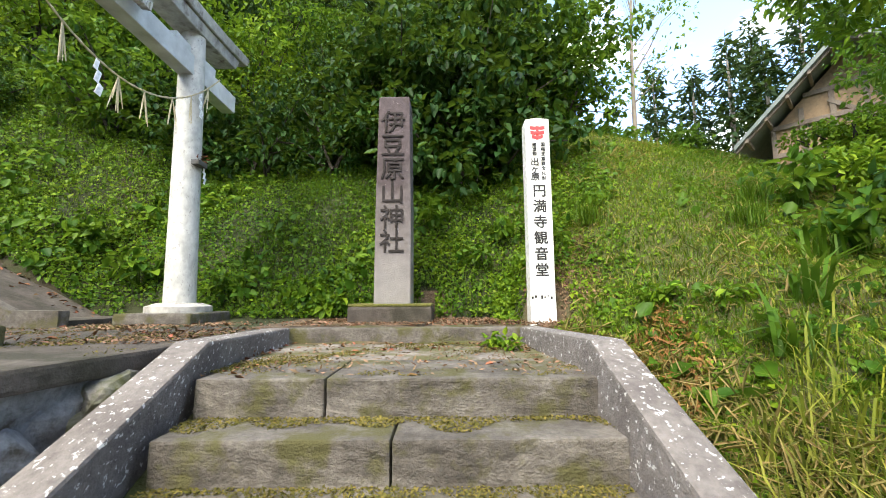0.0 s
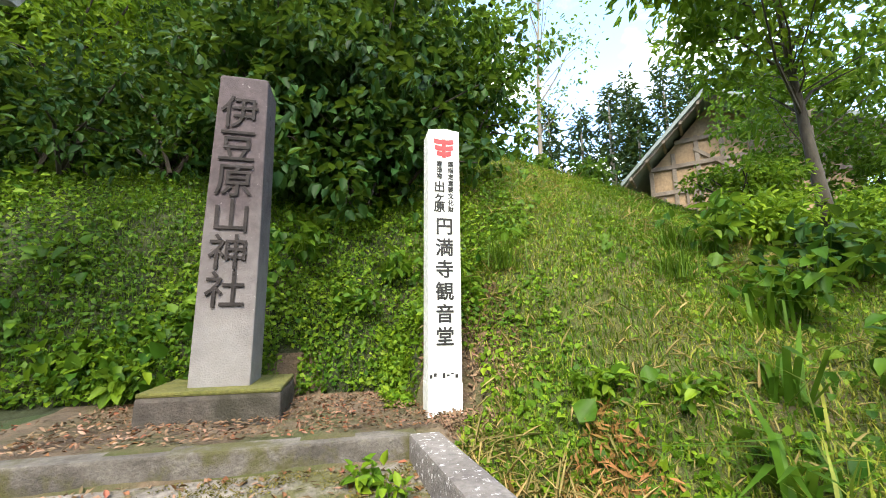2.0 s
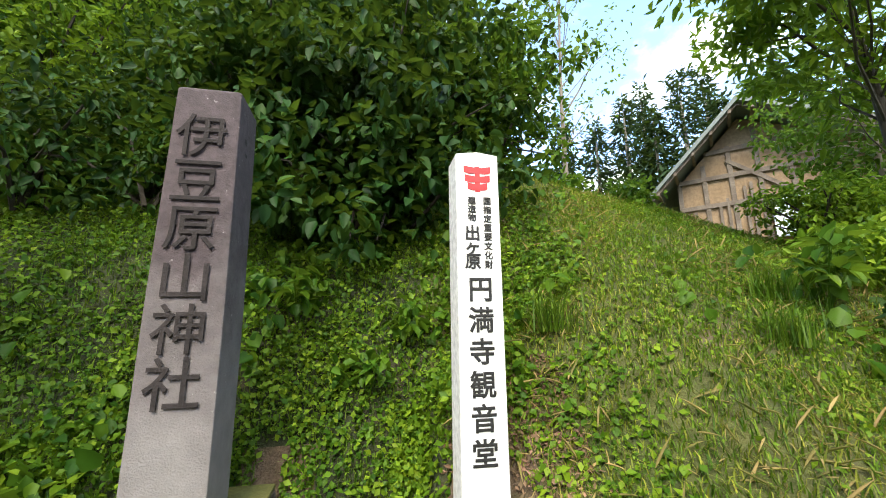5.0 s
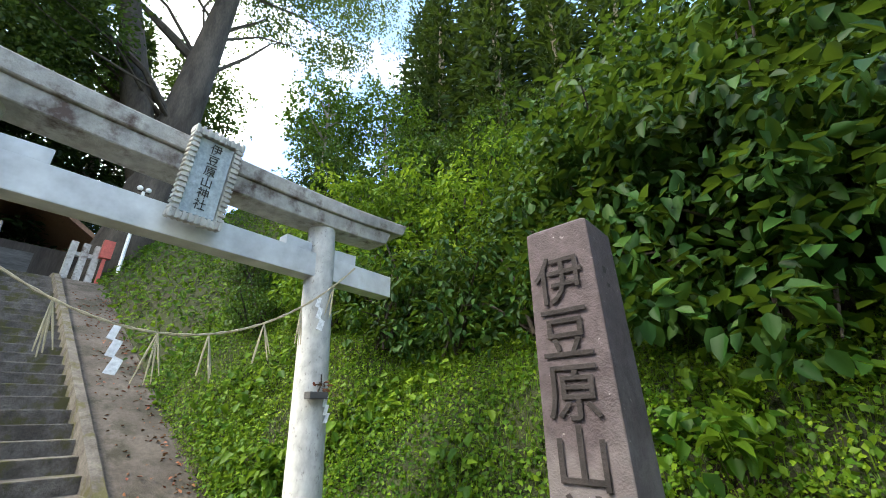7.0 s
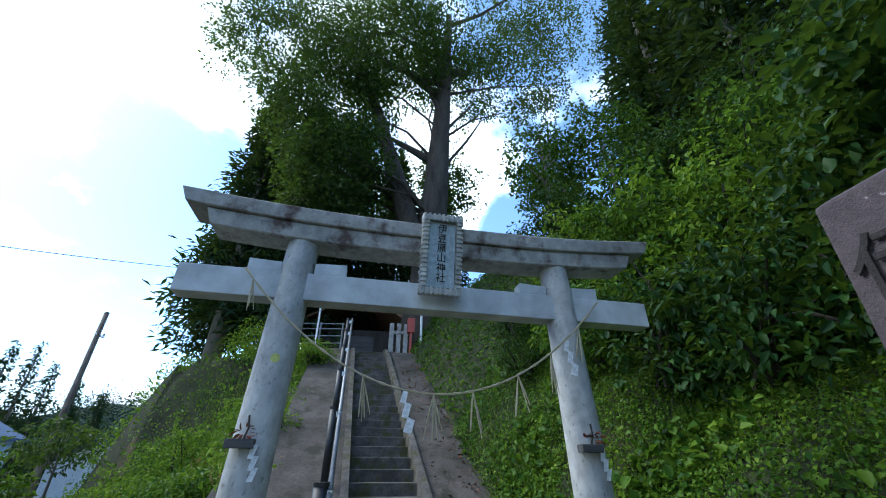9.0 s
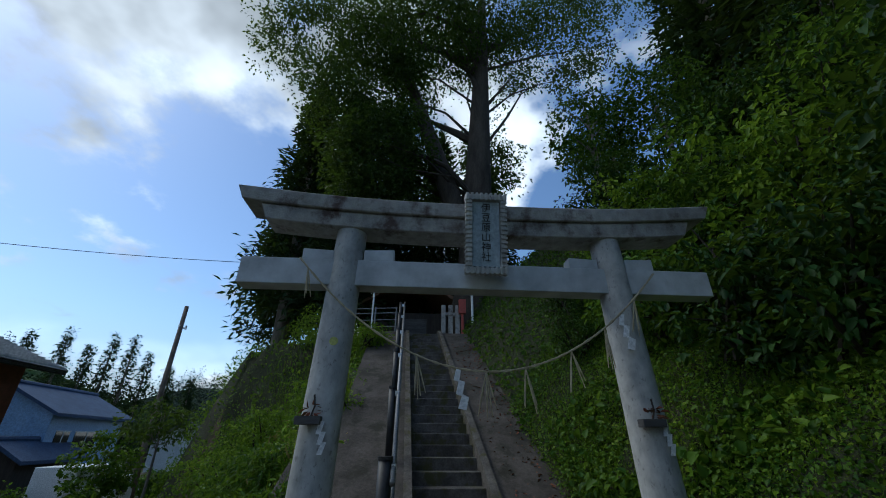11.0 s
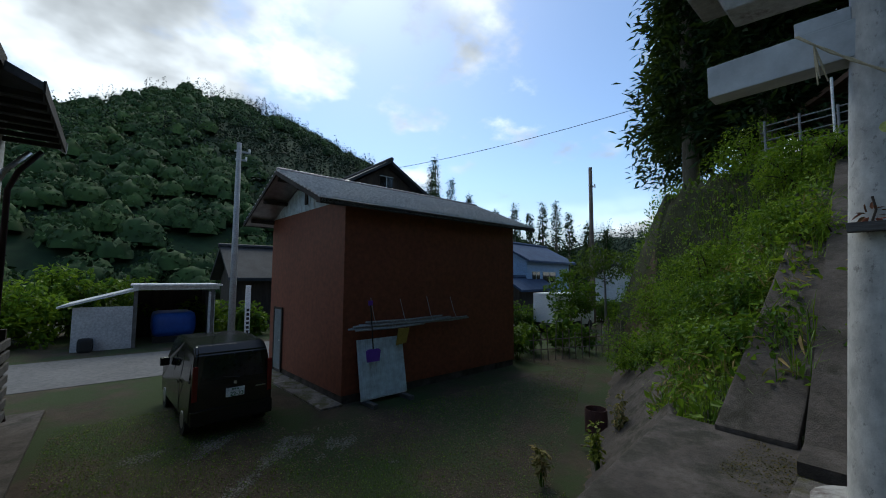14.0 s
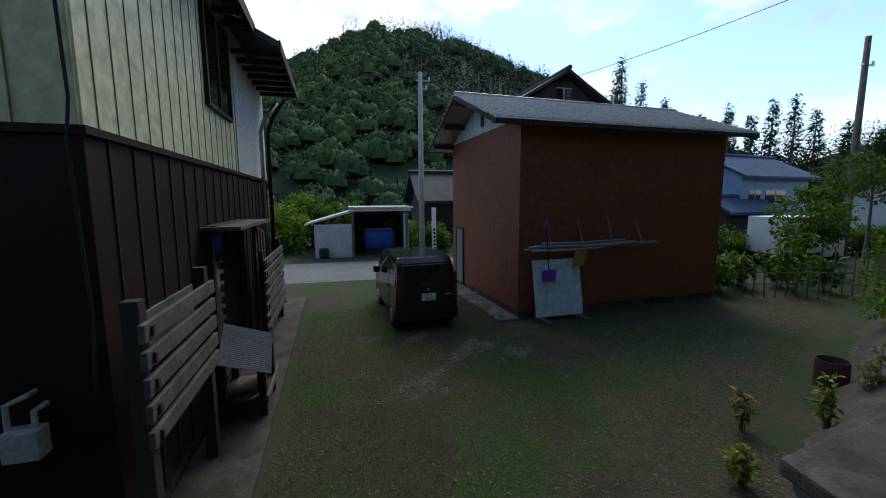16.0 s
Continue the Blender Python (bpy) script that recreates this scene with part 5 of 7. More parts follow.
far_house("village_house", -53.57, -25.06, 8.0, 6.0, 3.0, 1.8, WALLWHITE, TILE, "distant white walled village house", 20)
far_house("village_house", -63.57, -18.69, 8.0, 6.0, 3.2, 1.8, WALLWHITE, BLUEROOF, "distant white walled village house", 10)


def white_truck():
    t = holder("white_truck", pose(-19.26, -11.34, YARD_Z, 0, 0, 94.47), "small white box truck parked behind the garden", "truck")
    part("cab", prism([(1.1, 0.35), (2.6, 0.35), (2.6, 0.95), (2.25, 1.7), (1.1, 1.7)], "x", -0.72, 0.72, 0.04), WHITE, t)
    part("box", boxm((-0.78, -1.7, 0.6, 0.78, 1.0, 2.2), bevel=0.02), WHITE, t)
    part("chassis", boxm((-0.6, -1.7, 0.3, 0.6, 1.2, 0.58)), RUBBER, t)
    part("windscreen", boxm((-0.6, 2.36, 1.02, 0.6, 2.46, 1.55)), GLASS_AND_SHADE, t, at=pose(0, 0, 0))
    for s in (-1, 1):
        part("side_window", boxm((s * 0.725 - 0.01, 1.3, 1.0, s * 0.725 + 0.01, 2.1, 1.55)), GLASS_AND_SHADE, t)
        for y in (-1.0, 2.0):
            part("wheel", tubem([(s * 0.55, y, 0.28), (s * 0.73, y, 0.28)], 0.28, 16), RUBBER, t)
    return t


white_truck()


def garden_fence():
    f = holder("bamboo_fence", pose(-11.32, -7.18, YARD_Z, 0, 0, 158.47), "rough fence of bamboo stakes round a vegetable plot", "fence")
    r = random.Random(4)
    for k in range(15):
        x = 0.3 * k
        part("stake", tubem([(x, 0, -0.1), (x + r.uniform(-0.06, 0.06), 0, r.uniform(0.9, 1.6))], 0.02, 6), BARNWOOD, f)
    for z in (0.4, 0.75):
        part("cross_pole", tubem([(-0.2, 0.03, z), (4.5, 0.03, z + 0.05)], 0.018, 6), BARNWOOD, f)
    b = holder("rusty_drum", pose(-6.94, -2.3, YARD_Z, 0, 0, -1.53) @ Matrix.Diagonal((0.7, 0.7, 0.9, 1)), "short rusty steel drum on the gravel", "drum")
    bm = tubem([(0, 0, 0), (0, 0, 0.2), (0, 0, 0.22), (0, 0, 0.5)], [0.3, 0.3, 0.31, 0.3], 20, cap=False)
    bmesh.ops.solidify(bm, geom=list(bm.faces), thickness=0.015)
    part("shell", bm, material("rusty_steel", (0.06, 0.022, 0.018), (0.1, 0.04, 0.03), 4, 0.8, 0.3, 40), b)
    part("bottom", tubem([(0, 0, 0.01), (0, 0, 0.03)], 0.28, 20), RUBBER, b)
    s = holder("garden_spade", pose(-5.95, -2.04, YARD_Z + 0.05, 0, 0, 28.47), "old spade lying on the gravel", "spade")
    part("handle", tubem([(0, 0, 0.03), (0, 0.95, 0.06)], 0.018, 7), BARNWOOD, s)
    part("blade", prism([(-0.13, 0.95), (0.13, 0.95), (0.1, 1.25), (0, 1.32), (-0.1, 1.25)], "z", 0.03, 0.045), METAL, s)


garden_fence()


# ---- barn on the mound ----
BARN_POSE = pose(12.33, 13.88, 5.82, 0, 0, -48)


def barn():
    m = BARN_POSE @ Matrix.Diagonal((0.95, 1.1, 1.15, 1))
    b = holder("old_barn", m, "old clay-walled timber barn with a sagging roof", "barn")
    # local x along the gable wall, y away from the path
    W, H, R, D = 6.4, 1.55, 3.35, 7.0
    o = [(0, -4.0), (W, -4.0), (W, H), (W / 2 - 1.0, R), (0, H - 0.1)]
    part("gable_wall", prism(o, "y", 0, 0.18), CLAY, b)
    part("side_wall", boxm((0, 0.18, -4.0, 0.15, D, H - 0.1)), CLAY, b)
    part("side_wall", boxm((W - 0.15, 0.18, -4.0, W, D, H)), CLAY, b)
    part("back_wall", prism(o, "y", D, D + 0.15), CLAY, b)
    for x, z in ((0.05, 1.45), (0.9, 2.0), (1.75, 2.5), (2.6, 2.95), (3.5, 2.7), (4.5, 2.15), (5.4, 1.75), (6.3, 1.55)):
        part("wall_post", boxm((x - 0.08, -0.07, -0.6, x + 0.08, -0.003, z), bevel=0.02), BARNWOOD, b)
    for k, (x, z) in enumerate(((0.5, 0.5), (1.3, 0.65), (1.55, 0.8), (2.1, 1.1), (2.3, 1.2))):
        part("lath", boxm((x - 0.06, -0.1, -0.6, x + 0.035, -0.05, z)), BARNWOOD, b)
    for z, x0, x1 in ((1.45, 0, W), (2.3, 1.0, 4.7), (0.55, 0, W)):
        part("tie_beam", boxm((x0, -0.085, z, x1, -0.006, z + 0.15), bevel=0.02), BARNWOOD, b)
    part("brace", prism([(1.6, 2.0), (1.72, 2.06), (3.9, 0.5), (3.8, 0.42)], "y", -0.09, -0.055), BARNWOOD, b)
    part("leaning_door", boxm((2.75, -0.2, -0.6, 3.8, -0.12, 0.55), bevel=0.01), PALE, b, "pale sheet door")
    for sgn in (0, 1):
        pts = [(-1.0, H - 0.75), (W / 2 - 1.0, R + 0.12)] if sgn == 0 else [(W + 1.0, H - 0.5), (W / 2 - 1.0, R + 0.12)]
        (x0, z0), (x1, z1) = pts
        part("roof_slope", prism([(x0, z0), (x1, z1), (x1, z1 + 0.16), (x0, z0 + 0.14)], "y", -1.15, D + 0.8), material("green_grey_roof", (0.1, 0.13, 0.12), (0.17, 0.2, 0.19), 2, 0.5, 0.1, 20), b)
        part("barge_board", prism([(x0, z0 - 0.1), (x1, z1 - 0.1), (x1, z1 + 0.02), (x0, z0 + 0.02)], "y", -1.0, -0.9), BARNWOOD, b)
        for k in range(5):
            f = 0.12 + 0.2 * k
            x, z = x0 + (x1 - x0) * f, z0 + (z1 - z0) * f
            part("purlin", boxm((x - 0.05, -1.1, z - 0.13, x + 0.05, 0.0, z - 0.01)), BARNWOOD, b)
    return b


barn()


# ---- plants ----
R1 = np.random.default_rng(11)


def stuff(name, me, label, category):
    return tagged(new(name, me), label, category, kind="stuff")


def on_land(rng, n, x0, x1, y0, y1, keep=None, up=0.0):
    P = np.stack([rng.uniform(x0, x1, n), rng.uniform(y0, y1, n)], 1)
    if keep is not None:
        P = P[keep(P[:, 0], P[:, 1])]
    return np.concatenate([P, (land(P[:, 0], P[:, 1]) + up)[:, None]], 1)


def land_normal(P, e=0.06):
    gx = (land(P[:, 0] + e, P[:, 1]) - land(P[:, 0] - e, P[:, 1])) / (2 * e)
    gy = (land(P[:, 0], P[:, 1] + e) - land(P[:, 0], P[:, 1] - e)) / (2 * e)
    n = np.stack([-gx, -gy, np.ones(len(P))], 1)
    return n / np.linalg.norm(n, axis=1, keepdims=True)


def patchy(x, y, s, k=0.0):
    return np.sin(x * s + k) * np.sin(y * s * 1.3 + 2 * k) + 0.6 * np.sin(x * s * 2.3 - y * s * 1.9 + k)


def carpet(name, rng, P, lift, length, width, mat, label, category, spread=0.5):
    """Small leaves that lie over the ground, facing out from it."""
    n = len(P)
    N = land_normal(P)
    P = P + N * (lift * rng.uniform(0, 1, n) ** 1.5)[:, None]
    nrm = N + np.array([0, 0, 0.5]) + rng.normal(0, spread, (n, 3))
    tip = rng.normal(0, 1, (n, 3)) - N * 0.2 - np.array([0, 0, 0.35])
    L = length * (0.45 + 1.5 * rng.random(n) ** 2)
    make = leaves if length > 0.07 and n < 30000 else diamonds
    return stuff(name, make(name, P, tip, nrm, L, L * width / length, mat), label, category)


def bank_zone(x, y):
    foot = np.where(x < -3.6, stair_mid(x) + STAIR_HALF + 0.98, 4.62)
    return (y > foot) & ~((np.abs(x + 0.15) < 0.13 + 0.05 * np.sin(9 * y)) & (y < 4.85))


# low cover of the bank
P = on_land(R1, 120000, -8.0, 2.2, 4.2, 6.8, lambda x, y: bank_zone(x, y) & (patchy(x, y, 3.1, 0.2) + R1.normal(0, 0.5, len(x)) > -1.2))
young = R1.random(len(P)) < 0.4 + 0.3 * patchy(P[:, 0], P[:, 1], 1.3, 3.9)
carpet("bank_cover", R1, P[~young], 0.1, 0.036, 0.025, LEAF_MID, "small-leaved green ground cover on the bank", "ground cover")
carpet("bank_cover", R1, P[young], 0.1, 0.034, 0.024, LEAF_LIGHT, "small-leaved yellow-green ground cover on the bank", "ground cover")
P = on_land(R1, 12000, -7.0, 2.0, 4.5, 7.2, lambda x, y: bank_zone(x, y) & (patchy(x, y, 1.6, 0.7) > 0.25))
carpet("bank_herbs", R1, P, 0.22, 0.085, 0.06, LEAF_MID, "taller leafy herbs scattered on the bank", "herbs", 0.4)
# densest at the foot: these paler leaves paint the stronger sky light there
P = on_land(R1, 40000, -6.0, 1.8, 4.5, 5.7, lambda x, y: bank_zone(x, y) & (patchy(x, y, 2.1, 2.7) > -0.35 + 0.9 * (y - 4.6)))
carpet("bank_moss_cover", R1, P, 0.1, 0.034, 0.025, LEAF_LIGHT, "light green creeping cover, thickened low on the bank to paint its stronger light", "ground cover")
P = on_land(R1, 24000, -8.0, 1.8, 4.5, 7.0, lambda x, y: bank_zone(x, y) & (patchy(x, y, 1.1, 5.0) > -0.5))
stuff("bank_grass", blades("bank_grass", R1, P, 0.13, 0.007, GRASS, 0.6, 0.9), "thin drooping grass on the bank", "grass")


P = on_land(R1, 22000, -18.0, -7.0, 3.5, 9.5, bank_zone)
carpet("upper_bank_cover", R1, P, 0.2, 0.08, 0.05, LEAF_MID, "leafy green weeds along the upper stairway bank", "ground cover")
P = on_land(R1, 30000, -8.0, 3.0, 6.5, 12.0, bank_zone)
carpet("hillside_cover", R1, P, 0.3, 0.13, 0.08, LEAF_DARK, "leafy undergrowth on the hillside", "undergrowth")


# grassy mound
def mound_zone(x, y):
    return (x > 0.98 + 0.02 * np.sin(9 * y)) & ((y < 4.3) | (x > 1.2)) & ((x - 0.98) ** 2 + (y - 3.8) ** 2 > 0.09)


P = on_land(R1, 130000, 0.95, 7.0, 0.4, 8.2, lambda x, y: mound_zone(x, y) & (np.hypot(x - 1, y - 2.5) < R1.uniform(1.0, 9.0, len(x))))
half = R1.random(len(P)) < 0.5 + 0.25 * patchy(P[:, 0], P[:, 1], 1.2, 0.5)
stuff("mound_grass", blades("mound_grass", R1, P[half], 0.075, 0.007, YGRASS, 0.9, 1.0), "short yellowing mown grass on the mound", "grass")
stuff("mound_grass", blades("mound_grass", R1, P[~half], 0.085, 0.007, GRASS, 0.9, 1.0), "short green mown grass on the mound", "grass")
P = on_land(R1, 90000, 0.95, 7.5, 0.6, 8.0, lambda x, y: mound_zone(x, y) & (patchy(x, y, 1.5, 1.0) + R1.normal(0, 0.4, len(x)) > -0.6))
carpet("mound_cover", R1, P, 0.05, 0.032, 0.022, LEAF_LIGHT, "light green creeping weeds among the grass", "ground cover", 0.35)
P = on_land(R1, 34000, 0.95, 7.0, 0.4, 8.0, lambda x, y: mound_zone(x, y) & (patchy(x, y, 1.9, 3.3) + R1.normal(0, 0.4, len(x)) > 0.0))
carpet("mown_clippings", R1, P, 0.04, 0.1, 0.008, STRAW, "dry straw-coloured mowing left on the mound", "clippings", 0.2)
P = on_land(R1, 16000, 0.98, 3.0, 0.3, 3.4, lambda x, y: mound_zone(x, y) & (x < 1.2 + 0.5 * (3.4 - y)))
carpet("dry_weeds", R1, P, 0.1, 0.12, 0.007, STRAW, "yellowed dry weeds beside the kerb", "weeds", 0.6)
P = on_land(R1, 2600, 0.95, 1.9, 2.2, 4.2, mound_zone)
carpet("moss_tufts", R1, P, 0.05, 0.04, 0.03, LEAF_LIGHT, "yellow-green stonecrop beside the landing", "ground cover", 0.3)
P = on_land(R1, 9000, 0.96, 1.75, 1.2, 3.1, lambda x, y: (x > 0.97) & (patchy(x, y, 3.0, 0.4) > -0.5 + (x - 1.0)))
carpet("rusty_weeds", R1, P, 0.07, 0.05, 0.012, RUSTY, "rust-brown dried weeds along the kerb", "weeds", 0.8)
P = on_land(R1, 5000, 0.62, 1.45, 4.15, 4.95)
carpet("post_bank_cover", R1, P, 0.07, 0.045, 0.032, LEAF_LIGHT, "light green creeping cover behind the signpost", "ground cover", 0.4)
P = on_land(R1, 9000, 0.9, 1.6, 3.3, 4.5, lambda x, y: (x > 0.8) & (np.hypot(x - 1.15, y - 3.95) < 0.5 + 0.1 * patchy(x, y, 8, 1)))
carpet("bare_earth_litter", R1, P, 0.02, 0.03, 0.012, CRUMB, "crumbled brown leaf litter round the signpost", "leaf litter", 0.4)
P = on_land(R1, 2200, 1.0, 5.5, 1.0, 6.5, lambda x, y: mound_zone(x, y) & (patchy(x, y, 1.7, 4.4) > 0.3))
carpet("mound_broadleaves", R1, P, 0.1, 0.085, 0.07, LEAF_MID, "small broad-leaved weeds dotted over the mound", "weeds", 0.35)
P = on_land(R1, 1300, 1.4, 3.2, 0.7, 2.5, lambda x, y: (x > 1.3) & (patchy(x, y, 2.2, 0.3) > -0.1))
stuff("tall_grass", blades("tall_grass", R1, P, 0.42, 0.012, YGRASS, 0.8, 1.0), "long yellow-green grass beside the steps", "grass")


def strap_plant(name, x, y, n, height, width, mat, label, seed):
    g = np.random.default_rng(seed)
    P = np.repeat([[x, y, float(land(x, y))]], n, 0) + np.concatenate([g.normal(0, 0.07, (n, 2)), np.zeros((n, 1))], 1)
    if n < 60:
        h = holder(name, pose(0, 0, 0), label, "plant", "strap-leaved plants on the mound")
        for p in P:
            b = new("leaf_blade", blades("leaf_blade", g, p[None], height, width, mat, 0.9, 1.3))
            b.parent = h
        return h
    return tagged(new(name, blades(name, g, P, height, width, mat, 0.7, 1.1)), label, "plant", "strap-leaved plants on the mound")


for i, (x, y, h) in enumerate(((2.05, 2.35, 0.55), (2.5, 2.7, 0.6), (2.9, 2.2, 0.55), (3.1, 3.2, 0.6), (2.2, 1.7, 0.5), (2.75, 1.5, 0.55))):
    strap_plant("day_lily", x, y, 20, h * 0.72, 0.032, LEAF_MID, "arching green strap-leaved day lily", 30 + i)
for i, (x, y) in enumerate(((1.7, 4.4), (3.1, 3.9), (3.5, 4.3))):
    strap_plant("grass_tuft", x, y, 160, 0.34, 0.008, GRASS, "dense upright tuft of fine green grass", 50 + i)


def herb(name, x, y, n, spread, height, leaf, mat, label, seed, z=None):
    """A leafy plant: thin stems with whorls of broad leaves."""
    g = np.random.default_rng(seed)
    z0 = float(land(x, y)) if z is None else z
    h = holder(name, pose(x, y, z0), label, "plant", "leafy plants on the bank")
    C = []
    for i in range(n):
        a, r = g.uniform(0, 2 * np.pi), spread * g.uniform(0.1, 1)
        top = Vector((r * math.cos(a), r * math.sin(a) - 0.1 * height, height * g.uniform(0.5, 1)))
        base = top * 0.25
        base.z = -0.05
        part("stem", tubem([base, base.lerp(top, 0.6) + Vector((0, 0, 0.03)), top], [0.006, 0.005, 0.003], 4, False), LEAF_MID, h)
        C += [top, base.lerp(top, 0.65)]
    me = clump_leaves("foliage", g, np.array(C), leaf * 0.8, 6, leaf, leaf * 0.62, mat, 0.35, 1.6)
    f = new("foliage", me)
    f.parent = h
    return h


for i, (x, y, n, s, hh, lf, mt) in enumerate(((-1.35, 4.62, 9, 0.34, 0.34, 0.11, LEAF_LIGHT), (-1.75, 4.72, 6, 0.3, 0.3, 0.1, LEAF_LIGHT), (-3.6, 4.75, 8, 0.4, 0.5, 0.13, LEAF_MID), (-4.3, 4.8, 8, 0.4, 0.5, 0.12, LEAF_MID),
                                              (1.75, 3.2, 9, 0.2, 0.14, 0.07, LEAF_LIGHT), (2.05, 2.9, 8, 0.2, 0.13, 0.07, LEAF_LIGHT), (0.45, 5.05, 6, 0.25, 0.3, 0.11, LEAF_MID), (0.75, 5.3, 6, 0.3, 0.35, 0.12, LEAF_MID),
                                              (1.3, 5.0, 6, 0.25, 0.3, 0.11, LEAF_MID), (3.9, 4.2, 10, 0.5, 0.55, 0.15, LEAF_MID), (3.6, 3.3, 10, 0.5, 0.5, 0.15, LEAF_MID), (4.4, 3.6, 10, 0.5, 0.6, 0.16, LEAF_DARK), (3.3, 2.5, 8, 0.4, 0.4, 0.13, LEAF_MID),
                                              (-2.5, 4.8, 7, 0.3, 0.28, 0.09, LEAF_MID), (-0.1, 5.4, 7, 0.3, 0.4, 0.12, LEAF_MID))):
    herb("leafy_herb", x, y, n, s, hh, lf, mt, "broad-leaved light green herb on the bank" if mt is not LEAF_DARK else "broad dark-leaved herb on the mound", 70 + i)
herb("kerb_weed", 0.42, 3.1, 4, 0.08, 0.1, 0.07, LEAF_LIGHT, "small bright weed growing in the landing", 99, 1.068)
herb("kerb_weed", 0.5, 2.9, 3, 0.05, 0.12, 0.055, LEAF_LIGHT, "small bright weed growing in the landing", 98, 1.068)


def bush(name, centre, radii, clumps, per, leaf, width, mat, label, seed, stems=6, clump_r=0.35, root=None):
    """A shrub: woody stems from the root, leaf clumps through its outer half, with gaps."""
    g = np.random.default_rng(seed)
    c, r = np.array(centre, float), np.array(radii, float)
    z0 = float(land(c[0], c[1])) if root is None else root
    h = holder(name, pose(0, 0, 0), label, "bush")
    d = unit(g, clumps)
    C = c + d * r * np.where(g.random((clumps, 1)) < 0.3, g.uniform(0.2, 0.6, (clumps, 1)), g.uniform(0.65, 1.0, (clumps, 1))) * (1 + 0.25 * np.sin(d[:, :1] * 5 + d[:, 2:] * 7 + seed))
    C = C[C[:, 2] > land(C[:, 0], C[:, 1]) + 0.1]
    pick = C[g.choice(len(C), min(stems * 3, len(C)), replace=False)]
    for p in pick:
        a = Vector((c[0] + g.normal(0, 0.15), c[1] + g.normal(0, 0.15), z0 - 0.1))
        b = Vector(p)
        mid = a.lerp(b, 0.5) + Vector((0, 0, 0.2 * r[2]))
        part("branch", tubem([a, mid, b], [0.028, 0.018, 0.007], 5, False), TWIG, h)
    f = new("foliage", clump_leaves("foliage", g, C, clump_r * g.uniform(0.6, 1.3, len(C)), per, leaf, width, mat, 0.55, 0.9))
    f.parent = h
    return h


bush("broad_leaved_bush", (0.5, 6.3, 4.4), (1.8, 1.1, 2.0), 400, 26, 0.15, 0.09, LEAF_DARK, "large dark green broad-leaved bush over the bank", 201, 8, 0.3)
bush("broad_leaved_bush", (-0.6, 6.8, 5.4), (1.4, 1.2, 1.5), 190, 28, 0.14, 0.085, LEAF_DARK, "large dark green broad-leaved bush over the bank", 202, 8, 0.3)
bush("broad_leaved_bush", (2.2, 7.2, 5.7), (1.45, 1.1, 2.2), 230, 30, 0.13, 0.075, LEAF_MID, "fresh green bush at the mound's shoulder", 203, 7, 0.3)
bush("broad_leaved_bush", (0.9, 7.6, 6.8), (1.9, 1.2, 1.9), 230, 30, 0.14, 0.09, LEAF_DARK, "tall green bush behind the pillar", 204, 8, 0.33)
for i, (x, y, dz, rx, rz, mt) in enumerate(((-1.9, 6.7, 0.7, 1.0, 0.9, LEAF_DARK), (-3.0, 6.6, 0.8, 1.0, 0.9, LEAF_DARK), (-4.2, 6.5, 0.9, 1.1, 1.0, LEAF_DARK), (-5.4, 6.3, 0.9, 1.0, 0.9, LEAF_MID), (-2.3, 7.9, 1.2, 1.4, 1.2, LEAF_DARK),
                                            (-4.0, 8.0, 1.3, 1.5, 1.3, LEAF_LIGHT), (-5.9, 7.8, 1.2, 1.4, 1.2, LEAF_MID), (-7.4, 7.2, 1.0, 1.2, 1.0, LEAF_LIGHT), (-0.6, 8.6, 1.2, 1.4, 1.2, LEAF_DARK), (-7.0, 9.6, 1.6, 1.8, 1.6, LEAF_DARK), (-9.5, 8.4, 1.4, 1.7, 1.5, LEAF_DARK),
                                            (-3.2, 9.8, 1.6, 2.0, 1.6, LEAF_MID), (-5.0, 10.6, 1.9, 2.2, 1.9, LEAF_DARK), (-1.0, 10.2, 1.8, 2.0, 1.8, LEAF_DARK), (1.5, 9.4, 1.6, 2.0, 1.7, LEAF_DARK))):
    bush("bank_shrub", (x, y - 0.15, float(land(x, y)) + dz - 0.4), (rx * 1.05, rx * 0.85, rz * 1.15), int(88 * rx * rz), 30, 0.12, 0.065, mt, "leafy green shrub crowding the upper bank", 220 + i, 5, 0.3)
bush("clipped_shrub", (-7.6, 5.6, float(land(-7.6, 5.6)) + 0.5), (0.75, 0.7, 0.65), 80, 60, 0.05, 0.03, LEAF_DARK, "rounded dark clipped shrub beside the stairway", 260, 5, 0.2)
bush("clipped_shrub", (-6.7, 5.4, float(land(-6.7, 5.4)) + 0.35), (0.5, 0.5, 0.45), 45, 60, 0.05, 0.03, LEAF_DARK, "rounded dark clipped shrub beside the stairway", 261, 5, 0.2)
bush("golden_shrub", (6.1, 5.4, float(land(6.1, 5.4)) + 0.55), (0.75, 0.65, 0.55), 90, 46, 0.08, 0.045, LEAF_LIGHT, "rounded yellow-green shrub before the barn", 262, 6, 0.2)
for i, (x, y, rr) in enumerate(((4.9, 4.6, 0.5), (5.3, 3.6, 0.6), (7.2, 4.6, 0.8), (6.3, 3.2, 0.6), (8.2, 5.6, 0.9), (4.3, 6.9, 0.35), (3.4, 7.3, 0.45))):
    bush("mound_shrub", (x, y, float(land(x, y)) + rr * 0.25), (rr, rr, rr * 0.7), int(150 * rr), 34, 0.095, 0.05, LEAF_MID if i % 2 else LEAF_LIGHT, "low leafy green shrub on the mound", 270 + i, 4, 0.25)


bush("mound_shrub", (11.0, 6.1, 4.2), (1.5, 1.3, 1.5), 150, 32, 0.13, 0.07, LEAF_MID, "tall leafy green shrub beside the barn", 281, 5, 0.32)


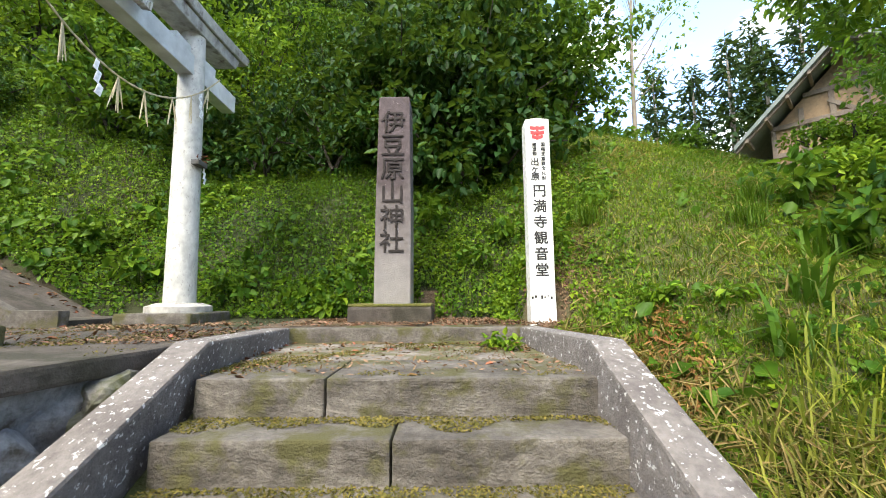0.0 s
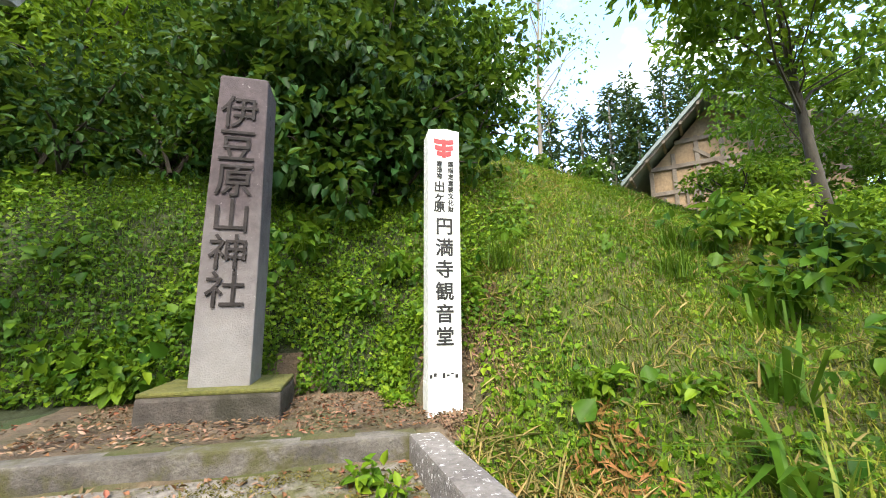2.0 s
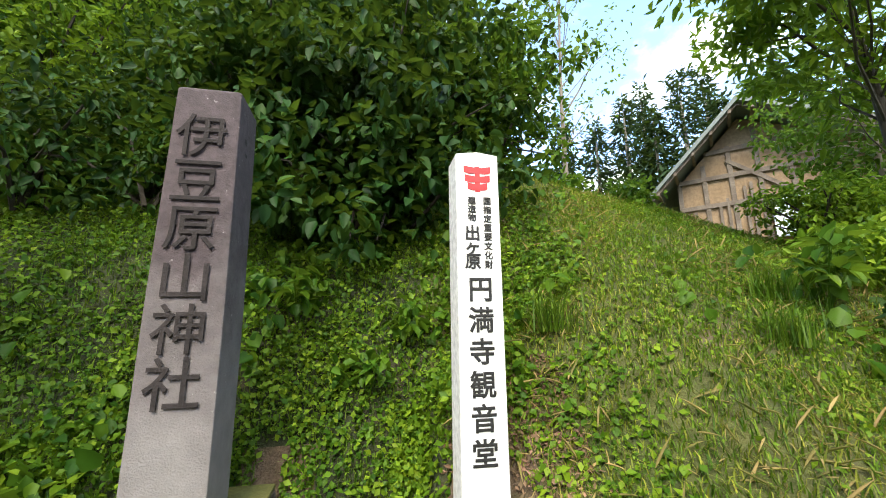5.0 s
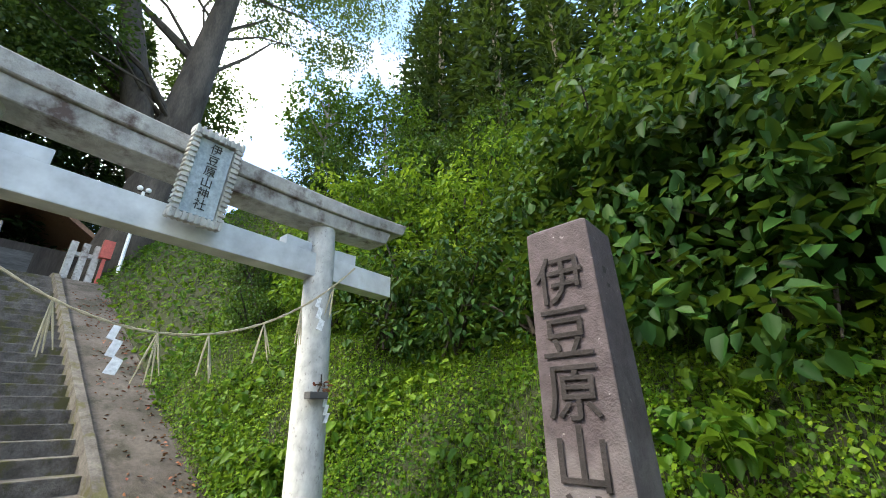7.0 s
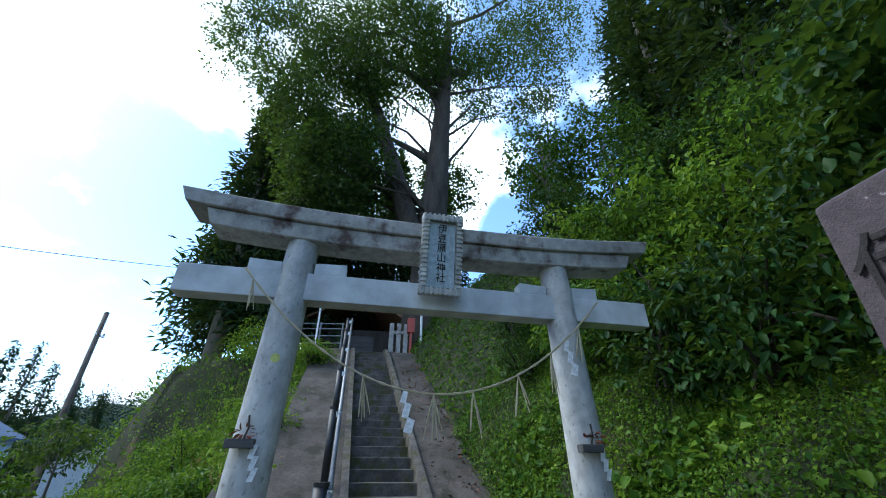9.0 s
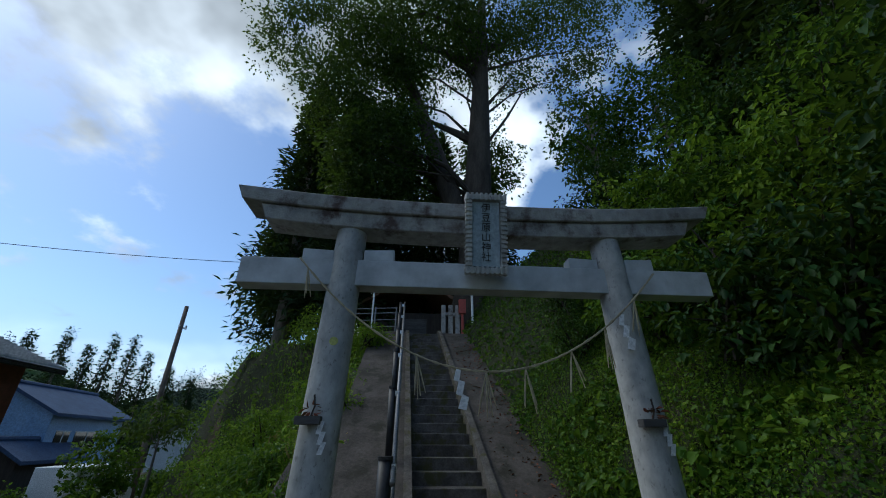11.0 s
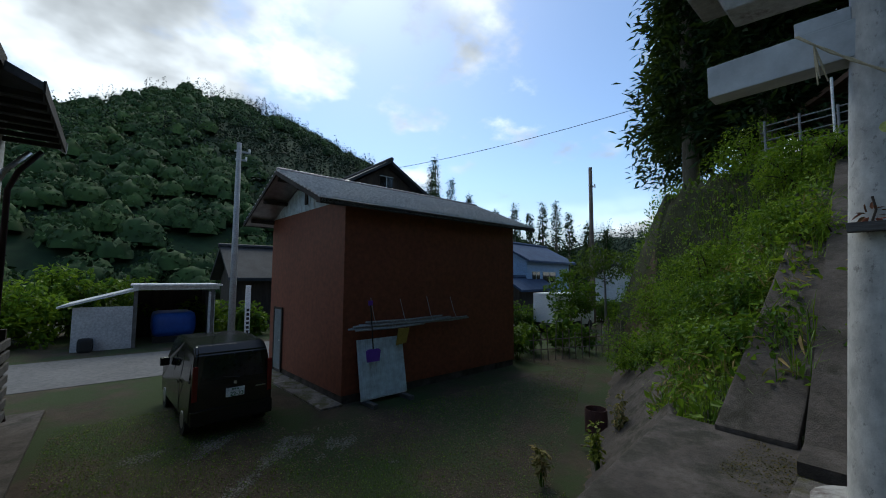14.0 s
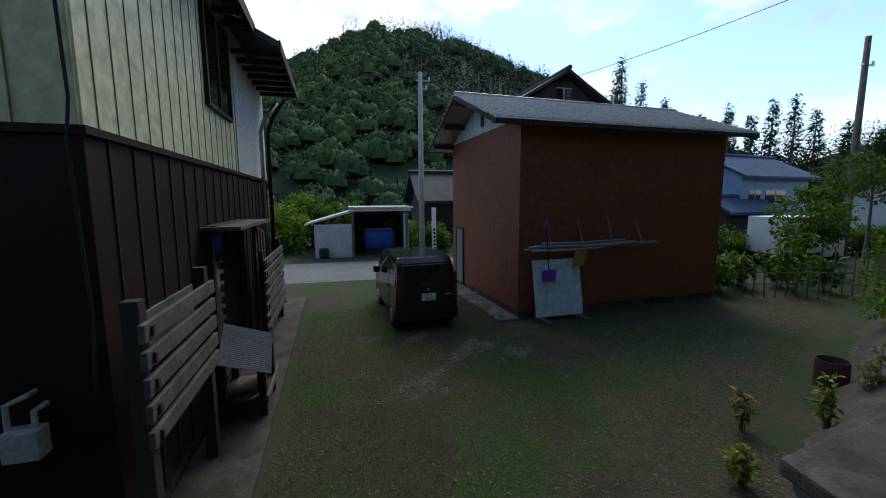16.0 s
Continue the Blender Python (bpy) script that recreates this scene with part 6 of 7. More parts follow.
# ---- trees ----
def tree(name, x, y, trunk, height, limbs, crown, clumps, per, leaf, width, mat, label, seed, lean=(0, 0), bark=BARK, clump_r=0.6, z0=None, low=0.25, fine=False):
    """trunk: radius; crown: list of (centre offset, radii). Limbs taper out from the trunk to the clumps."""
    g = np.random.default_rng(seed)
    z = float(land(x, y)) if z0 is None else z0
    h = holder(name, pose(x, y, z - 0.1), label, "tree")
    pts = [Vector((lean[0] * t + 0.15 * math.sin(3 * t + seed) * t, lean[1] * t + 0.15 * math.cos(2 * t + seed) * t, height * t)) for t in np.linspace(0, 1, 9)]
    part("trunk", tubem(pts, [trunk * (1.35 if k == 0 else 1 - 0.1 * k) for k in range(9)], 14), bark, h, shade=True)
    C = []
    for (o, r), n in zip(crown, clumps):
        d = unit(g, n)
        C.append(np.array(o) + d * np.array(r) * g.uniform(0.35, 1.0, (n, 1)) ** 0.7)
    C = np.concatenate(C)
    for i in range(limbs):
        p = Vector(C[g.integers(len(C))])
        t = 8 * min(0.97, max(low, min((p.z / height) * 0.9, 0.97) - 0.22 * g.random()))
        a = pts[int(t)].lerp(pts[min(int(t) + 1, 8)], t - int(t))
        m1 = a.lerp(p, 0.35) + Vector((g.normal(0, 0.05), g.normal(0, 0.05), 0.06)) * (p - a).length
        m2 = a.lerp(p, 0.7) + Vector((g.normal(0, 0.05), g.normal(0, 0.05), 0.04)) * (p - a).length
        r0 = trunk * (0.08 + 0.3 * g.random() ** 3)
        part("limb", tubem([a, m1, m2, p], [r0, r0 * 0.7, r0 * 0.4, r0 * 0.12], 6, False), bark, h)
    f = new("crown", clump_leaves("crown", g, C, clump_r * g.uniform(0.6, 1.4, len(C)), per, leaf, width, mat, 0.6, 0.5, diamonds if fine else leaves))
    f.parent = h
    return h


def conifer(name, x, y, height, radius, label, seed, base=0.12, per=26, levels=30, z0=None, spray=0.5, reps=7):
    g = np.random.default_rng(seed)
    z = float(land(x, y)) if z0 is None else z0
    h = holder(name, pose(x, y, z - 0.1), label, "tree", "cedar trees")
    part("trunk", tubem([(0, 0, 0), (0, 0, height * 0.5), (0, 0, height * 0.97)], [height * 0.02, height * 0.013, 0.02], 10), BARK, h, shade=True)
    P, T = [], []
    for k in range(levels):
        t = base + (1 - base) * k / levels
        r = radius * (1 - t) ** 0.75 * (1 + 0.25 * math.sin(k * 2.4 + seed)) + 0.1
        n = max(6, int(per * (r / radius + 0.25)))
        a = g.uniform(0, 2 * np.pi, n)
        rr = r * g.uniform(0.25, 1.0, n)
        P.append(np.stack([rr * np.cos(a), rr * np.sin(a), height * t + g.normal(0, 0.02 * height, n) - 0.25 * rr], 1))
        T.append(np.stack([np.cos(a), np.sin(a), np.full(n, -0.35)], 1))
    P, T = np.concatenate(P), np.concatenate(T)
    P = np.repeat(P, reps, 0) + g.normal(0, 0.1 * radius, (len(P) * reps, 3))
    T = np.repeat(T, reps, 0) + g.normal(0, 0.6, (len(P), 3))
    L = spray * g.uniform(0.6, 1.3, len(P))
    f = new("foliage", diamonds("foliage", P, T, g.normal(0, 0.6, (len(P), 3)) + np.array([0, 0, 1.0]), L, L * 0.32, NEEDLE))
    f.parent = h
    return h


# great broad-leaved tree at the stairhead
great = tree("zelkova_tree", -15.8, 4.6, 0.92, 24, 34,
             [((0.6, -4.4, 9.0), (2.2, 2.6, 3.2)), ((0, -5.4, 14.0), (3.0, 3.8, 4.4)), ((0, -9.2, 19.0), (3.0, 3.6, 3.6)), ((0.5, -2.2, 18.5), (3.6, 4.4, 4.0)), ((0, 4.6, 18.2), (3.0, 4.2, 3.6)),
              ((0, 0, 24.0), (4.5, 9.5, 4.5)), ((0, 9.5, 25.0), (3.0, 4.5, 3.2)), ((-1.6, 1.4, 11.0), (1.0, 1.8, 2.6))],
             [220, 260, 85, 230, 95, 230, 60, 50], 76, 0.2, 0.12, LEAF_TREE, "great old broad-leaved tree with forked trunk", 301, (0.2, 1.2), bark=OLDBARK, clump_r=0.95, z0=6.1, low=0.3, fine=True)
part("trunk_fork", tubem([(0, 0.1, 4.2), (0, -0.9, 7.5), (0.1, -2.4, 12.5), (0, -3.6, 16.5), (0, -5.2, 20.5)], [0.5, 0.5, 0.36, 0.26, 0.12], 12), OLDBARK, great, shade=True)
for i, (x, y, h, r) in enumerate(((-18.5, -4.2, 17.5, 2.4), (-20.5, -2.4, 19, 2.6), (-17.8, -1.4, 15.5, 2.2), (-22.5, -5.4, 18, 2.6), (-21.5, 0.8, 18, 2.5), (-23.0, 3.5, 18, 2.6), (-24.0, 6.6, 15, 2.2))):
    conifer("cedar_tree", x, y, h, r, "tall dark green cedar behind the stairway", 320 + i, base=0.2, per=46, spray=0.42, reps=11)
for i, (x, y, h, r) in enumerate(((-10.5, 15.2, 15, 2.5), (-8.2, 15.6, 17, 2.6), (-6.4, 14.4, 15, 2.4), (-12.8, 16.5, 15, 2.6), (-4.0, 15.5, 14, 2.5), (-1.5, 16.5, 14, 2.5), (-9.5, 19, 17, 2.8), (-5.5, 19, 17, 2.8))):
    conifer("cedar_tree", x, y, h, r, "tall dark green cedar on the upper hillside", 330 + i, base=0.05)
for i, (x, y) in enumerate(((-12.5, 9.5), (-14.5, 11.5), (-11.0, 11.8), (-17, 12))):
    tree("hillside_tree", x, y, 0.14, 5, 14, [((0, 0, 4.2), (1.8, 1.8, 2.2))], [90], 30, 0.16, 0.1, LEAF_MID, "young broad-leaved tree on the hillside", 345 + i, clump_r=0.45)
tree("slender_tree", 4.9, 9.4, 0.07, 7.0, 26, [((0, 0, 5.0), (1.5, 1.3, 2.6))], [70], 14, 0.11, 0.06, LEAF_LIGHT, "slender open tree with thin crown", 350, (0.3, 0.2), clump_r=0.4)
# tree that overhangs the mound
tree("overhanging_tree", 7.2, 5.1, 0.1, 5.2, 30, [((-1.2, -0.6, 4.0), (2.2, 1.8, 1.1)), ((-3.0, -1.3, 3.5), (1.1, 1.1, 0.5)), ((0.6, 0.2, 3.9), (2.4, 2.2, 1.6))], [85, 40, 85], 34, 0.2, 0.075, LEAF_LIGHT,
     "broad-leaved tree with branches hanging over the mound", 351, (-0.3, 0.1), clump_r=0.4, bark=OLDBARK)
for i, (x, y, h) in enumerate(((24, 35, 20), (26, 33, 22), (28, 31.5, 20), (30, 30, 23), (32, 28, 20), (34, 26, 21), (22, 38, 22), (36, 24, 20), (30, 35, 25), (34, 31, 25), (38, 27, 23))):
    conifer("cedar_tree", x, y, h + 2, 3.2, "distant dark cedar beyond the barn", 360 + i, per=24, levels=26, z0=1.5, spray=0.8, base=0.02)

tree("garden_tree", 10.2, 7.0, 0.1, 3.4, 14, [((0, 0, 2.8), (1.9, 1.7, 1.7))], [110], 30, 0.15, 0.08, LEAF_MID, "leafy green tree beside the barn", 352, clump_r=0.4)

# slope south of the stairway
def south_zone(x, y):
    top = stair_mid(x) - STAIR_HALF - 1.25
    top = np.where(x < -14, top - 0.3, top)
    low = stair_mid(x) - STAIR_HALF - 1.2 - 5.0 * smooth(12.5, 16.0, -x)
    low = np.minimum(-0.8 - 0.45 * (-4.2 - x), low - 2.5 * smooth(10, 14, -x) - 0.4)
    foot = low + 1.05 - 0.85 * smooth(9.5, 12, -x) + 0.2 * np.sin(2.3 * x)
    return (x < -4.6) & (y < top) & (y > foot)


P = on_land(R1, 70000, -20.0, -4.6, -12.0, 1.6, south_zone)
carpet("slope_cover", R1, P, 0.35, 0.09, 0.045, LEAF_LIGHT, "tangled green weeds covering the slope", "ground cover", 0.5)
P = on_land(R1, 15000, -14.5, -4.6, -6.0, 1.6, lambda x, y: south_zone(x, y) & (patchy(x, y, 0.9, 1.0) > -0.1))
stuff("slope_grass", blades("slope_grass", R1, P, 0.6, 0.013, GRASS, 0.6, 1.0), "tall pale grass on the slope", "grass")
P = on_land(R1, 6000, -10.5, -4.6, -3.0, 1.4, lambda x, y: south_zone(x, y) & (patchy(x, y, 1.4, 2.0) > -0.2))
carpet("slope_dry_weeds", R1, P, 0.3, 0.14, 0.02, STRAW, "dry yellow weeds at the ramp's edge", "weeds", 0.6)
for i, (x, y, rr) in enumerate(((-8.2, -0.6, 0.7), (-9.6, -1.3, 0.8), (-11, -1.4, 0.9), (-12.4, -2.2, 1.0), (-10.4, -3.0, 0.8), (-13.5, -3.6, 1.1), (-7.0, 0.3, 0.5), (-12.2, 0.2, 0.9), (-14.4, -1.2, 1.1), (-5.6, 0.7, 0.35), (-6.3, 0.1, 0.4), (-7.4, -0.5, 0.45), (-8.9, 0.6, 0.5), (-9.8, 0.1, 0.6), (-11.2, -2.2, 0.6), (-9.2, -2.0, 0.5), (-11.6, 0.9, 0.5), (-8.0, 0.9, 0.35))):
    bush("slope_shrub", (x, y, float(land(x, y)) + rr * 0.5), (rr, rr, rr * 0.8), int(110 * rr), 34, 0.09, 0.04, LEAF_LIGHT if i % 3 else LEAF_MID, "leafy green shrub on the slope", 400 + i, 4, 0.3)
tree("sapling", -17.0, -7.5, 0.08, 4.2, 12, [((0, 0, 3.8), (1.5, 1.3, 0.8))], [50], 26, 0.16, 0.07, LEAF_TREE, "dark layered sapling on the slope", 420, clump_r=0.4)
tree("garden_tree", -17.5, -9.6, 0.09, 2.6, 12, [((0, 0, 2.3), (1.2, 1.2, 1.2))], [70], 30, 0.15, 0.1, LEAF_MID, "leafy garden tree behind the fence", 421, clump_r=0.35, z0=YARD_Z)
for i, (x, y) in enumerate(((-11.4, -8.3), (-12.3, -7.9), (-13.4, -7.2), (-14.4, -6.9), (-12.9, -8.8), (-11.0, -7.7), (-13.9, -8.0), (-12.0, -9.3), (-15.2, -8.2))):
    herb("vegetable_plant", x, y, 14, 0.5, 1.1 if i != 2 else 1.9, 0.22, LEAF_MID, "broad-leaved vegetable plant in the garden plot", 430 + i, YARD_Z)
for i, (x, y, hh) in enumerate(((-5.36, -1.36, 0.75), (-6.5, -1.53, 0.95), (-3.44, -0.94, 0.4), (-4.4, -1.7, 0.55))):
    herb("wilted_stalk", x, y, 14, 0.1, hh, 0.08, STRAW if i % 2 else YGRASS, "wilting weed stalk beside the platform", 440 + i, YARD_Z)
for i, (x, y, w) in enumerate(((4.5, -22.0, 2.0), (0.8, -24.5, 2.2), (-3.2, -22.5, 1.2), (-4.6, -20.5, 1.0), (3.0, -25, 2.2), (8, -23, 2.4), (-8.5, -20.5, 1.2))):
    bush("roadside_bush", (x, y, YARD_Z + w * 0.65), (w, w * 0.8, w * 0.75), int(60 * w), 30, 0.24, 0.14, LEAF_LIGHT if i % 2 == 0 else LEAF_MID, "rounded green bush across the road", 450 + i, 4, 0.5, YARD_Z)

for i in range(9):
    x = -15.0 - 2.1 * i
    bush("garden_bush", (x, -12.35 + 0.2 * math.sin(3 * i), YARD_Z + 0.75), (1.25, 0.45, 0.95 + 0.15 * math.sin(5 * i)), 80, 30, 0.14, 0.08, LEAF_MID if i % 2 else LEAF_DARK, "leafy green garden bush beside the road", 470 + i, 4, 0.3, YARD_Z)

# moss and crumbled litter on the steps, landing and platform
def scatter(name, P, length, width, mat, label, category, seed):
    g = np.random.default_rng(seed)
    n = len(P)
    P = P + np.array([0, 0, 0.004]) * g.random((n, 1))
    return stuff(name, diamonds(name, P, np.concatenate([g.normal(0, 1, (n, 2)), g.uniform(0, 0.5, (n, 1))], 1), np.array([0, 0, 1.0]) + g.normal(0, 0.5, (n, 3)), length * g.uniform(0.5, 1.5, n), width * g.uniform(0.6, 1.3, n), mat), label, category)


def flat_points(seed, n, x0, x1, y0, y1, z, keep):
    g = np.random.default_rng(seed)
    P = np.stack([g.uniform(x0, x1, n), g.uniform(y0, y1, n), np.full(n, z)], 1)
    return P[keep(P[:, 0], P[:, 1], g)]


M = [flat_points(601, 26000, -1.2, 0.74, 1.97, 3.36, 1.071, lambda x, y, g: patchy(x, y, 2.7, 1.3) + 0.5 * patchy(x, y, 9, 0.2) + g.normal(0, 0.3, len(x)) > 0.75)]
for k in range(1, 4):
    yb = 1.93 - 0.29 * (k - 1)
    M.append(flat_points(601 + k, 9000, -1.16, 0.74, yb - 0.29, yb, 1.071 - 0.18 * k, lambda x, y, g, yb=yb: (yb - y < 0.05 + 0.12 * np.abs(patchy(x, 0 * x, 5, k))) & (g.random(len(x)) < 0.8)))
M.append(flat_points(611, 30000, -4.0, -1.5, 0.9, 4.2, 1.201, lambda x, y, g: patchy(x, y, 2.0, 2.2) + 0.5 * patchy(x, y, 7, 1.2) + g.normal(0, 0.3, len(x)) > 0.6))
scatter("step_moss", np.concatenate(M), 0.013, 0.01, MOSSBIT, "olive yellow moss on the steps and landing", "moss", 620)
C = [flat_points(631, 3000, -1.4, 0.95, 3.5, 4.6, 1.212, lambda x, y, g: g.random(len(x)) < 0.9), flat_points(632, 4500, -4.0, -1.5, 2.2, 4.3, 1.203, lambda x, y, g: g.random(len(x)) < 0.2 + 0.8 * (patchy(x, y, 1.7, 4.0) > 0.1)),
     flat_points(633, 1500, -1.2, 0.74, 2.0, 3.37, 1.071, lambda x, y, g: g.random(len(x)) < 0.5)]
scatter("earth_litter", np.concatenate(C), 0.035, 0.014, CRUMB, "crumbled brown leaf litter on the ledge and platform", "leaf litter", 640)


def boulder(x, y, z, r, seed, mat, label):
    bm = bmesh.new()
    bmesh.ops.create_icosphere(bm, subdivisions=3, radius=1.0)
    for v in bm.verts:
        d = v.co.normalized()
        v.co = d * (1 + 0.35 * noise.noise(d * 1.6 + Vector((seed, 2, 1))) + 0.12 * noise.noise(d * 5 + Vector((1, seed, 3))))
        v.co = Vector((v.co.x * r[0], v.co.y * r[1], v.co.z * r[2]))
    return tagged(part("boulder", bm, mat, at=pose(x, y, z, 0, 0, 40 * seed)), label, "stone", "rough stones beside the steps")


for i, (x, y, r) in enumerate(((-1.62, 1.95, (0.2, 0.28, 0.2)), (-1.75, 1.5, (0.24, 0.26, 0.26)), (-1.85, 1.05, (0.22, 0.3, 0.28)), (-1.62, 1.15, (0.14, 0.17, 0.14)), (-1.95, 0.6, (0.26, 0.28, 0.3)), (-1.68, 0.65, (0.16, 0.2, 0.16)))):
    boulder(x, y, float(land(-1.2, y)) + (0.12 if r[0] > 0.18 else 0.0), r, i + 1, ROCK if i % 2 else OLDCON, "rough blue-grey stone beside the steps" if i % 2 else "rough stained stone beside the steps")

# yard: grass patches, gravel, dry leaves
def yard_zone(x, y):
    return (x < 1.4) & (y < -0.2) & ~((x < -2.2) & (y < -6.0) & (x > -11)) & (y > -12.5) & ~((x < -4.5) & (y > -1.6 - 0.5 * (-4.4 - x)))


def mossy(x, y):
    """How green the yard is: a broad strip before the house, thin islands elsewhere."""
    return 1.1 * np.exp(-((x - 0.2) / 1.3) ** 2) + 0.7 * np.exp(-((x + 2.6) / 1.6) ** 2 - ((y + 3.0) / 1.3) ** 2) + 0.45 * patchy(x, y, 1.1, 1.7)


P = on_land(R1, 60000, -10.5, 1.4, -9.0, 0.2, lambda x, y: yard_zone(x, y) & (mossy(x, y) + R1.normal(0, 0.3, len(x)) > 0.35))
stuff("yard_grass", blades("yard_grass", R1, P, 0.032, 0.008, GRASS, 0.9, 1.0), "thin short grass patches on the yard", "grass")
P = on_land(R1, 60000, -11.5, 1.4, -9.0, 0.2, lambda x, y: yard_zone(x, y) & (mossy(x, y) + R1.normal(0, 0.4, len(x)) > 0.0))
carpet("yard_moss", R1, P, 0.012, 0.026, 0.018, GRASS, "low green moss and clover on the yard", "moss", 0.3)


def pebbles(name, P, size, mat, label):
    g = np.random.default_rng(9)
    n = len(P)
    base = np.array([(1, 0, 0), (0, 1, 0), (-1, 0, 0), (0, -1, 0), (0, 0, 0.7), (0, 0, -0.7)], float)
    V = P[:, None, :] + base[None] * (size * g.uniform(0.4, 1.3, (n, 1, 3)))
    f = np.array([(0, 1, 4), (1, 2, 4), (2, 3, 4), (3, 0, 4), (1, 0, 5), (2, 1, 5), (3, 2, 5), (0, 3, 5)])
    F = (np.arange(n) * 6)[:, None, None] + f[None]
    return stuff(name, quick_mesh(name, V.reshape(-1, 3), F.reshape(-1, 3), mat), label, "gravel")


PEB = material("pebble", (0.085, 0.062, 0.042), (0.19, 0.145, 0.105), 3, 0.9, 0, vary=0.4, island=True)
pebbles("yard_gravel", on_land(R1, 46000, -11.5, 1.4, -8.5, 0.2, lambda x, y: yard_zone(x, y) & (mossy(x, y) + R1.normal(0, 0.4, len(x)) < 0.75)), 0.018, PEB, "loose grey-brown gravel on the yard")
PALE_PEB = material("pale_crushed_stone", (0.15, 0.14, 0.125), (0.26, 0.245, 0.225), 3, 0.95, 0, vary=0.35, island=True)
pebbles("pale_gravel", on_land(R1, 16000, -3.2, 0.6, -6.6, -3.6, lambda x, y: yard_zone(x, y) & (patchy(x, y, 1.9, 2.6) + 0.5 * patchy(x, y, 5.3, 0.8) + R1.normal(0, 0.25, len(x)) > 0.75)), 0.02, PALE_PEB, "pale crushed stone worn into the yard by the van")


def litter(name, n, x0, x1, y0, y1, z, size, label, seed, edge=None):
    g = np.random.default_rng(seed)
    P = np.stack([g.uniform(x0, x1, n), g.uniform(y0, y1, n), np.full(n, z)], 1)
    if edge is not None:
        P = P[edge(P, g)]
    n = len(P)
    return stuff(name, leaves(name, P, np.concatenate([g.normal(0, 1, (n, 2)), g.uniform(0, 0.3, (n, 1))], 1), np.array([0, 0, 1.0]) + g.normal(0, 0.3, (n, 3)), size * g.uniform(0.6, 1.4, n), size * 0.5, DEAD, 0.3, 0.2), label, "dry leaves")


litter("landing_leaves", 420, -1.3, 0.74, 1.95, 3.38, 1.072, 0.05, "brown fallen leaves along the landing kerbs", 21, lambda P, g: (np.minimum(P[:, 0] + 1.3, 3.42 - P[:, 1]) < g.exponential(0.14, len(P))) | (g.random(len(P)) < 0.06))
litter("platform_leaves", 230, -4.0, -1.5, 2.4, 4.2, 1.205, 0.05, "brown fallen leaves on the platform", 22, lambda P, g: g.random(len(P)) < 0.25 + 0.75 * (P[:, 1] > 3.5))
litter("ledge_leaves", 380, -1.4, 0.9, 3.5, 4.6, 1.21, 0.035, "brown leaf litter before the bank", 23)
g7 = np.random.default_rng(77)
px = g7.uniform(-12, -3.8, 900)
py = stair_mid(px) + g7.uniform(0.75, 1.45, 900)
Pr = np.stack([px, py, stair_height(px) + 0.075], 1)
Pr = Pr[(py - stair_mid(px) > 1.25) | (g7.random(900) < 0.25)]
stuff("ramp_leaves", leaves("ramp_leaves", Pr, g7.normal(0, 1, (len(Pr), 3)) * np.array([1, 1, 0.2]), np.array([0, 0, 1.0]) + g7.normal(0, 0.4, (len(Pr), 3)), 0.06 * g7.uniform(0.6, 1.4, len(Pr)), 0.03, DEAD), "brown dead leaves on the ramp", "dry leaves")


# ---- wooded hills ----
def canopy(name, P, R, mat, label, pointed=False, per=78):
    """Tree crowns of a far wood: rounded clumps of foliage, or ragged spires."""
    g = np.random.default_rng(len(P))
    n = len(P)
    c, r = np.repeat(P, per, 0), np.repeat(R, per)[:, None]
    d = unit(g, n * per)
    if pointed:
        t = g.uniform(0, 1, (n * per, 1)) ** 1.3
        a = g.uniform(0, 2 * np.pi, (n * per, 1))
        w = (1 - t) * 0.55 + 0.03
        Q = c + np.concatenate([np.cos(a) * w, np.sin(a) * w, t * 3.6 - 1.0], 1) * r
        tip = np.concatenate([np.cos(a), np.sin(a), np.full_like(a, -0.5)], 1)
        L = (r * (0.2 + 0.3 * (1 - t)))[:, 0]
        return stuff(name, diamonds(name, Q, tip, g.normal(0, 0.5, (n * per, 3)) + np.array([0, 0, 1.0]), L, L * 0.55, mat), label, "woods")
    # a lumpy dome for each crown, with loose sprays of leaves round it
    na, nr = 9, 4
    a, e = np.meshgrid(np.arange(na) * 2 * np.pi / na, np.linspace(-0.25, 1.35, nr), indexing="xy")
    dome = np.concatenate([np.stack([np.cos(a) * np.cos(e), np.sin(a) * np.cos(e), np.sin(e)], -1).reshape(-1, 3), [[0, 0, 1.0]]])
    k = len(dome)
    V = P[:, None] + dome[None] * R[:, None, None] * g.uniform(0.6, 0.95, (n, k, 1)) * np.array([1, 1, 0.95])
    f = [(i * na + m, i * na + (m + 1) % na, (i + 1) * na + (m + 1) % na, (i + 1) * na + m) for i in range(nr - 1) for m in range(na)]
    f += [((nr - 1) * na + m, (nr - 1) * na + (m + 1) % na, k - 1, k - 1) for m in range(na)]
    quads = np.array([q for q in f if q[2] != q[3]])
    me = quick_mesh(name, V.reshape(-1, 3), ((np.arange(n) * k)[:, None, None] + quads[None]).reshape(-1, 4), mat)
    me.shade_smooth()
    stuff(name, me, label, "woods")
    d[:, 2] = np.abs(d[:, 2]) - 0.1
    Q = c + d * r * g.uniform(0.7, 1.15, (n * per, 1))
    L = (r * g.uniform(0.16, 0.32, (n * per, 1)))[:, 0]
    tip = g.normal(0, 1, (n * per, 3)) + d * 0.3
    return stuff(name + "_sprays", diamonds(name + "_sprays", Q, tip, d + g.normal(0, 0.35, (n * per, 3)), L, L * 0.75, mat), "loose leaf sprays of the hill's broad-leaved woods", "woods")


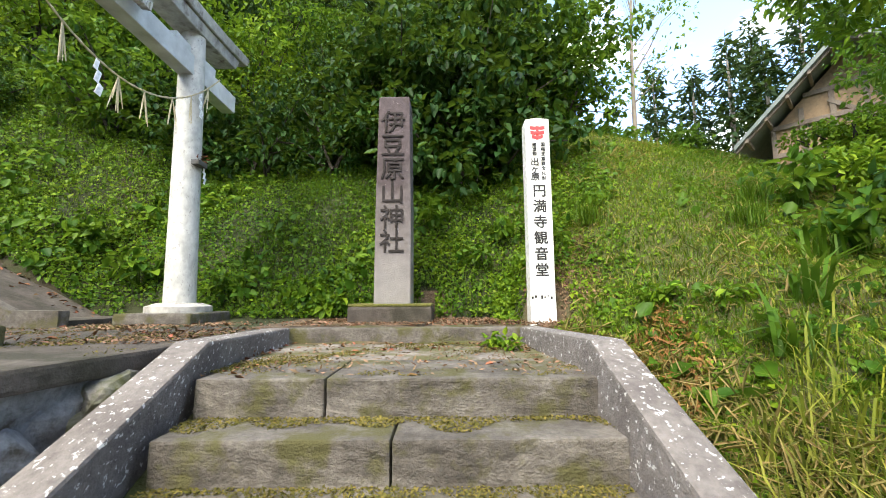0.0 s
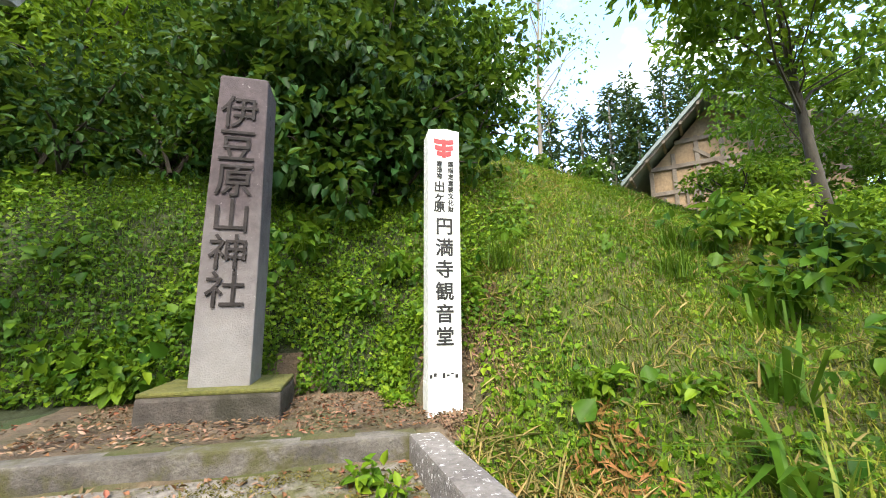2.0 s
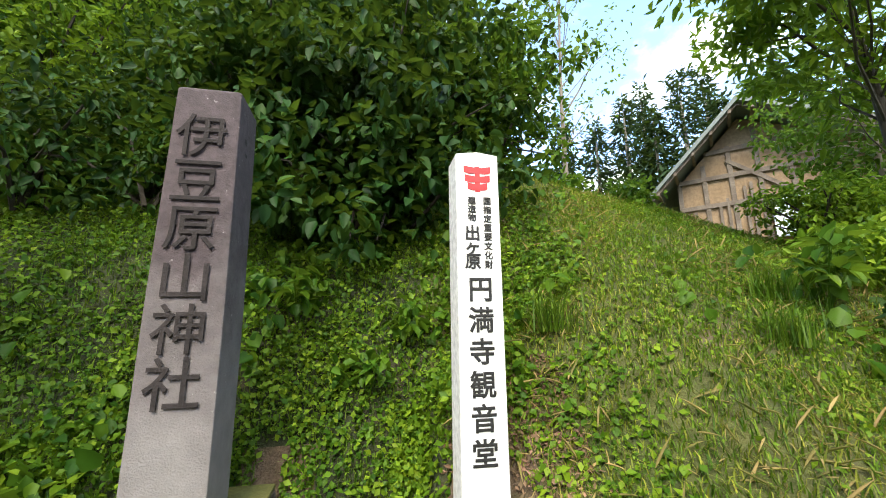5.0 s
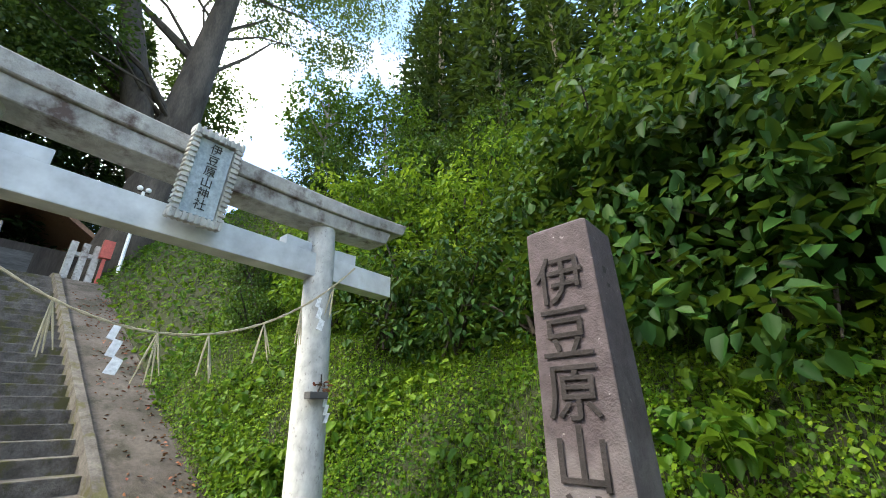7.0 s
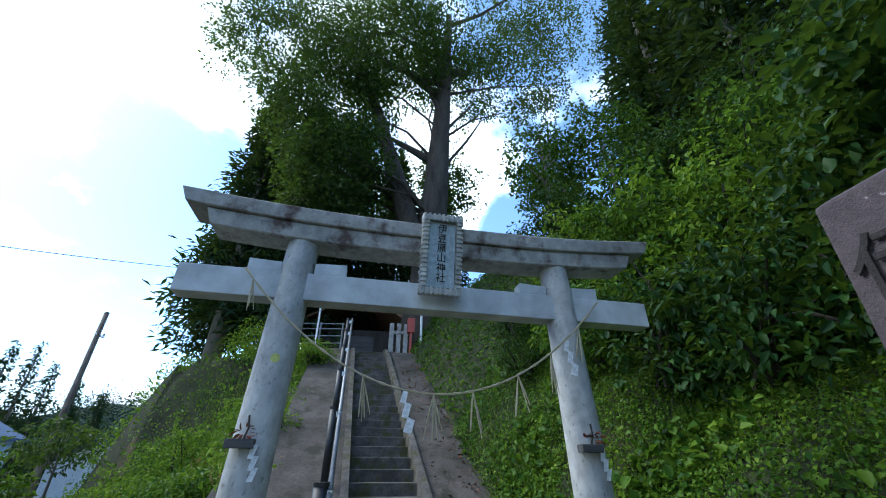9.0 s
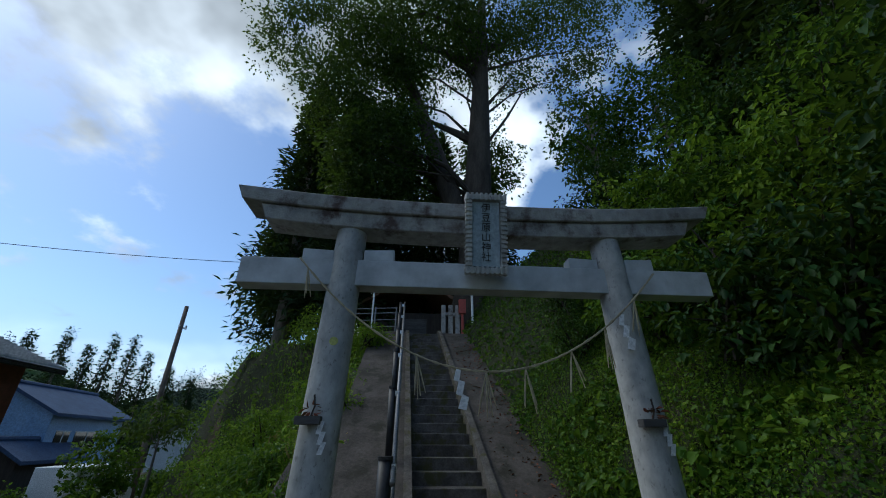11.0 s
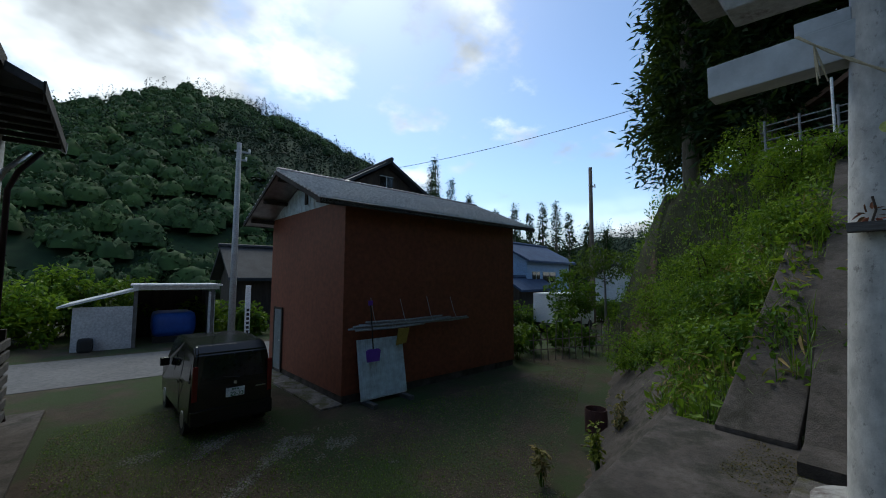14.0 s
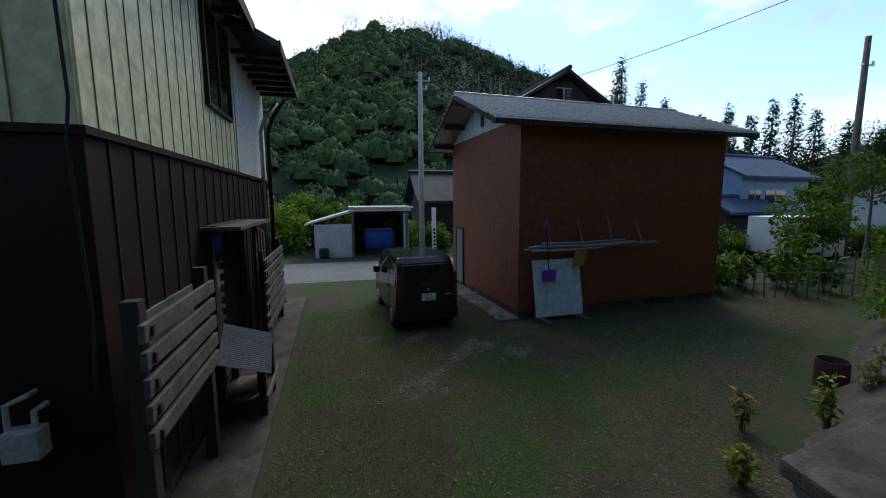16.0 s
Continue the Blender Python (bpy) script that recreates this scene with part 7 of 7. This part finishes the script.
def hill(name, xs_, hs_, y_ridge, y_foot, n, seed, label, step=12.0):
    g = np.random.default_rng(seed)
    gx = np.arange(min(xs_), max(xs_) + 1, step)
    gy = np.linspace(0, 1, 14)
    V, F = [], []
    for x in gx:
        H = np.interp(x, xs_, hs_)
        for t in gy:
            V.append((x, y_foot + (y_ridge - y_foot) * t, -1 + H * (t ** 0.9)))
    for i in range(len(gx) - 1):
        for j in range(len(gy) - 1):
            a = i * len(gy) + j
            F.append((a, a + len(gy), a + len(gy) + 1, a + 1))
    hb = as_object(name, V, F, FLOOR)
    tagged(hb, label, "hill", kind="structure")
    x = g.uniform(max(min(xs_), -190) if step < 15 else min(xs_), min(max(xs_), 90), n)
    t = g.uniform(0, 1.02, n) ** 1.05
    P = np.stack([x, y_foot + (y_ridge - y_foot) * t, -1 + np.interp(x, xs_, hs_) * t ** 0.9 + 1.0], 1)
    return P, t, g


P, t, g = hill("backdrop_hill", [-260, -170, -125, -93, -75, -50, -16, 4, 18, 60, 140, 260], [4, 10, 38, 58, 69, 77, 79, 69, 61, 52, 48, 44], -185, -55, 3300, 500, "wooded green hillside beyond the village")
con = (np.sin(P[:, 0] * 0.06 + 1) + np.sin(P[:, 1] * 0.07) + g.normal(0, 0.6, len(P)) < -0.5) | ((t > 0.94) & (g.random(len(P)) < 0.5))
canopy("hill_woods", P[~con], g.uniform(1.6, 3.6, (~con).sum()), FOREST, "broad-leaved woods covering the hill", per=64)
canopy("hill_conifers", P[con], g.uniform(1.8, 3.0, con.sum()), FOREST_DARK, "dark conifers among the hill woods", True, per=56)
P, t, g = hill("backdrop_hill_far", [-520, -420, -330, -260, -200], [46, 44, 40, 24, 2], -170, -90, 900, 501, "low wooded hill far down the valley", 20)
canopy("far_woods", P, g.uniform(4, 7, len(P)), FOREST_DARK, "dark distant woods down the valley", True, per=40)
g = np.random.default_rng(12)
# spired cedars behind the houses
for i, (x, y, h) in enumerate(((-41, -52, 22), (-43.5, -54, 25), (-46, -52.5, 21), (-49, -51, 18), (-52, -47, 15), (-55, -45, 16), (-57.5, -43.5, 14.5), (-60, -42.5, 16.5), (-62.8, -41.5, 17), (-65.5, -40.5, 15), (-68, -38, 13), (-71, -36, 12))):
    conifer("cedar_tree", x, y, h + 0.6, 1.9, "tall spired dark cedar behind the village houses", 700 + i, per=20, levels=36, z0=-0.4, spray=0.5, base=0.06)
